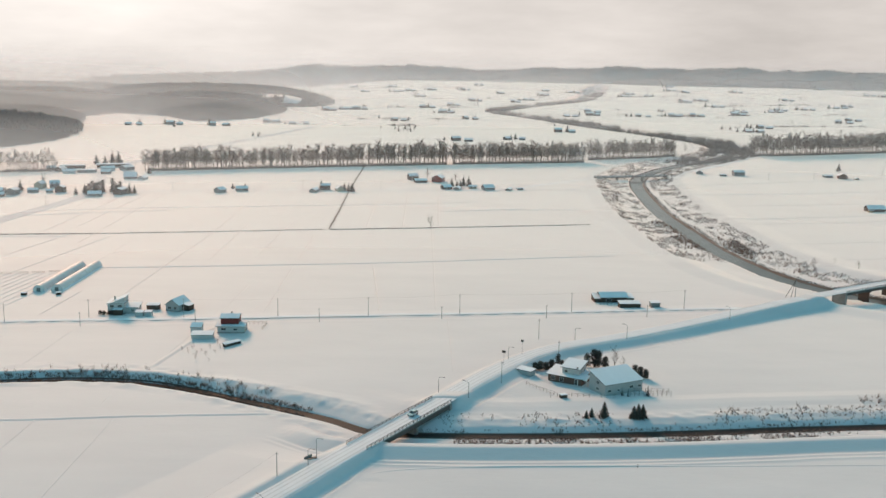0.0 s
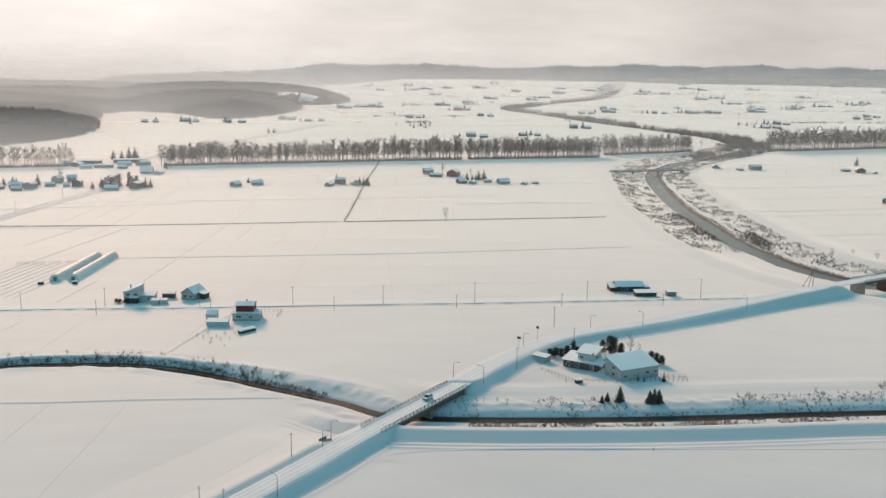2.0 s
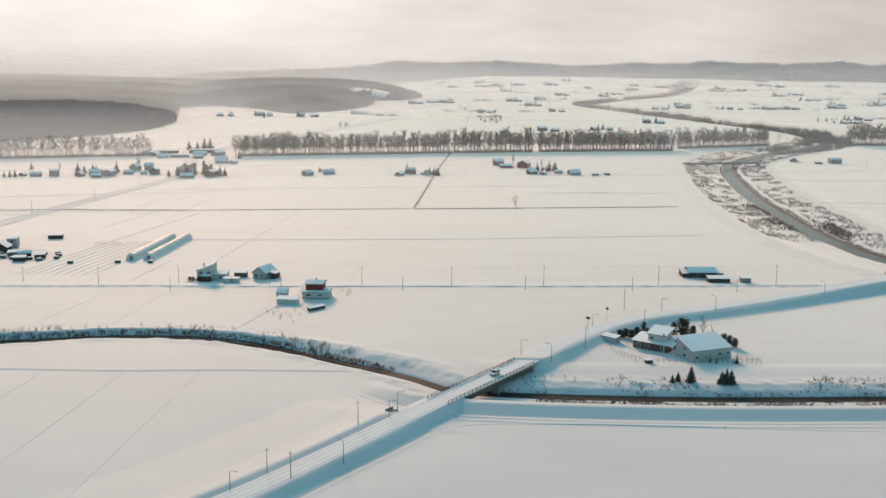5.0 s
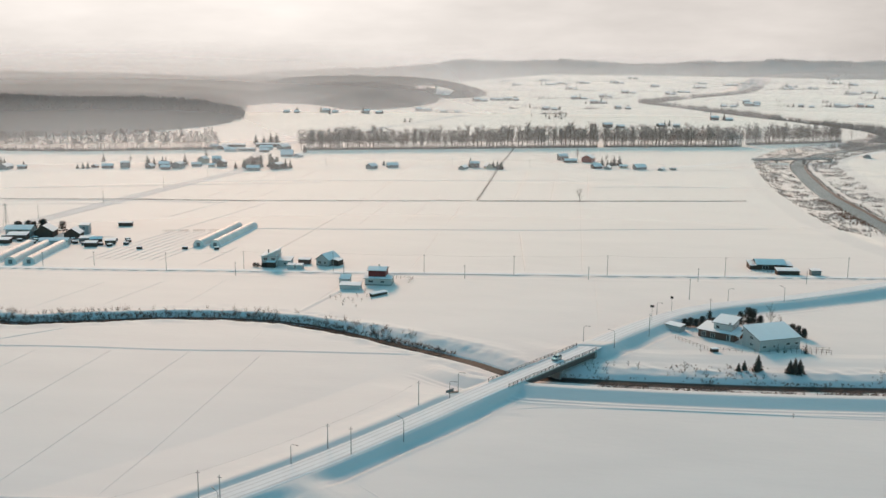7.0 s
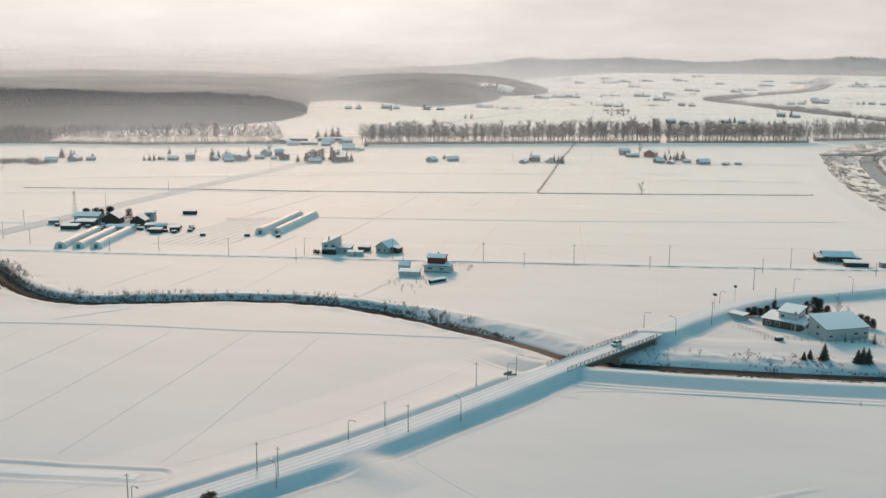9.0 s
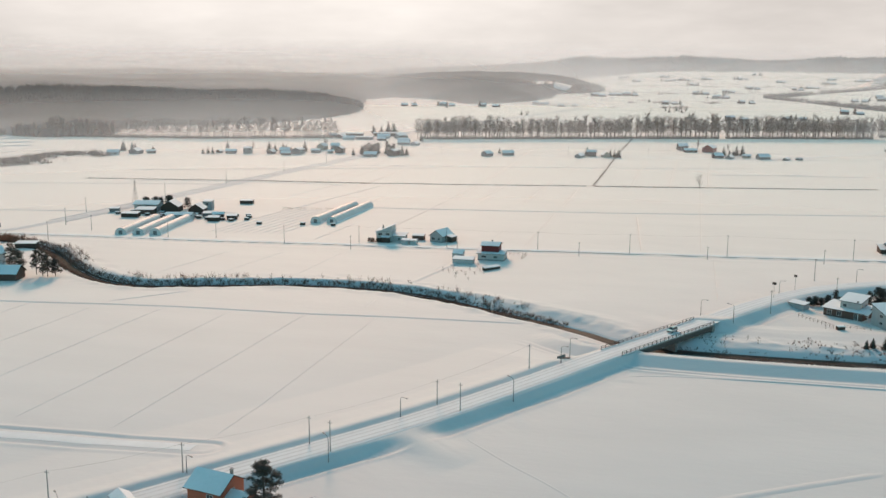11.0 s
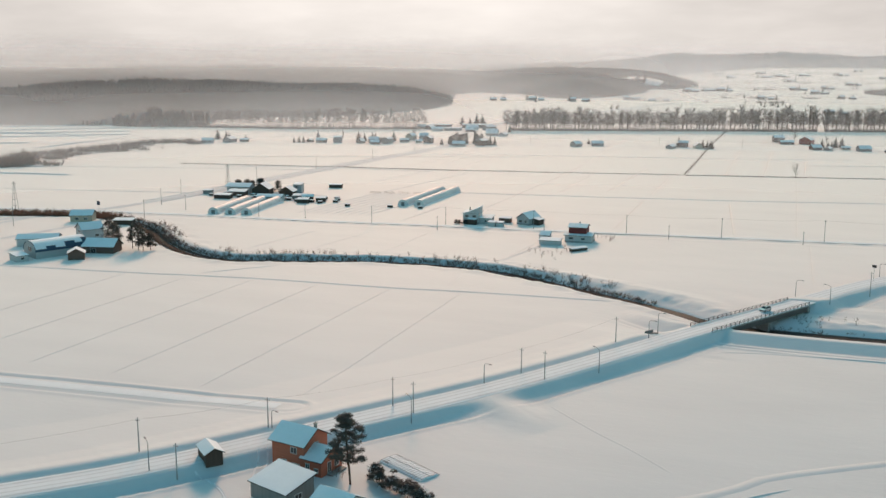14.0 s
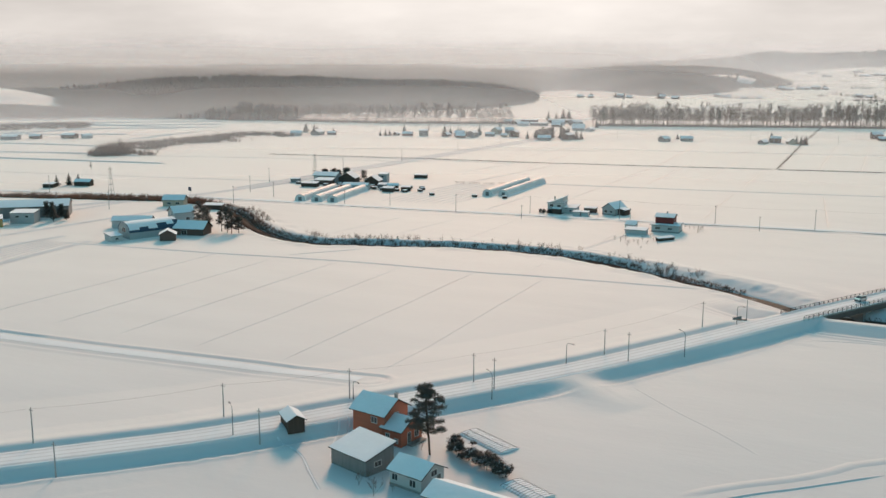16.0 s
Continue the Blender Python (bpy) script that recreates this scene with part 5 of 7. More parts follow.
conifer(34, 61.6, 310.4, 4.4, 1.58, FIRS, "firs on the canal bank", 18, 12, fat=1.25)
conifer(35, 47.9, 310.8, 3.2, 1.05, FIRS, "firs on the canal bank", 18, 12, fat=1.25)
conifer(36, 46.0, 309.6, 2.8, 0.95, FIRS, "firs on the canal bank", 18, 12, fat=1.25)
conifer(37, 61.3, 331.0, 3.2, 0.7, "young fir beside the barn wall", "firs by the barn", 10, 7)
conifer(38, 63.2, 330.0, 2.8, 0.6, "young fir beside the barn wall", "firs by the barn", 10, 7)
conifer(39, 70.2, 331.0, 3.8, 1.1, "young fir beside the barn wall", "firs by the barn", 11, 8)
for i, (x, y, tall, wd) in enumerate([(33.4, 358.6, 3.0, 1.4), (35.4, 358.9, 3.4, 1.5), (37.6, 359.6, 3.2, 1.5), (39.8, 360.4, 3.6, 1.4), (42.2, 361.2, 5.6, 1.3), (43.8, 361.6, 3.2, 1.3), (53.6, 364.6, 5.2, 1.5), (56.2, 363.4, 7.2, 2.2), (58.0, 364.2, 6.4, 2.0), (60.6, 364.0, 4.2, 1.5), (69.8, 353.0, 4.2, 1.5), (71.6, 352.0, 4.0, 1.5), (73.4, 351.0, 3.4, 1.3)]):
    bushy_pine(50 + i, x, y, tall * 1.05, wd * 1.05, "dark rounded evergreen behind the farmhouse", "evergreens behind the farm", 18, 60, snow=False)
bare_tree(41, 63.2, 359.0, 8.6, 2.4, "slender leafless tree behind the barn", "", 12, 7, 1.1)
bare_tree(42, 66.4, 358.0, 5.4, 1.8, "slender leafless tree behind the barn", "", 10, 6, 1.1)
bank_shrub = bare_tree(43, 29.5, 307.1, 2.8, 1.5, "bare shrub poking through the snowy bank", "bank shrubs", 10, 6, 1.6, 0.05, name="bare_shrub")
scatter_copies(bank_shrub, [(42.7, 310.6, 0.7), (12, 309, 0.6), (15, 306, 0.7), (58.0, 327.5, 0.7), (53.5, 327.0, 0.5), (24, 303, 0.5), (76, 304, 0.6), (88, 306, 0.6), (92, 309, 0.8), (104, 311, 0.7), (36, 327, 0.5), (55, 268.5, 0.5)], 4, 0.8, 1.2)

# ---- houses along the farm lane ----
scatter_copies(bank_shrub, [(-104.0, 377.2), (-101.0, 375.0), (-100.6, 380.5), (-97.2, 372.9), (-96.5, 377.6), (-93.3, 371.6), (-93.8, 380.9), (-90.5, 374.9), (-90.1, 382.7), (-87.3, 378.2), (-96.3, 367.0), (-90.3, 364.4), (-102.9, 385.2), (-92.3, 387.5)], 5, 0.45, 0.8)
h = building("red_house", "white house with a dark red steel upper floor", "house", -90.8, 408.6, 2, 11.2, 8.0, 3.0, "white", roof="gable", rise=0.7, over=0.7, snow=0.15,
             windows=[(0, -3.0, 1.2, 2.0, 0.9), (0, 2.0, 1.2, 1.6, 0.8), (3, -1.0, 0.4, 1.0, 2.0, "door"), (2, 0.5, 1.0, 1.2, 1.0)], base=True)
building("", "", "", 0, 0, 0, 7.4, 6.6, 6.2, "red", rise=1.0, over=0.5, parent=h, local=pose(-0.6, 0.6, 0), chimney=(0.3, 0.6, 0.7))
wire_fence("timber_fence", (-85.5, 419), (-78, 419.4), 1.6, 1.5, "dark timber fence behind the red house")
wire_fence("timber_fence", (-78, 419.4), (-78.6, 411), 1.6, 1.5, "dark timber fence behind the red house")
building("white_shed", "low white shed under thick snow beside the lane", "shed", -100.4, 396.2, 3, 8.6, 4.2, 1.9, "white", roof="shed", rise=0.5, over=0.3)
building("white_shed", "small white box shed with a raised back", "shed", -105.6, 407.5, 0, 4.6, 3.2, 1.9, "white", roof="shed", rise=1.2, over=0.2)
building("woodpile_shelter", "low dark woodpile shelter leaning in the snow", "shed", -86.4, 387.0, 52, 8.0, 1.6, 1.0, "brown", roof="shed", rise=0.3, over=0.2, snow=0.2)
h = building("white_house", "white two-storey house with a steep single-pitch roof", "house", -148.6, 437.2, 4, 7.4, 7.6, 5.0, "white", roof="shed", rise=0.3, over=0.4, windows=[(0, -1.8, 3.1, 1.7, 1.1), (0, 1.7, 3.1, 1.7, 1.1), (0, -2.0, 0.6, 1.6, 1.2), (2, 0, 3.0, 1.2, 1.0)], base=True)
part("roof", extrude_profile([(-4.2, 0), (4.2, 0), (4.2, 0.25), (-4.2, 0.25)], -4.8, 4.9), ROOF_SNOW, h, "snowy slanting roof").matrix_basis = pose(0, 0, 6.0, 0, -23, 0)
part("wall", ([(-3.7, -3.8, 4.9), (3.7, -3.8, 4.9), (3.7, -3.8, 7.4), (-3.7, 3.8, 4.9), (3.7, 3.8, 4.9), (3.7, 3.8, 7.4)], [(0, 1, 2), (5, 4, 3), (0, 2, 5, 3), (1, 4, 5, 2), (0, 3, 4, 1)]), WALLS["white"], h)
building("", "", "", 0, 0, 0, 6.0, 6.0, 2.7, "white", roof="shed", rise=0.7, over=0.5, windows=[(0, 0.4, 0.9, 1.0, 0.9)], parent=h, local=pose(6.4, 0.8, 0))
part("chimney", box((-1.6, 0, 5.6), (-1.1, 0.5, 7.4)), CONCRETE_M, h)
building("dark_porch", "dark timber carport against the white house", "carport", -147.2, 432.3, 4, 4.0, 2.0, 2.4, "brown", roof="shed", rise=0.3, over=0.2, snow=0.15)
building("lean_shed", "small white shed with snowy roof on the lane", "shed", -136.9, 430.6, 2, 3.4, 2.8, 1.9, "white", roof="shed", rise=0.4, over=0.2)
building("lean_shed", "small white shed with snowy roof on the lane", "shed", -133.2, 431.2, 2, 3.2, 2.8, 1.9, "white", roof="shed", rise=0.3, over=0.2)
building("brown_shed", "low brown shed with snow-covered roof", "shed", -134.6, 444.0, 4, 5.6, 3.2, 2.0, "brick", roof="shed", rise=0.4, over=0.2)
h = building("grey_house", "grey house with a snowy gable roof facing the fields", "house", -123.6, 444.6, 74, 9.6, 6.6, 3.1, "pale", rise=2.4, over=0.5, windows=[(2, -1.4, 1.0, 1.6, 1.2), (2, 1.5, 1.0, 1.2, 1.2), (0, 0, 1.0, 1.4, 1.1)], base=True)
building("", "", "", 0, 0, 0, 4.6, 3.6, 2.4, "brown", roof="shed", rise=0.7, over=0.3, parent=h, local=pose(0.5, -4.9, 0))
for i, (x, y) in enumerate([(-155.2, 432.4), (-153.2, 431.6), (-151.0, 432.0), (-149.6, 431.4)]):
    bushy_pine(80 + i, x, y, 2.0, 1.3, "round dark garden shrub by the white house", "garden shrubs", 9, 40, "evergreen_shrub", False, 0.1)

# ---- shed by the river road ----
h = building("dark_barn", "dark brown farm barn with a broad snowy roof", "barn", 81.0, 475.4, 6, 13.0, 8.0, 2.6, "brown", rise=1.7, over=0.5, windows=[(0, -2.5, 0.2, 2.6, 1.9, "door")])
building("", "", "", 0, 0, 0, 3.6, 6.0, 2.0, "brown", roof="shed", rise=1.0, over=0.3, parent=h, local=pose(8.2, -0.6, 0))
building("", "", "", 0, 0, 0, 3.0, 6.6, 1.9, "brown", roof="shed", rise=1.2, over=0.3, parent=h, local=pose(-8.0, -0.4, 0))
building("brown_shed", "low brown shed with a flat snowy roof", "shed", 87.2, 462.6, 6, 10.0, 4.0, 2.0, "brown", roof="shed", rise=0.6, over=0.3)
building("small_shed", "small brown shed near the lane poles", "shed", 99.6, 463.4, 6, 4.4, 3.2, 2.2, "grey", roof="shed", rise=0.3, over=0.3)
wire_fence("post_fence", (72, 466), (81, 465.5), 1.6, 1.5, "thin post fence before the dark barn")

# ---- windbreak of tall bare trees across the plain ----
WIND = "tall leafless tree in the windbreak row"
protos = [bare_tree(100 + i, x, y, t, s, WIND, "windbreak trees", 30, 12, 0.85, 0.16, rise=(0.6, 1.8)) for i, (x, y, t, s) in enumerate([(-300, 1020, 21, 5.0), (-290, 1023, 19.5, 4.6), (-281, 1026, 22, 5.4), (-272, 1029, 18.5, 4.5), (-264, 1032, 20.5, 5.2)])]
r = random.Random(12)
spots = [[] for _ in protos]
rest = []
for a, b, step, scale, single in (((-700, 922), (-520, 950), 7.0, 0.95, False), ((-520, 950), (-402, 1003), 6.0, 1.0, False), ((-308, 1017), (-95, 1101), 4.3, 1.0, True), ((-88, 1104), (-2, 1132), 4.3, 1.05, True), ((6, 1134), (160, 1181), 4.3, 1.05, True), ((172, 1211), (290, 1276), 4.6, 1.0, True),
                                  ((394, 1290), (860, 1500), 4.0, 1.3, False)):
    n = int(math.hypot(b[0] - a[0], b[1] - a[1]) / step)
    for k in range(n + 1):
        f = k / n + r.uniform(-0.3, 0.3) / n
        for row in (0, 1):
            if r.random() < 0.05:
                continue
            here = (a[0] + (b[0] - a[0]) * f + r.uniform(-1, 1), a[1] + (b[1] - a[1]) * f + row * 9 + r.uniform(-2, 2), scale * r.uniform(0.8, 1.1))
            (spots[r.randrange(len(protos))] if single else rest).append(here)
for i, (p, s) in enumerate(zip(protos, spots)):
    scatter_copies(p, s, 20 + i, 0.92, 1.08)
# the more distant stretches of the windbreak
groups = []
for x, y, k in rest:
    rr = random.Random(int(x * 13 + y))
    t = 20.0 * k
    v, f = bare_crown(rr, t, 4.6 * k, 17, 8, 1.5, 0.2, (0.5, 1.6))
    tv, tf = cones(np.array([[0, 0, 0.0]]), np.array([[0, 0, 1.0]]), t * 0.97, 0.016 * t)
    v, f = stack([(v, f), (tv, tf)])
    groups.append((v + np.array([x, y, height(x, y) - 0.1]), f))
tagged(arrays_part("windbreak_woods", stack(groups), TWIG_M), "rows of tall leafless windbreak trees far off", "trees", kind="stuff")


def brush(name, label, line, lo, hi, n, tall, mat, seed, spread=0.5, thick=0.03, s0=0.0, s1=1e9, twigs=7, clump=0.0):
    """Undergrowth along a line, between two offsets from it: many thin stems in tufts."""
    g = np.random.default_rng(seed)
    s = lengths(line)
    at = g.uniform(max(0, s0), min(s[-1], s1), n)
    off = g.uniform(lo, hi, len(at))
    if clump:
        keep = g.random(n) < ease(0.38, 0.66, patches(at, off * 1.6, clump * 1.3, seed) * 0.65 + patches(at, off * 1.4, clump * 0.4, seed + 1) * 0.35)
        at, off = at[keep], off[keep]
    i = np.clip(np.searchsorted(s, at) - 1, 0, len(s) - 2)
    u = (at - s[i]) / (s[i + 1] - s[i])
    p = line[i, :2] * (1 - u[:, None]) + line[i + 1, :2] * u[:, None]
    d = line[i + 1, :2] - line[i, :2]
    d = d / np.linalg.norm(d, axis=1, keepdims=True)
    x, y = p[:, 0] - d[:, 1] * off, p[:, 1] + d[:, 0] * off
    z = land(x, y) - 0.1
    size = tall * g.uniform(0.45, 1.2, len(at))
    groups = []
    for q in range(twigs):
        a = g.random(len(at)) * 6.283
        lean = g.uniform(0.05, spread, len(at))
        groups.append(cones(np.stack([x + np.cos(a) * 0.12 * size, y + np.sin(a) * 0.12 * size, z + size * (0.25 * (q % 3 == 2))], -1), np.stack([np.cos(a) * lean, np.sin(a) * lean, np.ones(len(at))], -1), size * g.uniform(0.6, 1.0, len(at)), thick * (0.6 + 0.5 * size / tall)))
    return tagged(arrays_part(name, stack(groups), mat), label, "brush", kind="stuff")


for a, b in (((-700, 922), (-520, 950)), ((-520, 950), (-402, 1003)), ((-308, 1017), (-2, 1132)), ((6, 1134), (160, 1181)), ((172, 1211), (290, 1276)), ((394, 1294), (860, 1500))):
    ln = np.array([a, b], float)
    brush("windbreak_hedge", "dense dark undergrowth beneath the windbreak trees", ln, -3.5, 1.0, int(math.hypot(*(ln[1] - ln[0])) * 6), 3.2, TWIG_M, 5, 0.5, 0.12, twigs=6)
    brush("windbreak_saplings", "thin saplings filling the windbreak", ln, -9.0, 1.0, int(math.hypot(*(ln[1] - ln[0])) * 1.2), 9.0, TWIG_M, 6, 0.3, 0.08, twigs=6)

# ---- brush along canal and river ----
UP0 = 462.0
brush("canal_brush", "bare brown brush lining the canal", CANAL, -4.2, 4.0, 5600, 1.6, BRUSH_M, 31, 0.8, 0.055, UP0 + 12, 900, 8)
brush("canal_brush", "tall bare shrubs leaning over the canal", CANAL, -4.0, 5.5, 1300, 2.3, BRUSH_M, 39, 0.7, 0.03, UP0 + 25, 900, 11, 7.0)
brush("canal_brush", "taller bare shrubs on the canal bank", CANAL, -8.5, -1.0, 1000, 2.4, BRUSH_M, 32, 0.7, 0.035, UP0 + 30, 900, 10, 9.0)
brush("canal_reeds", "dry russet reeds on the canal bank", CANAL, 0.5, 5.0, 1700, 1.6, RUSSET_M, 33, 0.6, 0.05, UP0 + 40, 900, 7)
brush("canal_reeds", "dry russet reeds at the canal bend", CANAL, -5.0, 6.0, 1100, 2.4, RUSSET_M, 40, 0.7, 0.08, 770, 850, 8)
brush("bank_reeds", "sparse dry reeds on the snowy canal bank", CANAL, -14.0, -3.5, 1700, 1.2, BRUSH_M, 34, 0.6, 0.035, 60, 425, 7, 12.0)
brush("bank_reeds", "dense dry reeds on the snowy canal bank", CANAL, -22.0, -11.0, 1000, 2.4, BRUSH_M, 35, 0.6, 0.04, 120, 330, 8, 22.0)
brush("bank_reeds", "sparse dry reeds on the snowy canal bank", CANAL, 2.6, 12.5, 6500, 1.35, BRUSH_M, 36, 0.6, 0.04, 60, 420, 7, 11.0)
brush("bank_reeds", "dark waterside brush along the canal edge", CANAL, -3.6, -1.8, 1500, 0.8, BRUSH_M, 38, 0.9, 0.05, 40, 440, 6, 3.0)
brush("bank_reeds", "dark waterside brush along the canal edge", CANAL, 1.6, 3.4, 1800, 0.8, TWIG_M, 37, 0.8, 0.03, 40, 440, 6)
brush("river_brush", "grey leafless brush on the river bank", RIVER, 9, 40, 17000, 1.6, TWIG_M, 41, 0.7, 0.04, 330, 1200, 7, 7.0)
brush("river_brush", "grey leafless brush on the river bank", RIVER, -36, -13, 12000, 1.6, TWIG_M, 42, 0.7, 0.04, 250, 1200, 7, 8.0)
brush("river_reeds", "russet willow scrub beside the river", RIVER, 8, 18, 900, 2.2, RUSSET_M, 43, 0.6, 0.06, 330, 480, 8, 9.0)
brush("river_reeds", "russet willow scrub beside the river", RIVER, -22, -9, 1300, 2.4, RUSSET_M, 44, 0.6, 0.06, 280, 460, 8, 24.0)
brush("river_edge", "dark twiggy edge where the bank meets the water", RIVER, -9.6, -7.4, 2600, 1.1, TWIG_M, 45, 0.8, 0.06, 100, 1200, 5)
brush("river_woods", "bare riverside woods following the river upstream", RIVER, -32, 28, 9000, 9.0, TWIG_M, 46, 0.45, 0.22, 1180, 4800, 6, 40.0)
brush("river_woods", "bare riverside woods following the river upstream", RIVER, -24, 24, 6000, 6.5, TWIG_M, 47, 0.5, 0.18, 1230, 3000, 6, 24.0)
brush("river_woods", "bare riverside thicket beyond the low bridge", RIVER, -34, 26, 2600, 7.0, TWIG_M, 48, 0.5, 0.14, 950, 1300, 7, 18.0)
riverside = bare_tree(150, 214, 570, 5.6, 2.4, "bare willow standing on the river flats", "riverside trees", 11, 7, 1.4, 0.1)
scatter_copies(riverside, [(300, 1330, 2.2), (320, 1345, 2.0), (352, 1375, 2.4), (420, 1330, 2.2), (430, 1345, 2.0), (236, 560, 0.7), (228, 575, 0.6), (206, 600, 0.6), (-11.2, 679, 1.4)], 6)

# ---- field banks ----
def bund(points, wide=1.6, high=0.5, dark=False, label="low snow-covered bank between two fields"):
    line = smooth(points, 3)
    high = high * 0.85
    return ribbon("field_bank", line, [-wide, -wide * 0.35, wide * 0.35, wide], [-0.08, high, high * 0.9, -0.08], MUD_M if dark else SNOW_M, None, 3.0, label, "field bank", fade=7.0)


for a, b in [((-620, 412), (-250, 494)), ((-640, 520), (-300, 612)),
             ((40, 775), (110, 786))]:
    bund([a, b], 1.0, 0.25)
for a, b in [((-430, 606), (-308, 630)), ((-308, 630), (-231, 640)), ((-231, 640), (-84, 671)), ((-80, 671), (-8, 686)), ((-8, 686), (103, 711))]:
    bund([a, b], 0.9, 0.3)
    brush("ditch_grass", "dry grass along a field ditch", np.array([a, b], float), -1.3, 0.3, 800, 0.8, BRUSH_M, int(abs(a[0])), 0.8, 0.07, twigs=5)
for x0, y0, x1, y1 in [(-10.5, 676, -4.9, 447), (0.6, 436, 2.8, 352), (-196, 495, -200, 640), (-103, 432, -101, 500),
                       (-213, 338, -206, 396), (-189, 346, -182, 402), (-158.5, 349, -157.5, 410), (-110, 353, -106, 412),
                       (-206, 185, -204, 292), (-183, 185, -180, 298), (-157.5, 185, -155.7, 300), (-131.5, 185, -130, 305), (-105, 185, -106, 306), (-231, 185, -228, 292), (-114, 309, -114.7, 330), (-206, 293, -181.5, 321)]:
    bund([(x0, y0), (x1, y1)], 0.4, 0.13)
bund([(-300, 278), (-233, 287), (-181, 295.5), (-137, 299), (-100, 304.5), (-53, 309)], 1.5, 0.3)
bund([(-110.5, 352), (-103, 398), (-98, 420)], 1.6, 0.4)
bund([(-24, 259), (-14, 264.5), (18, 268), (128.6, 274), (220, 282)], 0.7, 0.12)
bund([(-53.4, 208.9), (-48.9, 204.2), (-37.8, 194.0), (-29.9, 187.6), (-17.4, 176.0)], 0.5, 0.1)
bund([(-31.4, 153.7), (-22.2, 163.6), (-13.9, 170.6), (-8, 177), (0.5, 186.5), (40, 214)], 1.6, 0.22)
bund([(-29, 151), (-19.5, 161), (-11, 168.5), (3, 182)], 0.5, 0.2)
for x0, y0, x1, y1 in [(210, 720, 420, 770), (215, 640, 440, 690), (235, 590, 460, 640), (230, 820, 520, 880), (-420, 1130, 60, 1290), (-380, 1290, 160, 1420), (-360, 1480, 200, 1600), (-330, 1680, 180, 1800), (-300, 1900, 140, 2000), (-95, 1110, -60, 1750), (-20, 1150, 0, 2100), (430, 1500, 1100, 1750), (420, 1800, 1200, 2050), (350, 2150, 1300, 2400)]:
    bund([(x0, y0), (x1, y1)], 1.0, 0.2, label="distant snow-covered field bank")
# faint boundaries between the plots
for pts in (((-157.7, 469.5), (-156.7, 550.3), (-157.1, 691.9), (-172.6, 957.0)),
            ((-136.4, 553.6), (-139.6, 696.3)),
            ((-111.7, 565.7), (-110.7, 709.6)),
            ((-85.7, 562.8), (-88.4, 658.1)),
            ((-83.2, 438.9), (-85.9, 544.9)),
            ((-228.7, 599.4), (-240.5, 845.3)),
            ((-251.3, 660.3), (-255.2, 843.2)),
            ((-285.9, 753.1), (-294.0, 854.4)),
            ((-256.2, 558.6), (-245.3, 642.9)),
            ((-233.1, 506.6), (-216.2, 639.1)),
            ((-182.1, 425.3), (-179.8, 481.4)),
            ((-266.8, 640.9), (-269.2, 779.8), (-273.3, 849.7)),
            ((-55.9, 677.5), (-60.0, 876.6)),
            ((-31.0, 680.0), (-35.1, 879.7)),
            ((-6.1, 694.7), (-7.8, 863.7)),
            ((-41.8, 551.7), (-30.5, 442.4)),
            ):
    bund(list(pts), 0.5, 0.24, label="narrow snowed-over ridge between two plots")
for pts in (((-308.1, 732.6), (-227.4, 759.4), (-104.4, 785.9), (32.2, 821.6)),
            ((-197.7, 531.3), (-73.9, 552.3), (-6.8, 566.0), (105.9, 592.8)),
            ((-9.4, 762.5), (66.9, 786.2)),
            ((-0.9, 892.1), (129.9, 917.0)),
            ((-433.7, 662.9), (-205.2, 750.4)),
            ((-396.0, 601.4), (-323.9, 620.9), (-237.3, 627.9)),
            ((205.5, 952.9), (461.5, 1045.4)),
            ((205.8, 882.4), (414.5, 936.5)),
            ((203.8, 742.3), (347.0, 780.2)),):
    bund(list(pts), 0.9, 0.24)
# ditch with open water running up to the windbreak
ditch = smooth([(-81, 672), (-84, 780), (-88, 900), (-92, 1110)])
ribbon("field_ditch", ditch, [-0.42, -0.15, 0.15, 0.42], [0.05, 0.10, 0.10, 0.05], MUD_M, None, 4.0, "dark open ditch between snowy fields", "ditch")
brush("ditch_grass", "dry grass along the dark ditch", ditch, -1.6, 1.6, 700, 0.8, TWIG_M, 71, 0.7, 0.04, twigs=5)


# ---- greenhouses ----
def tunnel(x, y, yaw, n, w, high, label="frosted film greenhouse tunnel half covered in snow"):
    root = thing("greenhouse", pose(x, y, height(x, y), 0, 0, yaw), label, "greenhouse", "greenhouse tunnels")
    arc = [(w * math.cos(math.pi * i / 12), high * math.sin(math.pi * i / 12) ** 0.8) for i in range(13)]
    part("film_cover", extrude_profile([(-w, -0.4), (w, -0.4)] + arc, 0, n), FILM_M, root, smoothed=False)
    for k in range(0, int(n) + 1, 4):
        ring = [(k, y2 * 1.004, z2 * 1.004) for y2, z2 in arc]
        part("hoop", swept(ring, 0.03, 4), STEEL_M, root)
    part("end_door", box((-0.06, -0.9, -0.2), (-0.01, 0.9, 2.0)), WALLS["grey"], root)
    part("snow_strip", extrude_profile([(-w * 1.25, -0.3), (-w * 1.02, 0.55), (-w * 0.95, 0.2), (-w * 0.9, -0.3)], 0, n), ROOF_SNOW, root, "snow banked against the side")
    return root


tunnel(-199.9, 474.2, 91, 60, 2.8, 3.4)
tunnel(-191.7, 476.2, 91, 60, 2.8, 3.4)
for x, y in ((-275.6, 413.6), (-267.4, 415.8), (-259.4, 417.8)):
    tunnel(x, y, 100, 45, 2.8, 3.3)
for k in range(9):
    x = -240 + 4.4 * k
    bund([(x, 428 + k * 0.6), (x + 4.0, 478), (x + 9, 522)], 0.35, 0.2, label="row of buried seedbed frames under snow")
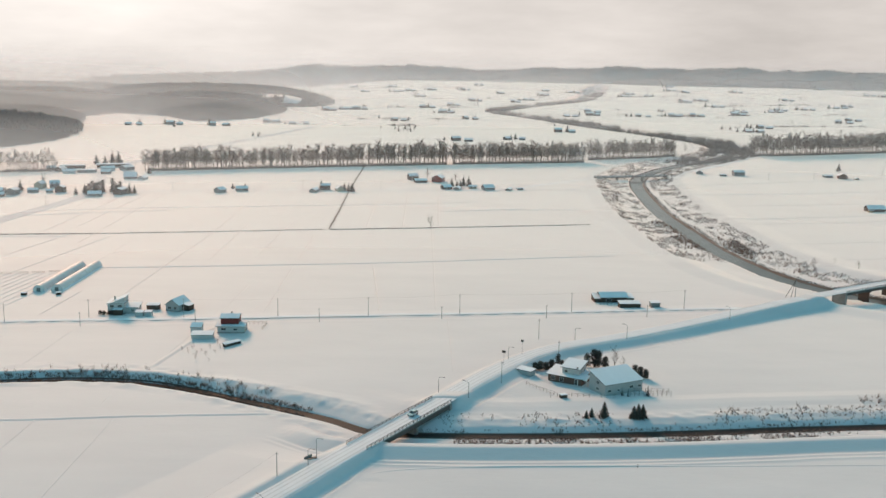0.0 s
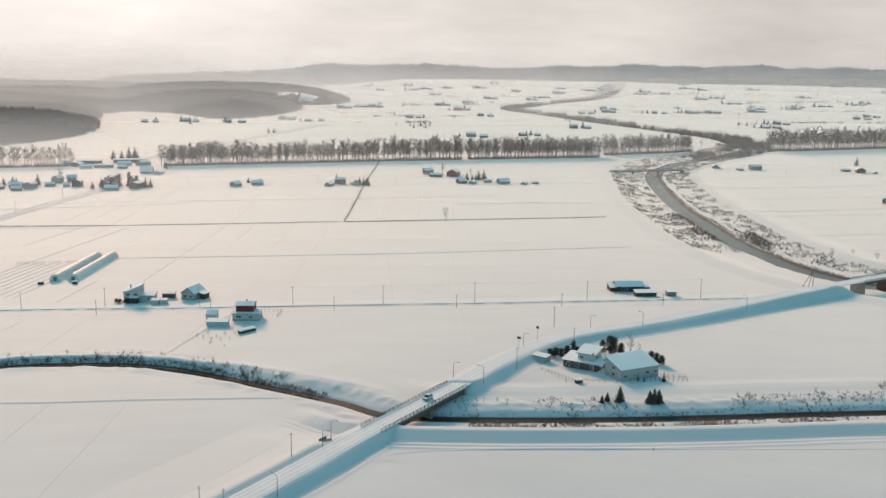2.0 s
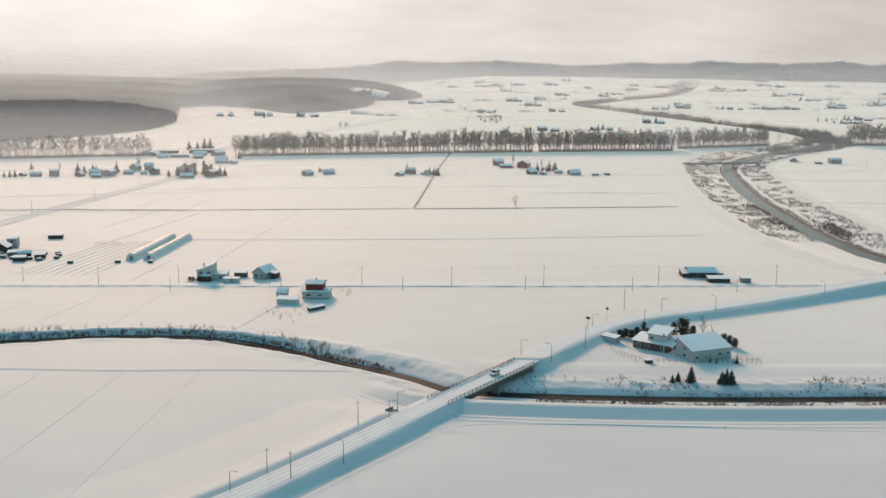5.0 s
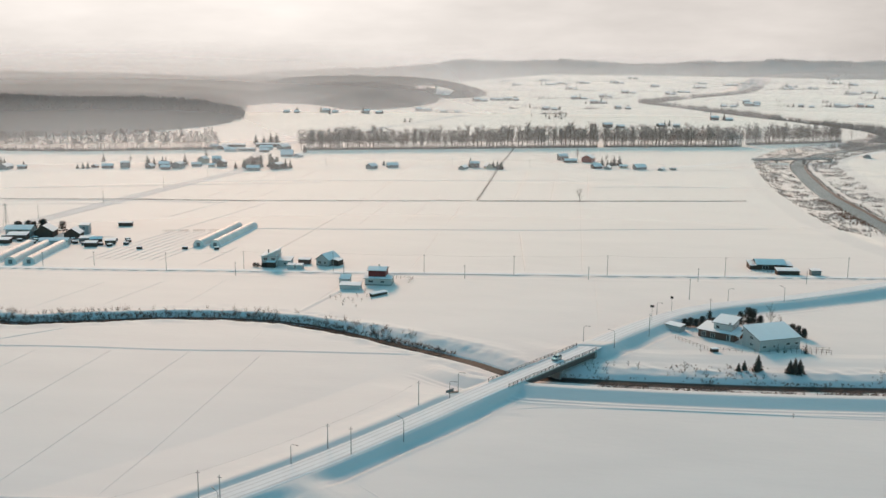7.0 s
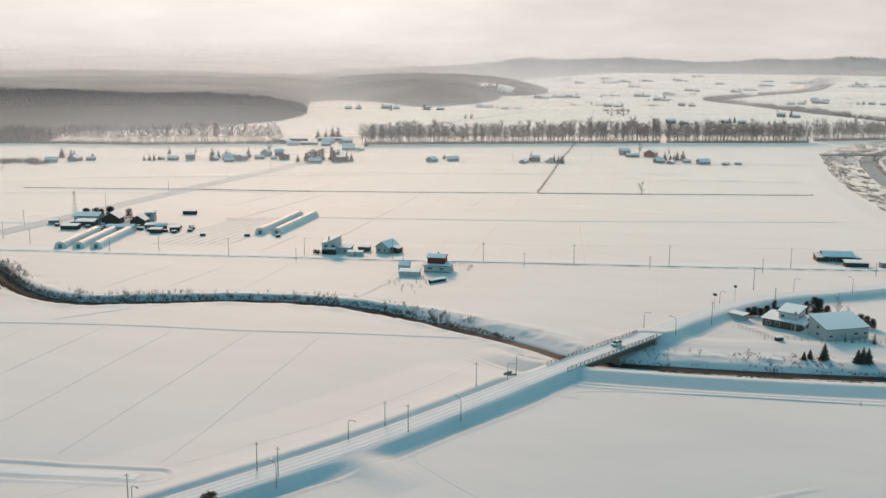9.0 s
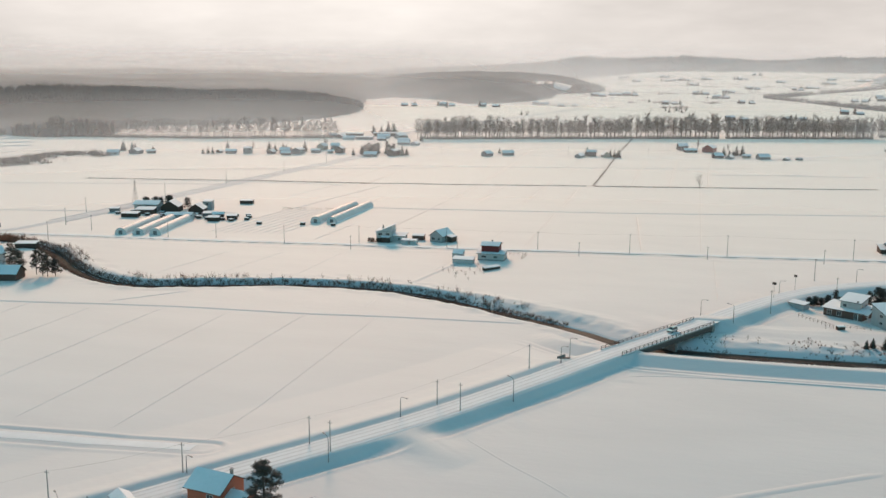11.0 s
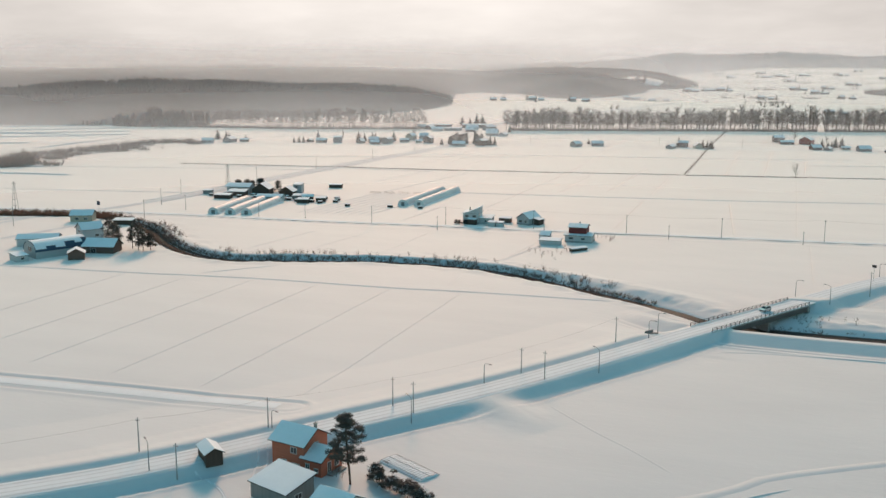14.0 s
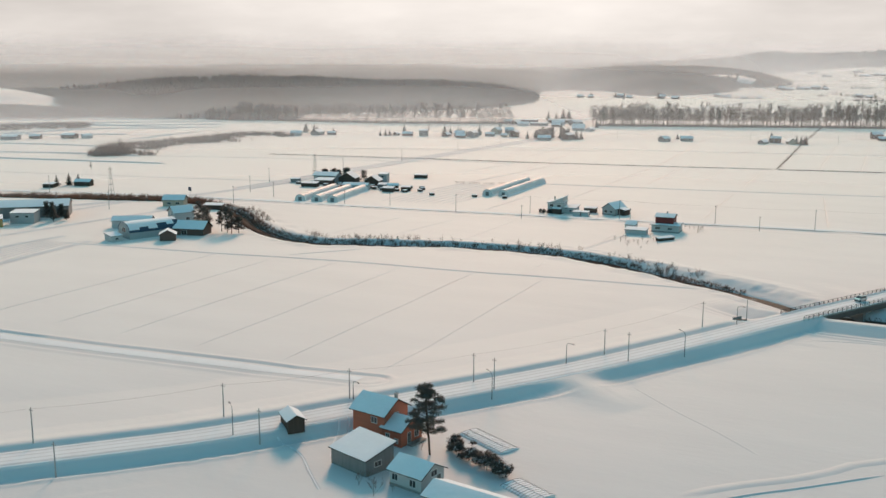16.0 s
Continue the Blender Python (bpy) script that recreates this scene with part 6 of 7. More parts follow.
for k in range(5):
    wire_fence("hoop_fence", (-236 + 8 * k, 512 + k * 2), (-230 + 8 * k, 513 + k * 2), 1.0, 1.3, "bare greenhouse hoops still standing in rows")

# ---- village farm with many sheds ----
building("farmhouse", "white farmhouse with a broad dark gable and snowy roof", "house", -305, 486, 12, 13, 9, 4.2, "white", rise=1.4, over=0.9, windows=[(0, -3.5, 2.2, 2.0, 1.2), (0, 1.0, 2.2, 2.0, 1.2), (0, 4.5, 0.5, 1.0, 1.9, "door")], chimney=(2, 0.5, 0.5))
building("barn", "dark gable barn among the village sheds", "barn", -291, 487, 104, 10, 9.5, 3.4, "brown", rise=3.0, over=0.4)
building("barn", "dark gable barn among the village sheds", "barn", -274.5, 486, 102, 8, 8, 2.8, "brown", rise=2.6, over=0.4)
building("long_shed", "long pale shed with a snowy roof", "shed", -272.4, 463.5, 14, 14, 6, 2.8, "white", roof="gable", rise=1.0, over=0.4)
building("pale_house", "pale blue-grey house behind the sheds", "house", -275.0, 499, 12, 5, 5, 4.8, "pale", roof="shed", rise=0.5, over=0.3, windows=[(0, 0, 3.0, 1.4, 1.0)])
building("low_shed", "low dark shed half sunk in snow", "shed", -302, 463.5, 10, 9, 4.5, 2.0, "brown", roof="shed", rise=0.5, over=0.3)
building("low_shed", "low dark shed half sunk in snow", "shed", -300.5, 476, 12, 10, 5, 2.4, "brick", roof="shed", rise=0.8, over=0.4)
building("low_shed", "small cluttered shed with snow on top", "shed", -262.0, 476.5, 14, 7, 4, 2.0, "grey", roof="shed", rise=0.5, over=0.3)
building("low_shed", "small cluttered shed with snow on top", "shed", -255.6, 474, 30, 6, 4, 2.2, "brown", rise=0.9, over=0.3)
building("low_shed", "small dark shed at the edge of the yard", "shed", -253.0, 464, 14, 6, 3.5, 2.0, "brown", roof="shed", rise=0.5, over=0.3)
building("low_shed", "small dark shed at the edge of the yard", "shed", -246.5, 472, 18, 5, 3.5, 2.0, "brown", roof="shed", rise=0.4, over=0.3)
building("field_shed", "lone low shed in the open field", "shed", -265.3, 527, 12, 7.5, 3.4, 1.9, "brown", roof="shed", rise=0.3, over=0.3)
building("low_shed", "small shed beside the village road", "shed", -320, 476, 20, 5, 3.5, 2.0, "grey", roof="shed", rise=0.4, over=0.3)
for i in range(14):
    a = r.random()
    bushy_pine(200 + i, -313 + 25 * a + r.uniform(-1, 1), 492.5 + 6 * a + r.uniform(-1, 1.5), r.uniform(6.2, 7.8), r.uniform(2.2, 2.9), "dark evergreen windbreak behind the farmhouse", "village evergreens", 14, 45, snow=False)


def woodstack(x, y, yaw, n=2.4):
    root = thing("woodpile", pose(x, y, height(x, y), 0, 0, yaw), "snow-topped heap of farm clutter", "woodpile", "yard heaps")
    part("logs", merge(*[tube((-n / 2, k % 4 * 0.42 - 0.6, 0.1 + 0.4 * (k // 4)), (n / 2, k % 4 * 0.42 - 0.55, 0.1 + 0.4 * (k // 4)), 0.21, 0.2, 6) for k in range(12)]), BARK_M, root)
    part("snow_cover", snow_slab((-0.9, 1.15), (0.9, 1.15), -n / 2, n / 2, 0.3, int(abs(x))), ROOF_SNOW, root)


for x, y, w in [(-288, 472, 20), (-283, 474, 70), (-268, 472, 10), (-259, 468, 40), (-250, 468, 0), (-244, 466, 60), (-296, 470, 15), (-249, 482, 30), (-240, 479, 10), (-204, 467, 0), (-292, 478, 5), (-279, 470, 40), (-271, 478, 80), (-265, 470, 10), (-257, 480, 25), (-247, 476, 65), (-238, 472, 5), (-310, 478, 30), (-314, 470, 0), (-243, 484, 50), (-286, 466, 12), (-188, 469, 20), (-226, 462, 5), (40.5, 327.5, 20)]:
    woodstack(x, y, w)

# dark drain pit dug into the foot of the road bank
pit = thing("drain_pit", pose(-38, 266, 0, 0, 0, 57), "dark muddy drain pit below the road bank", "drain")
rp = random.Random(9)
ring = [((1.9 + rp.uniform(-0.4, 0.4)) * math.cos(6.283 * k / 11), (1.2 + rp.uniform(-0.3, 0.3)) * math.sin(6.283 * k / 11)) for k in range(11)]
world_ring = [pit.matrix_world @ Vector((u, v, 0)) for u, v in ring]
top = [(u, v, height(p.x, p.y) + 0.12) for (u, v), p in zip(ring, world_ring)]
low = [(u * 1.1, v * 1.1, z - 0.4) for u, v, z in top]
part("mud", (top + low, [tuple(range(11))] + [(k, 11 + k, 11 + (k + 1) % 11, (k + 1) % 11) for k in range(11)]), MUD_M, pit)
part("headwall", box((-1.6, 1.0, height(-38, 266) - 0.3), (1.6, 1.25, height(-38, 266) + 0.55), 0.03), CONCRETE_M, pit)

# ---- farm by the canal bend ----
building("arched_barn", "big arched barn with blue roof sheets showing through snow", "barn", -276.5, 306, 66, 21, 11, 2.6, "pale", roof="arch", rise=3.6, snow=0.1, windows=[(2, 0, 2.4, 3.4, 1.8)])
building("white_shed", "white annex with a snowy roof beside the arched barn", "shed", -280.2, 290.0, 66, 4.5, 6.5, 2.2, "white", roof="shed", rise=0.5, over=0.3, windows=[(0, 0, 0.8, 1.2, 0.8)])
building("long_shed", "long pale shed behind the arched barn", "shed", -296, 318, 30, 16, 7, 3.2, "white", rise=1.4, over=0.4)
building("dark_cabin", "dark red-brown cabin with a snowy gable roof", "cabin", -262.2, 300.6, -52, 5.2, 6.0, 2.6, "brick", rise=1.6, over=0.4)
building("brick_barn", "brown barn with a snow-laden curved roof", "barn", -262.6, 316, 14, 12.5, 8, 2.9, "brick", rise=2.4, over=0.6, windows=[(0, -2.0, 0.2, 2.2, 1.8, "door")])
building("gable_house", "white village house with two snowy gables", "house", -287, 338, 60, 9, 8, 4.6, "white", rise=2.4, over=0.5, windows=[(2, 0, 2.9, 1.6, 1.1), (0, 1.5, 1.2, 1.6, 1.1)])
building("lodge", "small tan house with a dark gable end", "house", -321, 374, 25, 10, 7, 3.2, "cream", rise=1.9, over=0.5, windows=[(0, -2, 1.0, 1.6, 1.0), (0, 2, 1.0, 1.6, 1.0)])
building("low_shed", "dark low shed on the canal bridge approach", "shed", -296, 372, 18, 9, 4, 2.0, "brown", roof="shed", rise=0.5, over=0.3)
building("workshop", "large grey workshop with a long snowy roof", "workshop", -356, 321, 40, 30, 14, 5.0, "grey", rise=2.2, over=0.4)
building("ochre_shed", "ochre-walled shed in front of the workshop", "shed", -350, 290, 50, 12, 8, 3.6, "yellow", roof="shed", rise=0.6, over=0.3)
building("pale_house", "pale blue-grey box house with a flat snowy roof", "house", -345, 305.5, 30, 10, 8, 4.6, "pale", roof="shed", rise=0.4, over=0.3, windows=[(0, -2, 2.6, 1.4, 1.0), (0, 2, 2.6, 1.4, 1.0)])
YARD = "dark shaggy pine at the farm by the canal"
for i, (x, y, t, s) in enumerate([(-270.6, 330, 11, 3.8), (-266, 326.5, 10, 4.0), (-262, 324.5, 9, 3.6), (-255.5, 325.5, 10, 3.0), (-251.5, 324, 10.5, 3.8), (-248.5, 323, 9, 3.6), (-246.5, 325, 7.0, 3.2), (-345.5, 318, 7.5, 2.4), (-339, 315, 8.0, 2.2), (-336, 312.5, 6.5, 2.2), (-341, 322, 6.0, 2.0), (-334, 318, 4.5, 1.8)]):
    rr = random.Random(300 + i)
    root = thing("pine_tree", pose(x, y, height(x, y) - 0.1), YARD, "tree", "yard pines")
    part("trunk", tube((0, 0, 0), (0.2, 0, t * 0.93), 0.17, 0.05, 6), BARK_M, root)
    arrays_part("crown", pine_clumps(rr, [(rr.gauss(0, 0.36) * s * (1.15 - k / 20), rr.gauss(0, 0.36) * s * (1.15 - k / 20), t * (0.22 + 0.75 * k / 19)) for k in range(20)], s * 0.50, 60, 0.7), NEEDLE_M, root)

# ploughed tracks and furrows on the near left, terraces under the hill
for pts in ([(-276, 190), (-283, 238), (-288, 286)], [(-300, 215), (-308, 260), (-305, 290)], [(-345, 215), (-328, 277), (-322, 320), (-315, 363), (-318, 392)], [(-356, 240), (-356, 302), (-350, 382)]):
    ribbon("farm_track", smooth(pts), [-1.6, 0, 1.6], [0.05, 0.07, 0.05], RUT_M, None, 3.0, "ploughed farm track through the snow", "track")
for k in range(7):
    bund([(-284 - 3.2 * k, 236 - 4 * k), (-290 - 2.6 * k, 262), (-292 - 2.4 * k, 284)], 0.4, 0.22, label="shallow furrow in the snow beside the yard")
for (ax, ay), (bx, by) in (((-941, 808), (-747, 968)), ((-908, 780), (-720, 932)), ((-871, 748), (-689, 892)), ((-836, 718), (-660, 855)), ((-804, 690), (-634, 820)), ((-766, 660), (-640, 760))):
    bund([(ax, ay), (bx, by)], 1.6, 0.9, label="snow-covered terrace edge below the hill")
far_thicket = smooth([(-860, 690), (-800, 700), (-770, 740), (-740, 735)])
brush("hedge_brush", "bare thicket around far farm buildings", far_thicket, -10, 10, 500, 4.5, TWIG_M, 63, 0.6, 0.14, twigs=7)
roadside = smooth([(-420, 363), (-365, 379), (-330, 388)])
brush("roadside_brush", "dry roadside brush beyond the farm", roadside, -4, 4, 700, 1.8, TWIG_M, 64, 0.7, 0.05, twigs=6)


def far_pylon(x, y, tall):
    root = thing("pylon", pose(x, y, height(x, y)), "slim lattice pylon beside the village road", "pylon", "pylons")
    for sx, sy in ((-1, -1), (1, -1), (1, 1), (-1, 1)):
        part("leg", tube((sx * 1.1, sy * 1.1, -0.2), (sx * 0.15, sy * 0.15, tall), 0.09, 0.06, 4), STEEL_M, root)
    for k in range(1, 5):
        z = tall * k / 5
        w = 1.1 - 0.95 * k / 5
        part("brace", swept([(-w, -w, z), (w, -w, z), (w, w, z), (-w, w, z), (-w, -w, z)], 0.05, 4), STEEL_M, root)
    part("crossarm", box((-1.6, -0.08, tall - 1.2), (1.6, 0.08, tall - 1.0)), STEEL_M, root)


far_pylon(-372, 385, 15)
far_pylon(-330, 512, 13)
for x, y, t in [(-300, 392, 9), (-318, 430, 9), (-340, 350, 9), (-334, 470, 8.5), (-327, 540, 8.5), (-322, 610, 8.5), (-316, 690, 8.5), (-310, 760, 8.5), (-296, 420, 8), (-250, 414, 7), (-228, 420, 7), (-345, 285, 9), (-362, 262, 9), (-352, 330, 9), (-410, 380, 9), (-455, 372, 9), (-130, 888, 8), (-60, 892, 8), (20, 905, 8), (-240, 862, 8), (455, 1040, 12), (330, 1020, 8), (380, 1030, 8)]:
    utility_pole(x, y, t)

# ---- houses along the far village road ----
def far_house(x, y, yaw, L, W, H, wall, rise=1.6, roof="gable", label="distant farmhouse with a snow-covered roof", storeys=1, name="farmhouse"):
    wins = []
    for k in range(storeys):
        wins += [(0, -L * 0.25, 1.0 + 2.6 * k, 1.5, 1.1), (0, L * 0.22, 1.0 + 2.6 * k, 1.5, 1.1)]
    return building(name, label, "house", x, y, yaw, L, W, H, wall, roof=roof, rise=rise, over=0.45, snow=0.12, windows=wins)


ROWS_FAR = [
    (-511, 762, 25, 11, 8, 3.0, "white", 1.8), (-499, 779, 22, 13, 9, 3.4, "pale", 1.6), (-488, 786, 20, 8, 6, 2.4, "brown", 1.0),
    (-433, 809, 18, 6, 5, 2.0, "brown", 1.0), (-421, 808, 18, 10, 7, 2.6, "white", 1.4), (-407, 813, 16, 8, 8, 5.4, "pale", 1.0), (-385, 815, 16, 8, 6, 2.6, "brown", 1.4),
    (-376, 824, 16, 10, 8, 3.6, "white", 2.0), (-362, 822, 14, 11, 8, 4.8, "pale", 1.2), (-352, 838, 14, 9, 7, 2.6, "grey", 1.2), (-368, 809, 12, 9, 6, 2.4, "white", 1.6),
    (-357, 866, 14, 10, 8, 4.6, "white", 1.8), (-347, 873, 20, 9, 8, 4.2, "grey", 2.4), (-330, 842, 18, 8, 8, 5.2, "brown", 1.2), (-338, 838, 18, 6, 5, 2.2, "white", 1.0),
    (-293, 820, 10, 12, 8, 2.6, "grey", 2.0), (-277, 836, 10, 14, 8, 5.2, "white", 1.0), (-303, 946, 12, 13, 10, 2.8, "pale", 4.0), (-290, 942, 10, 10, 7, 2.4, "white", 1.2),
    (-197, 856, 60, 9, 8, 3.0, "grey", 2.0), (-181, 869, 20, 11, 8, 2.8, "grey", 1.8), (-117.5, 872, 10, 15, 6, 2.2, "pale", 1.2), (-109, 886, 8, 9, 7, 4.6, "white", 1.4), (-96, 880, 40, 9, 7, 2.8, "white", 2.0),
    (-34, 974, 20, 10, 9, 4.6, "brown", 2.2), (-26, 954, 14, 13, 8, 2.4, "white", 1.4), (-9, 962, 6, 17, 11, 5.0, "scarlet", 2.0),
    (-1, 904, 30, 9, 8, 2.6, "brown", 2.0), (9, 902, 6, 12, 6, 2.0, "pale", 1.0), (23, 912, 6, 8, 6, 2.4, "white", 1.0), (37, 903, 24, 11, 9, 2.8, "grey", 2.4), (56, 903, 6, 14, 5, 1.6, "pale", 0.8), (66.5, 906, 6, 6, 4, 1.4, "brown", 0.7),
    (271, 1070, 6, 15, 8, 2.2, "pale", 1.6), (292, 1052, 6, 7, 5, 1.6, "brown", 0.8), (310, 1059, 4, 13, 9, 4.6, "grey", 1.6), (416, 1047, 4, 14, 10, 3.8, "brick", 1.8), (404, 1056, 4, 10, 6, 2.0, "grey", 0.8), (428, 1040, 10, 9, 4, 1.2, "pale", 0.6),
    (348, 804, 4, 16, 9, 2.6, "brown", 2.6), (342, 798, 4, 4, 2.5, 1.6, "yellow", 0.2),
]
for i, (x, y, yaw, L, W, H, wall, rise) in enumerate(ROWS_FAR):
    wall = {"pale": "grey", "white": ("pale", "brick", "cream")[i % 3]}.get(wall, wall)
    if i % 5 in (1, 3):        # gable end towards the fields
        far_house(x, y, yaw + 72, L * 0.9, W * 0.9, H * 0.85, wall, rise * 1.35, storeys=2 if H > 4 else 1)
    else:
        far_house(x, y, yaw, L * 0.9, W * 0.85, H * 0.9, wall, rise, storeys=2 if H > 4 else 1)
# works and sheds before the windbreak gap
for x, y, yaw, L, W, H, wall in [(-388, 1026, 14, 24, 9, 3.6, "brown"), (-352, 1046, 16, 34, 8, 3.4, "brown"), (-362, 994, 12, 18, 8, 2.6, "grey"), (-347, 1012, 30, 13, 8, 3.0, "white"), (-330, 1020, 60, 12, 9, 3.4, "grey"),
                                (-376, 984, 18, 12, 7, 2.4, "white"), (-392, 1004, 80, 10, 8, 2.6, "brown"), (-340, 986, 10, 9, 6, 2.2, "brown"), (-404, 1010, 24, 9, 7, 2.8, "grey")]:
    building("farm_works", "low dark farm building with a snowy roof", "shed", x, y, yaw, L, W, H, wall, rise=0.9 if L > 15 else 1.8, over=0.4)
FAR_FIR = "dark conifer beside a distant farm"
fir = conifer(400, -113, 886, 9.6, 2.9, FAR_FIR, "far conifers", 15, 10, 0.08, fat=1.15)
scatter_copies(fir, [(-92, 882, 1.15), (-88, 880, 1.2), (-84, 876, 1.05), (-86, 884, 1.0), (-192, 884, 0.85), (-180, 880, 0.8), (-443, 797, 0.85), (-439, 799, 0.9), (-435, 800, 0.8), (-450, 857, 0.9), (-395, 832, 1.35), (-391, 836, 1.1), (-384, 838, 1.35), (-380, 836, 1.0), (-366, 846, 1.4), (-389, 820, 0.8), (-372, 830, 0.9),
                     (-308, 838, 1.2), (-301, 842, 1.25), (-295, 846, 1.2), (-288, 848, 1.1), (-282, 844, 0.9), (-270, 838, 1.3), (-267, 842, 1.2), (-312, 828, 0.9), (-372, 1078, 1.6), (-366, 1084, 1.8), (-380, 1074, 1.4), (-358, 1080, 1.7), (-298, 990, 1.3), (-525, 800, 1.25), (-520, 806, 1.3), (-530, 806, 1.15), (-515, 803, 1.0), (-495, 800, 0.8),
                     (4, 928, 1.1), (9, 930, 0.9), (15, 933, 1.2), (20, 932, 1.25), (12, 922, 0.8), (441, 1122, 1.5), (-428, 402, 0.9), (-425, 408, 0.95), (-422, 412, 0.8)], 8, 0.66, 0.9)
for i, (x, y) in enumerate([(-301.6, 823.8), (-303.0, 834.6), (-302.8, 842.2), (-301.3, 846.1), (-298.5, 846.5), (-280.3, 833.8), (-279.6, 837.6), (-281.3, 848.7), (-293.6, 866.6), (-303.4, 869.4)]):
    bushy_pine(430 + i, x, y, 8.5 + i % 3, 2.8, "dark evergreen crowding a village house", "village evergreens", 16, 45, snow=False, pointed=0.7)
round_tree = bare_tree(401, -10, 1290, 13, 5.0, "round-crowned bare tree alone in the fields", "field trees", 14, 8, 1.8, 0.15)
scatter_copies(round_tree, [(-20, 980, 0.7), (8, 965, 0.6), (-356, 872, 0.8), (-420, 850, 0.5), (60, 1200, 1.1), (96, 1225, 1.0), (105, 1222, 1.1), (112, 1230, 1.0), (40, 1215, 0.9), (-545, 577, 0.5), (-552, 583, 0.5), (-560, 590, 0.5), (-470, 470, 0.35), (-300, 1010, 1.0)], 9)
building("low_shed", "small dark field shed beyond the canal", "shed", -427, 396, 20, 6, 4, 2.0, "brown", roof="shed", rise=0.4, over=0.3)
building("low_shed", "dark farm shed beyond the canal", "shed", -416, 410, 20, 9, 5, 2.4, "brown", rise=1.2, over=0.3)
hedge = smooth([(-522, 540), (-558, 588), (-572, 625), (-570, 660), (-545, 702), (-540, 760), (-520, 775)])
brush("hedge_brush", "bare thicket following the foot of the slope", hedge, -34, 16, 5200, 4.0, TWIG_M, 61, 0.6, 0.08, twigs=7, clump=16.0)
brush("hedge_brush", "dark shrubs at the near end of the thicket", hedge, -12, 12, 260, 7.0, TWIG_M, 65, 0.6, 0.13, 0, 60, 8)

for x, y, yaw, L, W, H, wall in [(-702, 612, 20, 14, 9, 2.8, "grey"), (-690, 628, 30, 9, 7, 2.6, "brown"), (-668, 645, 15, 12, 8, 3.0, "brown"), (-655, 652, 60, 8, 6, 2.4, "white")]:
    building("farm_shed", "low dark farm shed below the terraced slope", "shed", x, y, yaw, L, W, H, wall, rise=1.4, over=0.4)
copse = smooth([(-800, 690), (-760, 705), (-720, 712)])
brush("hedge_brush", "grey copse beside the terraced fields", copse, -14, 14, 700, 6.0, TWIG_M, 66, 0.6, 0.14, twigs=7, clump=14.0)
for pts in (((-640, 520), (-560, 545), (-500, 552)), ((-760, 560), (-640, 590), (-585, 596)), ((-850, 640), (-740, 660), (-640, 690)), ((-720, 470), (-560, 500), (-450, 520)), ((-620, 660), (-600, 720), (-600, 800))):
    bund(list(pts), 1.6, 0.8, label="snowy terrace edge beyond the canal farm")

# ---- farmsteads scattered over the plain beyond the windbreak ----
r = random.Random(77)
FARMS = [(-552, 1725), (-487, 1756), (-409, 1741), (-337, 1859), (-283, 1819), (-285, 2345), (-253, 2412), (-220, 2422), (-104, 1971), (-66, 2564), (4, 2724), (-14, 2314), (37, 2067), (74, 3037), (193, 3001), (433, 2282), (512, 2303), (564, 2317), (264, 2238), (324, 2303), (593, 3412), (735, 3118), (760, 2876), (189, 1718), (1087, 3255), (732, 2553), (876, 2687), (982, 2773), (1158, 2945), (830, 2135), (1480, 3567), (536, 1789), (12, 1483), (90, 1520), (1090, 4329), (672, 3424), (513, 3825), (175, 3502), (-143, 3602), (-302, 3557), (1672, 4598), (1512, 3501), (353, 3718), (112, 4079), (829, 3798), (339, 2440), (689, 2415), (836, 2601), (1110, 2877), (889, 2233), (802, 3201), (864, 3699), (631, 3554), (241, 3138), (320, 3422), (594, 1907), (-96, 3242), (-185, 3534), (-391, 4028), (-223, 3847), (-68, 3672), (55, 3707), (439, 3620), (1058, 3728), (1468, 3995), (892, 4120)]
fir2 = conifer(402, -466, 1700, 9.0, 3.2, "dark conifer at a farmstead far off", "plain conifers", 12, 9, 0.06, fat=1.2)
spots = []
for i, (x, y) in enumerate(FARMS):
    k = 1.0 + (y > 2300) * 0.25
    far_house(x, y, r.uniform(-20, 40), r.uniform(9, 14) * k, r.uniform(7, 9) * k, r.choice((2.8, 4.8, 5.0)) * k, r.choice(("brick", "grey", "brown", "brown")), 2.2 * k, label="farmhouse far out on the snowy plain")
    building("barn", "barn beside a farmhouse far out on the plain", "barn", x + r.uniform(14, 24), y + r.uniform(-8, 8), r.uniform(-20, 40), r.uniform(9, 16) * k, 8 * k, 2.8 * k, r.choice(("brown", "grey", "brick")), rise=2.0 * k, over=0.5)
    for j in range(r.choice((1, 2, 3, 5))):
        spots.append((x + r.uniform(-22, 26), y + r.uniform(3, 14), r.uniform(0.7, 1.3) * k))
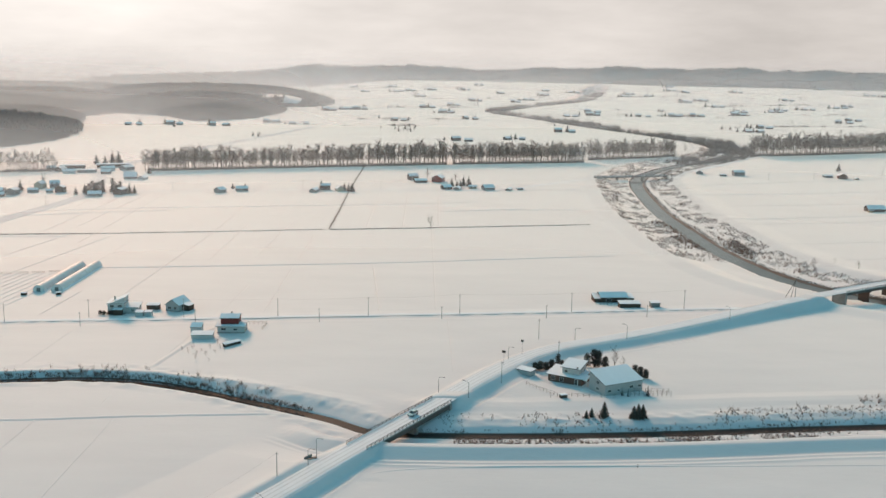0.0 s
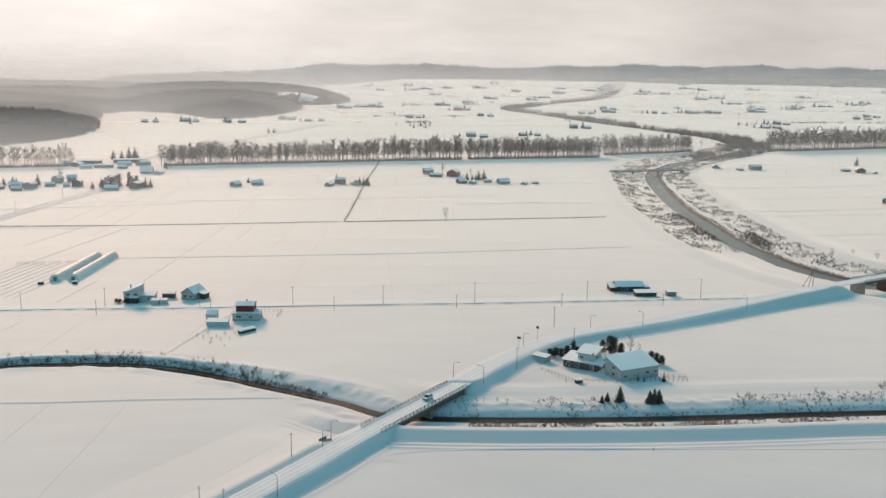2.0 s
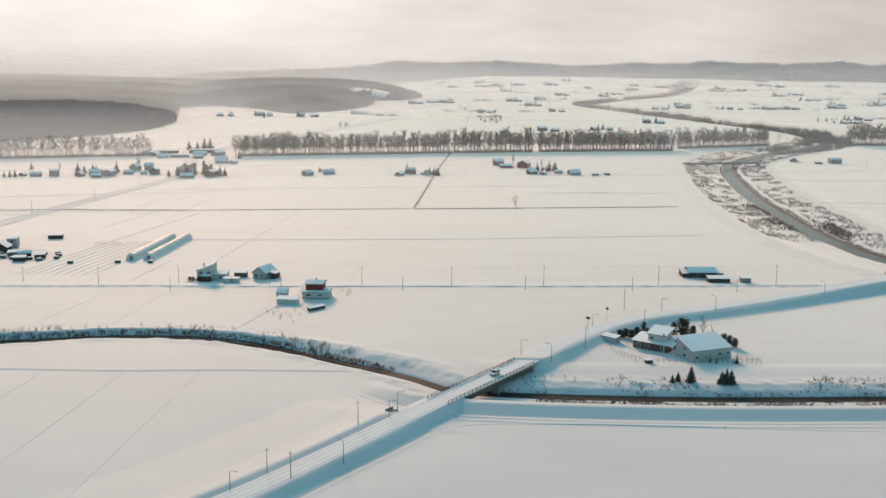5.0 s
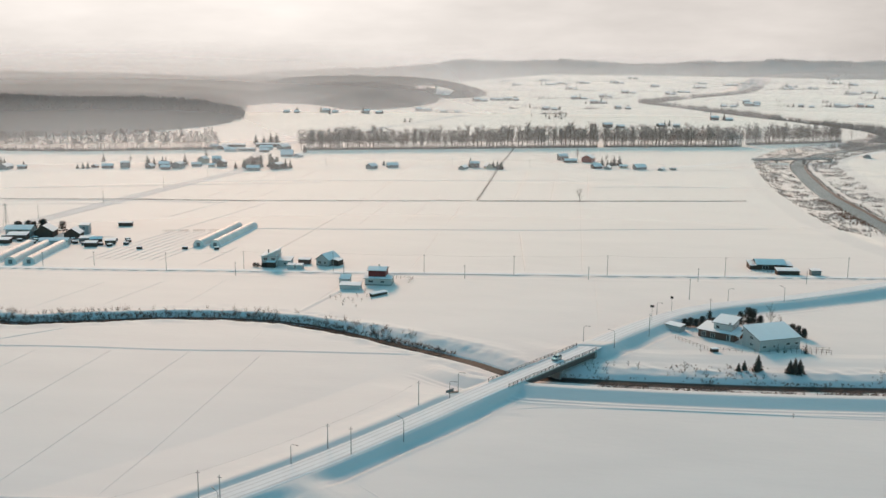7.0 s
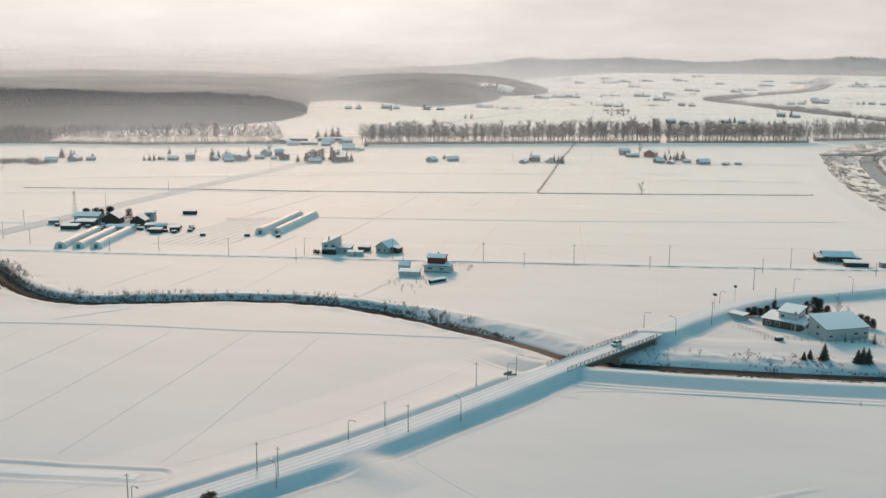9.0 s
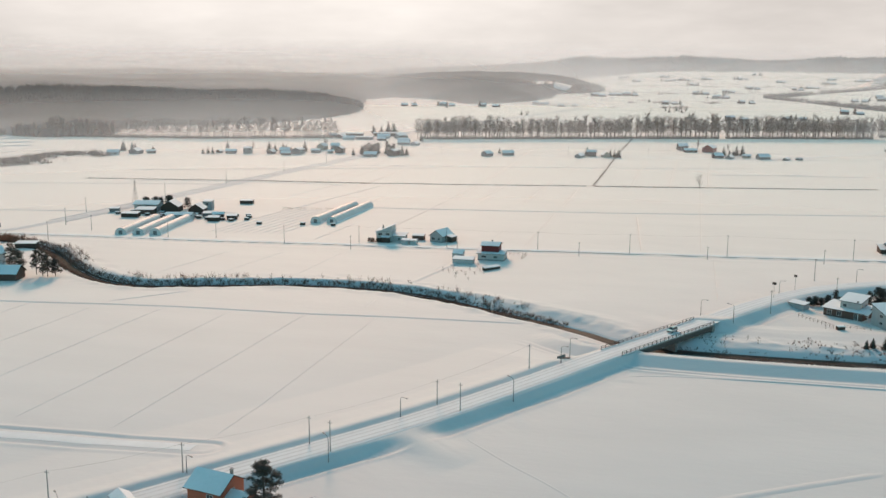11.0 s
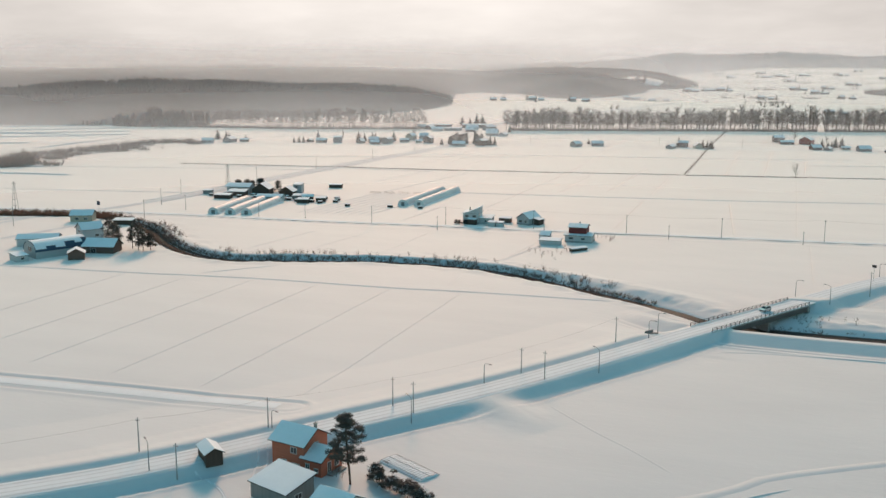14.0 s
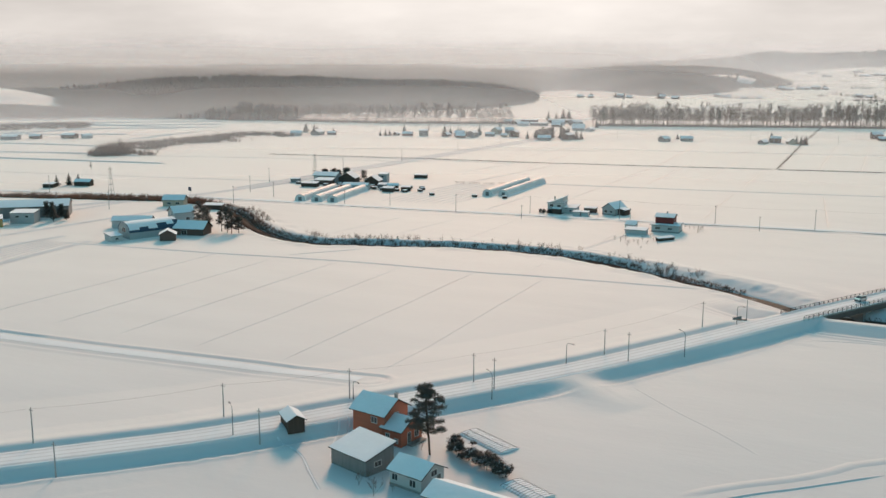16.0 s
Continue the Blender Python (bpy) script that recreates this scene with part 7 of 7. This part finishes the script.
scatter_copies(fir2, spots, 10)

# plot boundaries and hedges over the far plain
for k in range(15):
    y = 1330 + 95 * k + 6 * k * k
    bund([(-330 + 12 * k, y), (-60, y + 60), (90 + 4 * k, y + 95)], 1.5, 0.35, label="distant snow-covered field bank")
    bund([(470 + 5 * k, y + 150), (800 + 10 * k, y + 240), (1250 + 20 * k, y + 380)], 1.5, 0.35, label="distant snow-covered field bank")
for k, (x0, y0, x1, y1) in enumerate([(-180, 2010, 60, 2080), (-150, 2560, 80, 2640), (480, 2320, 760, 2420), (620, 1960, 840, 2010), (700, 2900, 1100, 3050), (-60, 3150, 160, 3230), (480, 3350, 900, 3500), (-190, 1790, -60, 1830), (860, 2480, 1150, 2570)]):
    brush("hedge_brush", "low bare hedge between far fields", np.array([(x0, y0), (x1, y1)], float), -4, 4, 260, 5.0, TWIG_M, 80 + k, 0.7, 0.2, twigs=6, clump=26.0)

# small clumps and rows of trees between the farmsteads
spots, more = [], []
for k in range(64):
    y = r.uniform(1420, 3900)
    x = y * r.uniform(-0.20, 0.42)
    if abs(float(offset_from(RIVER, np.array([x]), np.array([y]))[0][0])) < 60:
        continue
    for j in range(r.choice((1, 2, 3, 5))):
        (spots if r.random() < 0.6 else more).append((x + j * r.uniform(5, 9), y + r.uniform(-4, 4), r.uniform(0.6, 1.2)))
groups = []
for x, y, k in spots:
    rr = random.Random(int(x * 7 + y))
    v, f = bare_crown(rr, 8 * k, 3.6 * k, 11, 6, 3.2, 0.06)
    groups.append((v + np.array([x, y, height(x, y) - 0.1]), f))
tagged(arrays_part("plain_trees", stack(groups), TWIG_M), "small clumps of bare trees between far farmsteads", "trees", kind="stuff")
groups = []
for x, y, k in more:
    v, f = needle_fans(random.Random(int(x * 5 + y)), 9.0 * k, 3.2 * k, 9, 8, fat=1.2)
    groups.append((v + np.array([x, y, height(x, y) - 0.1]), f))
tagged(arrays_part("plain_conifers", stack(groups), NEEDLE_M), "scattered dark conifers between far farmsteads", "trees", kind="stuff")
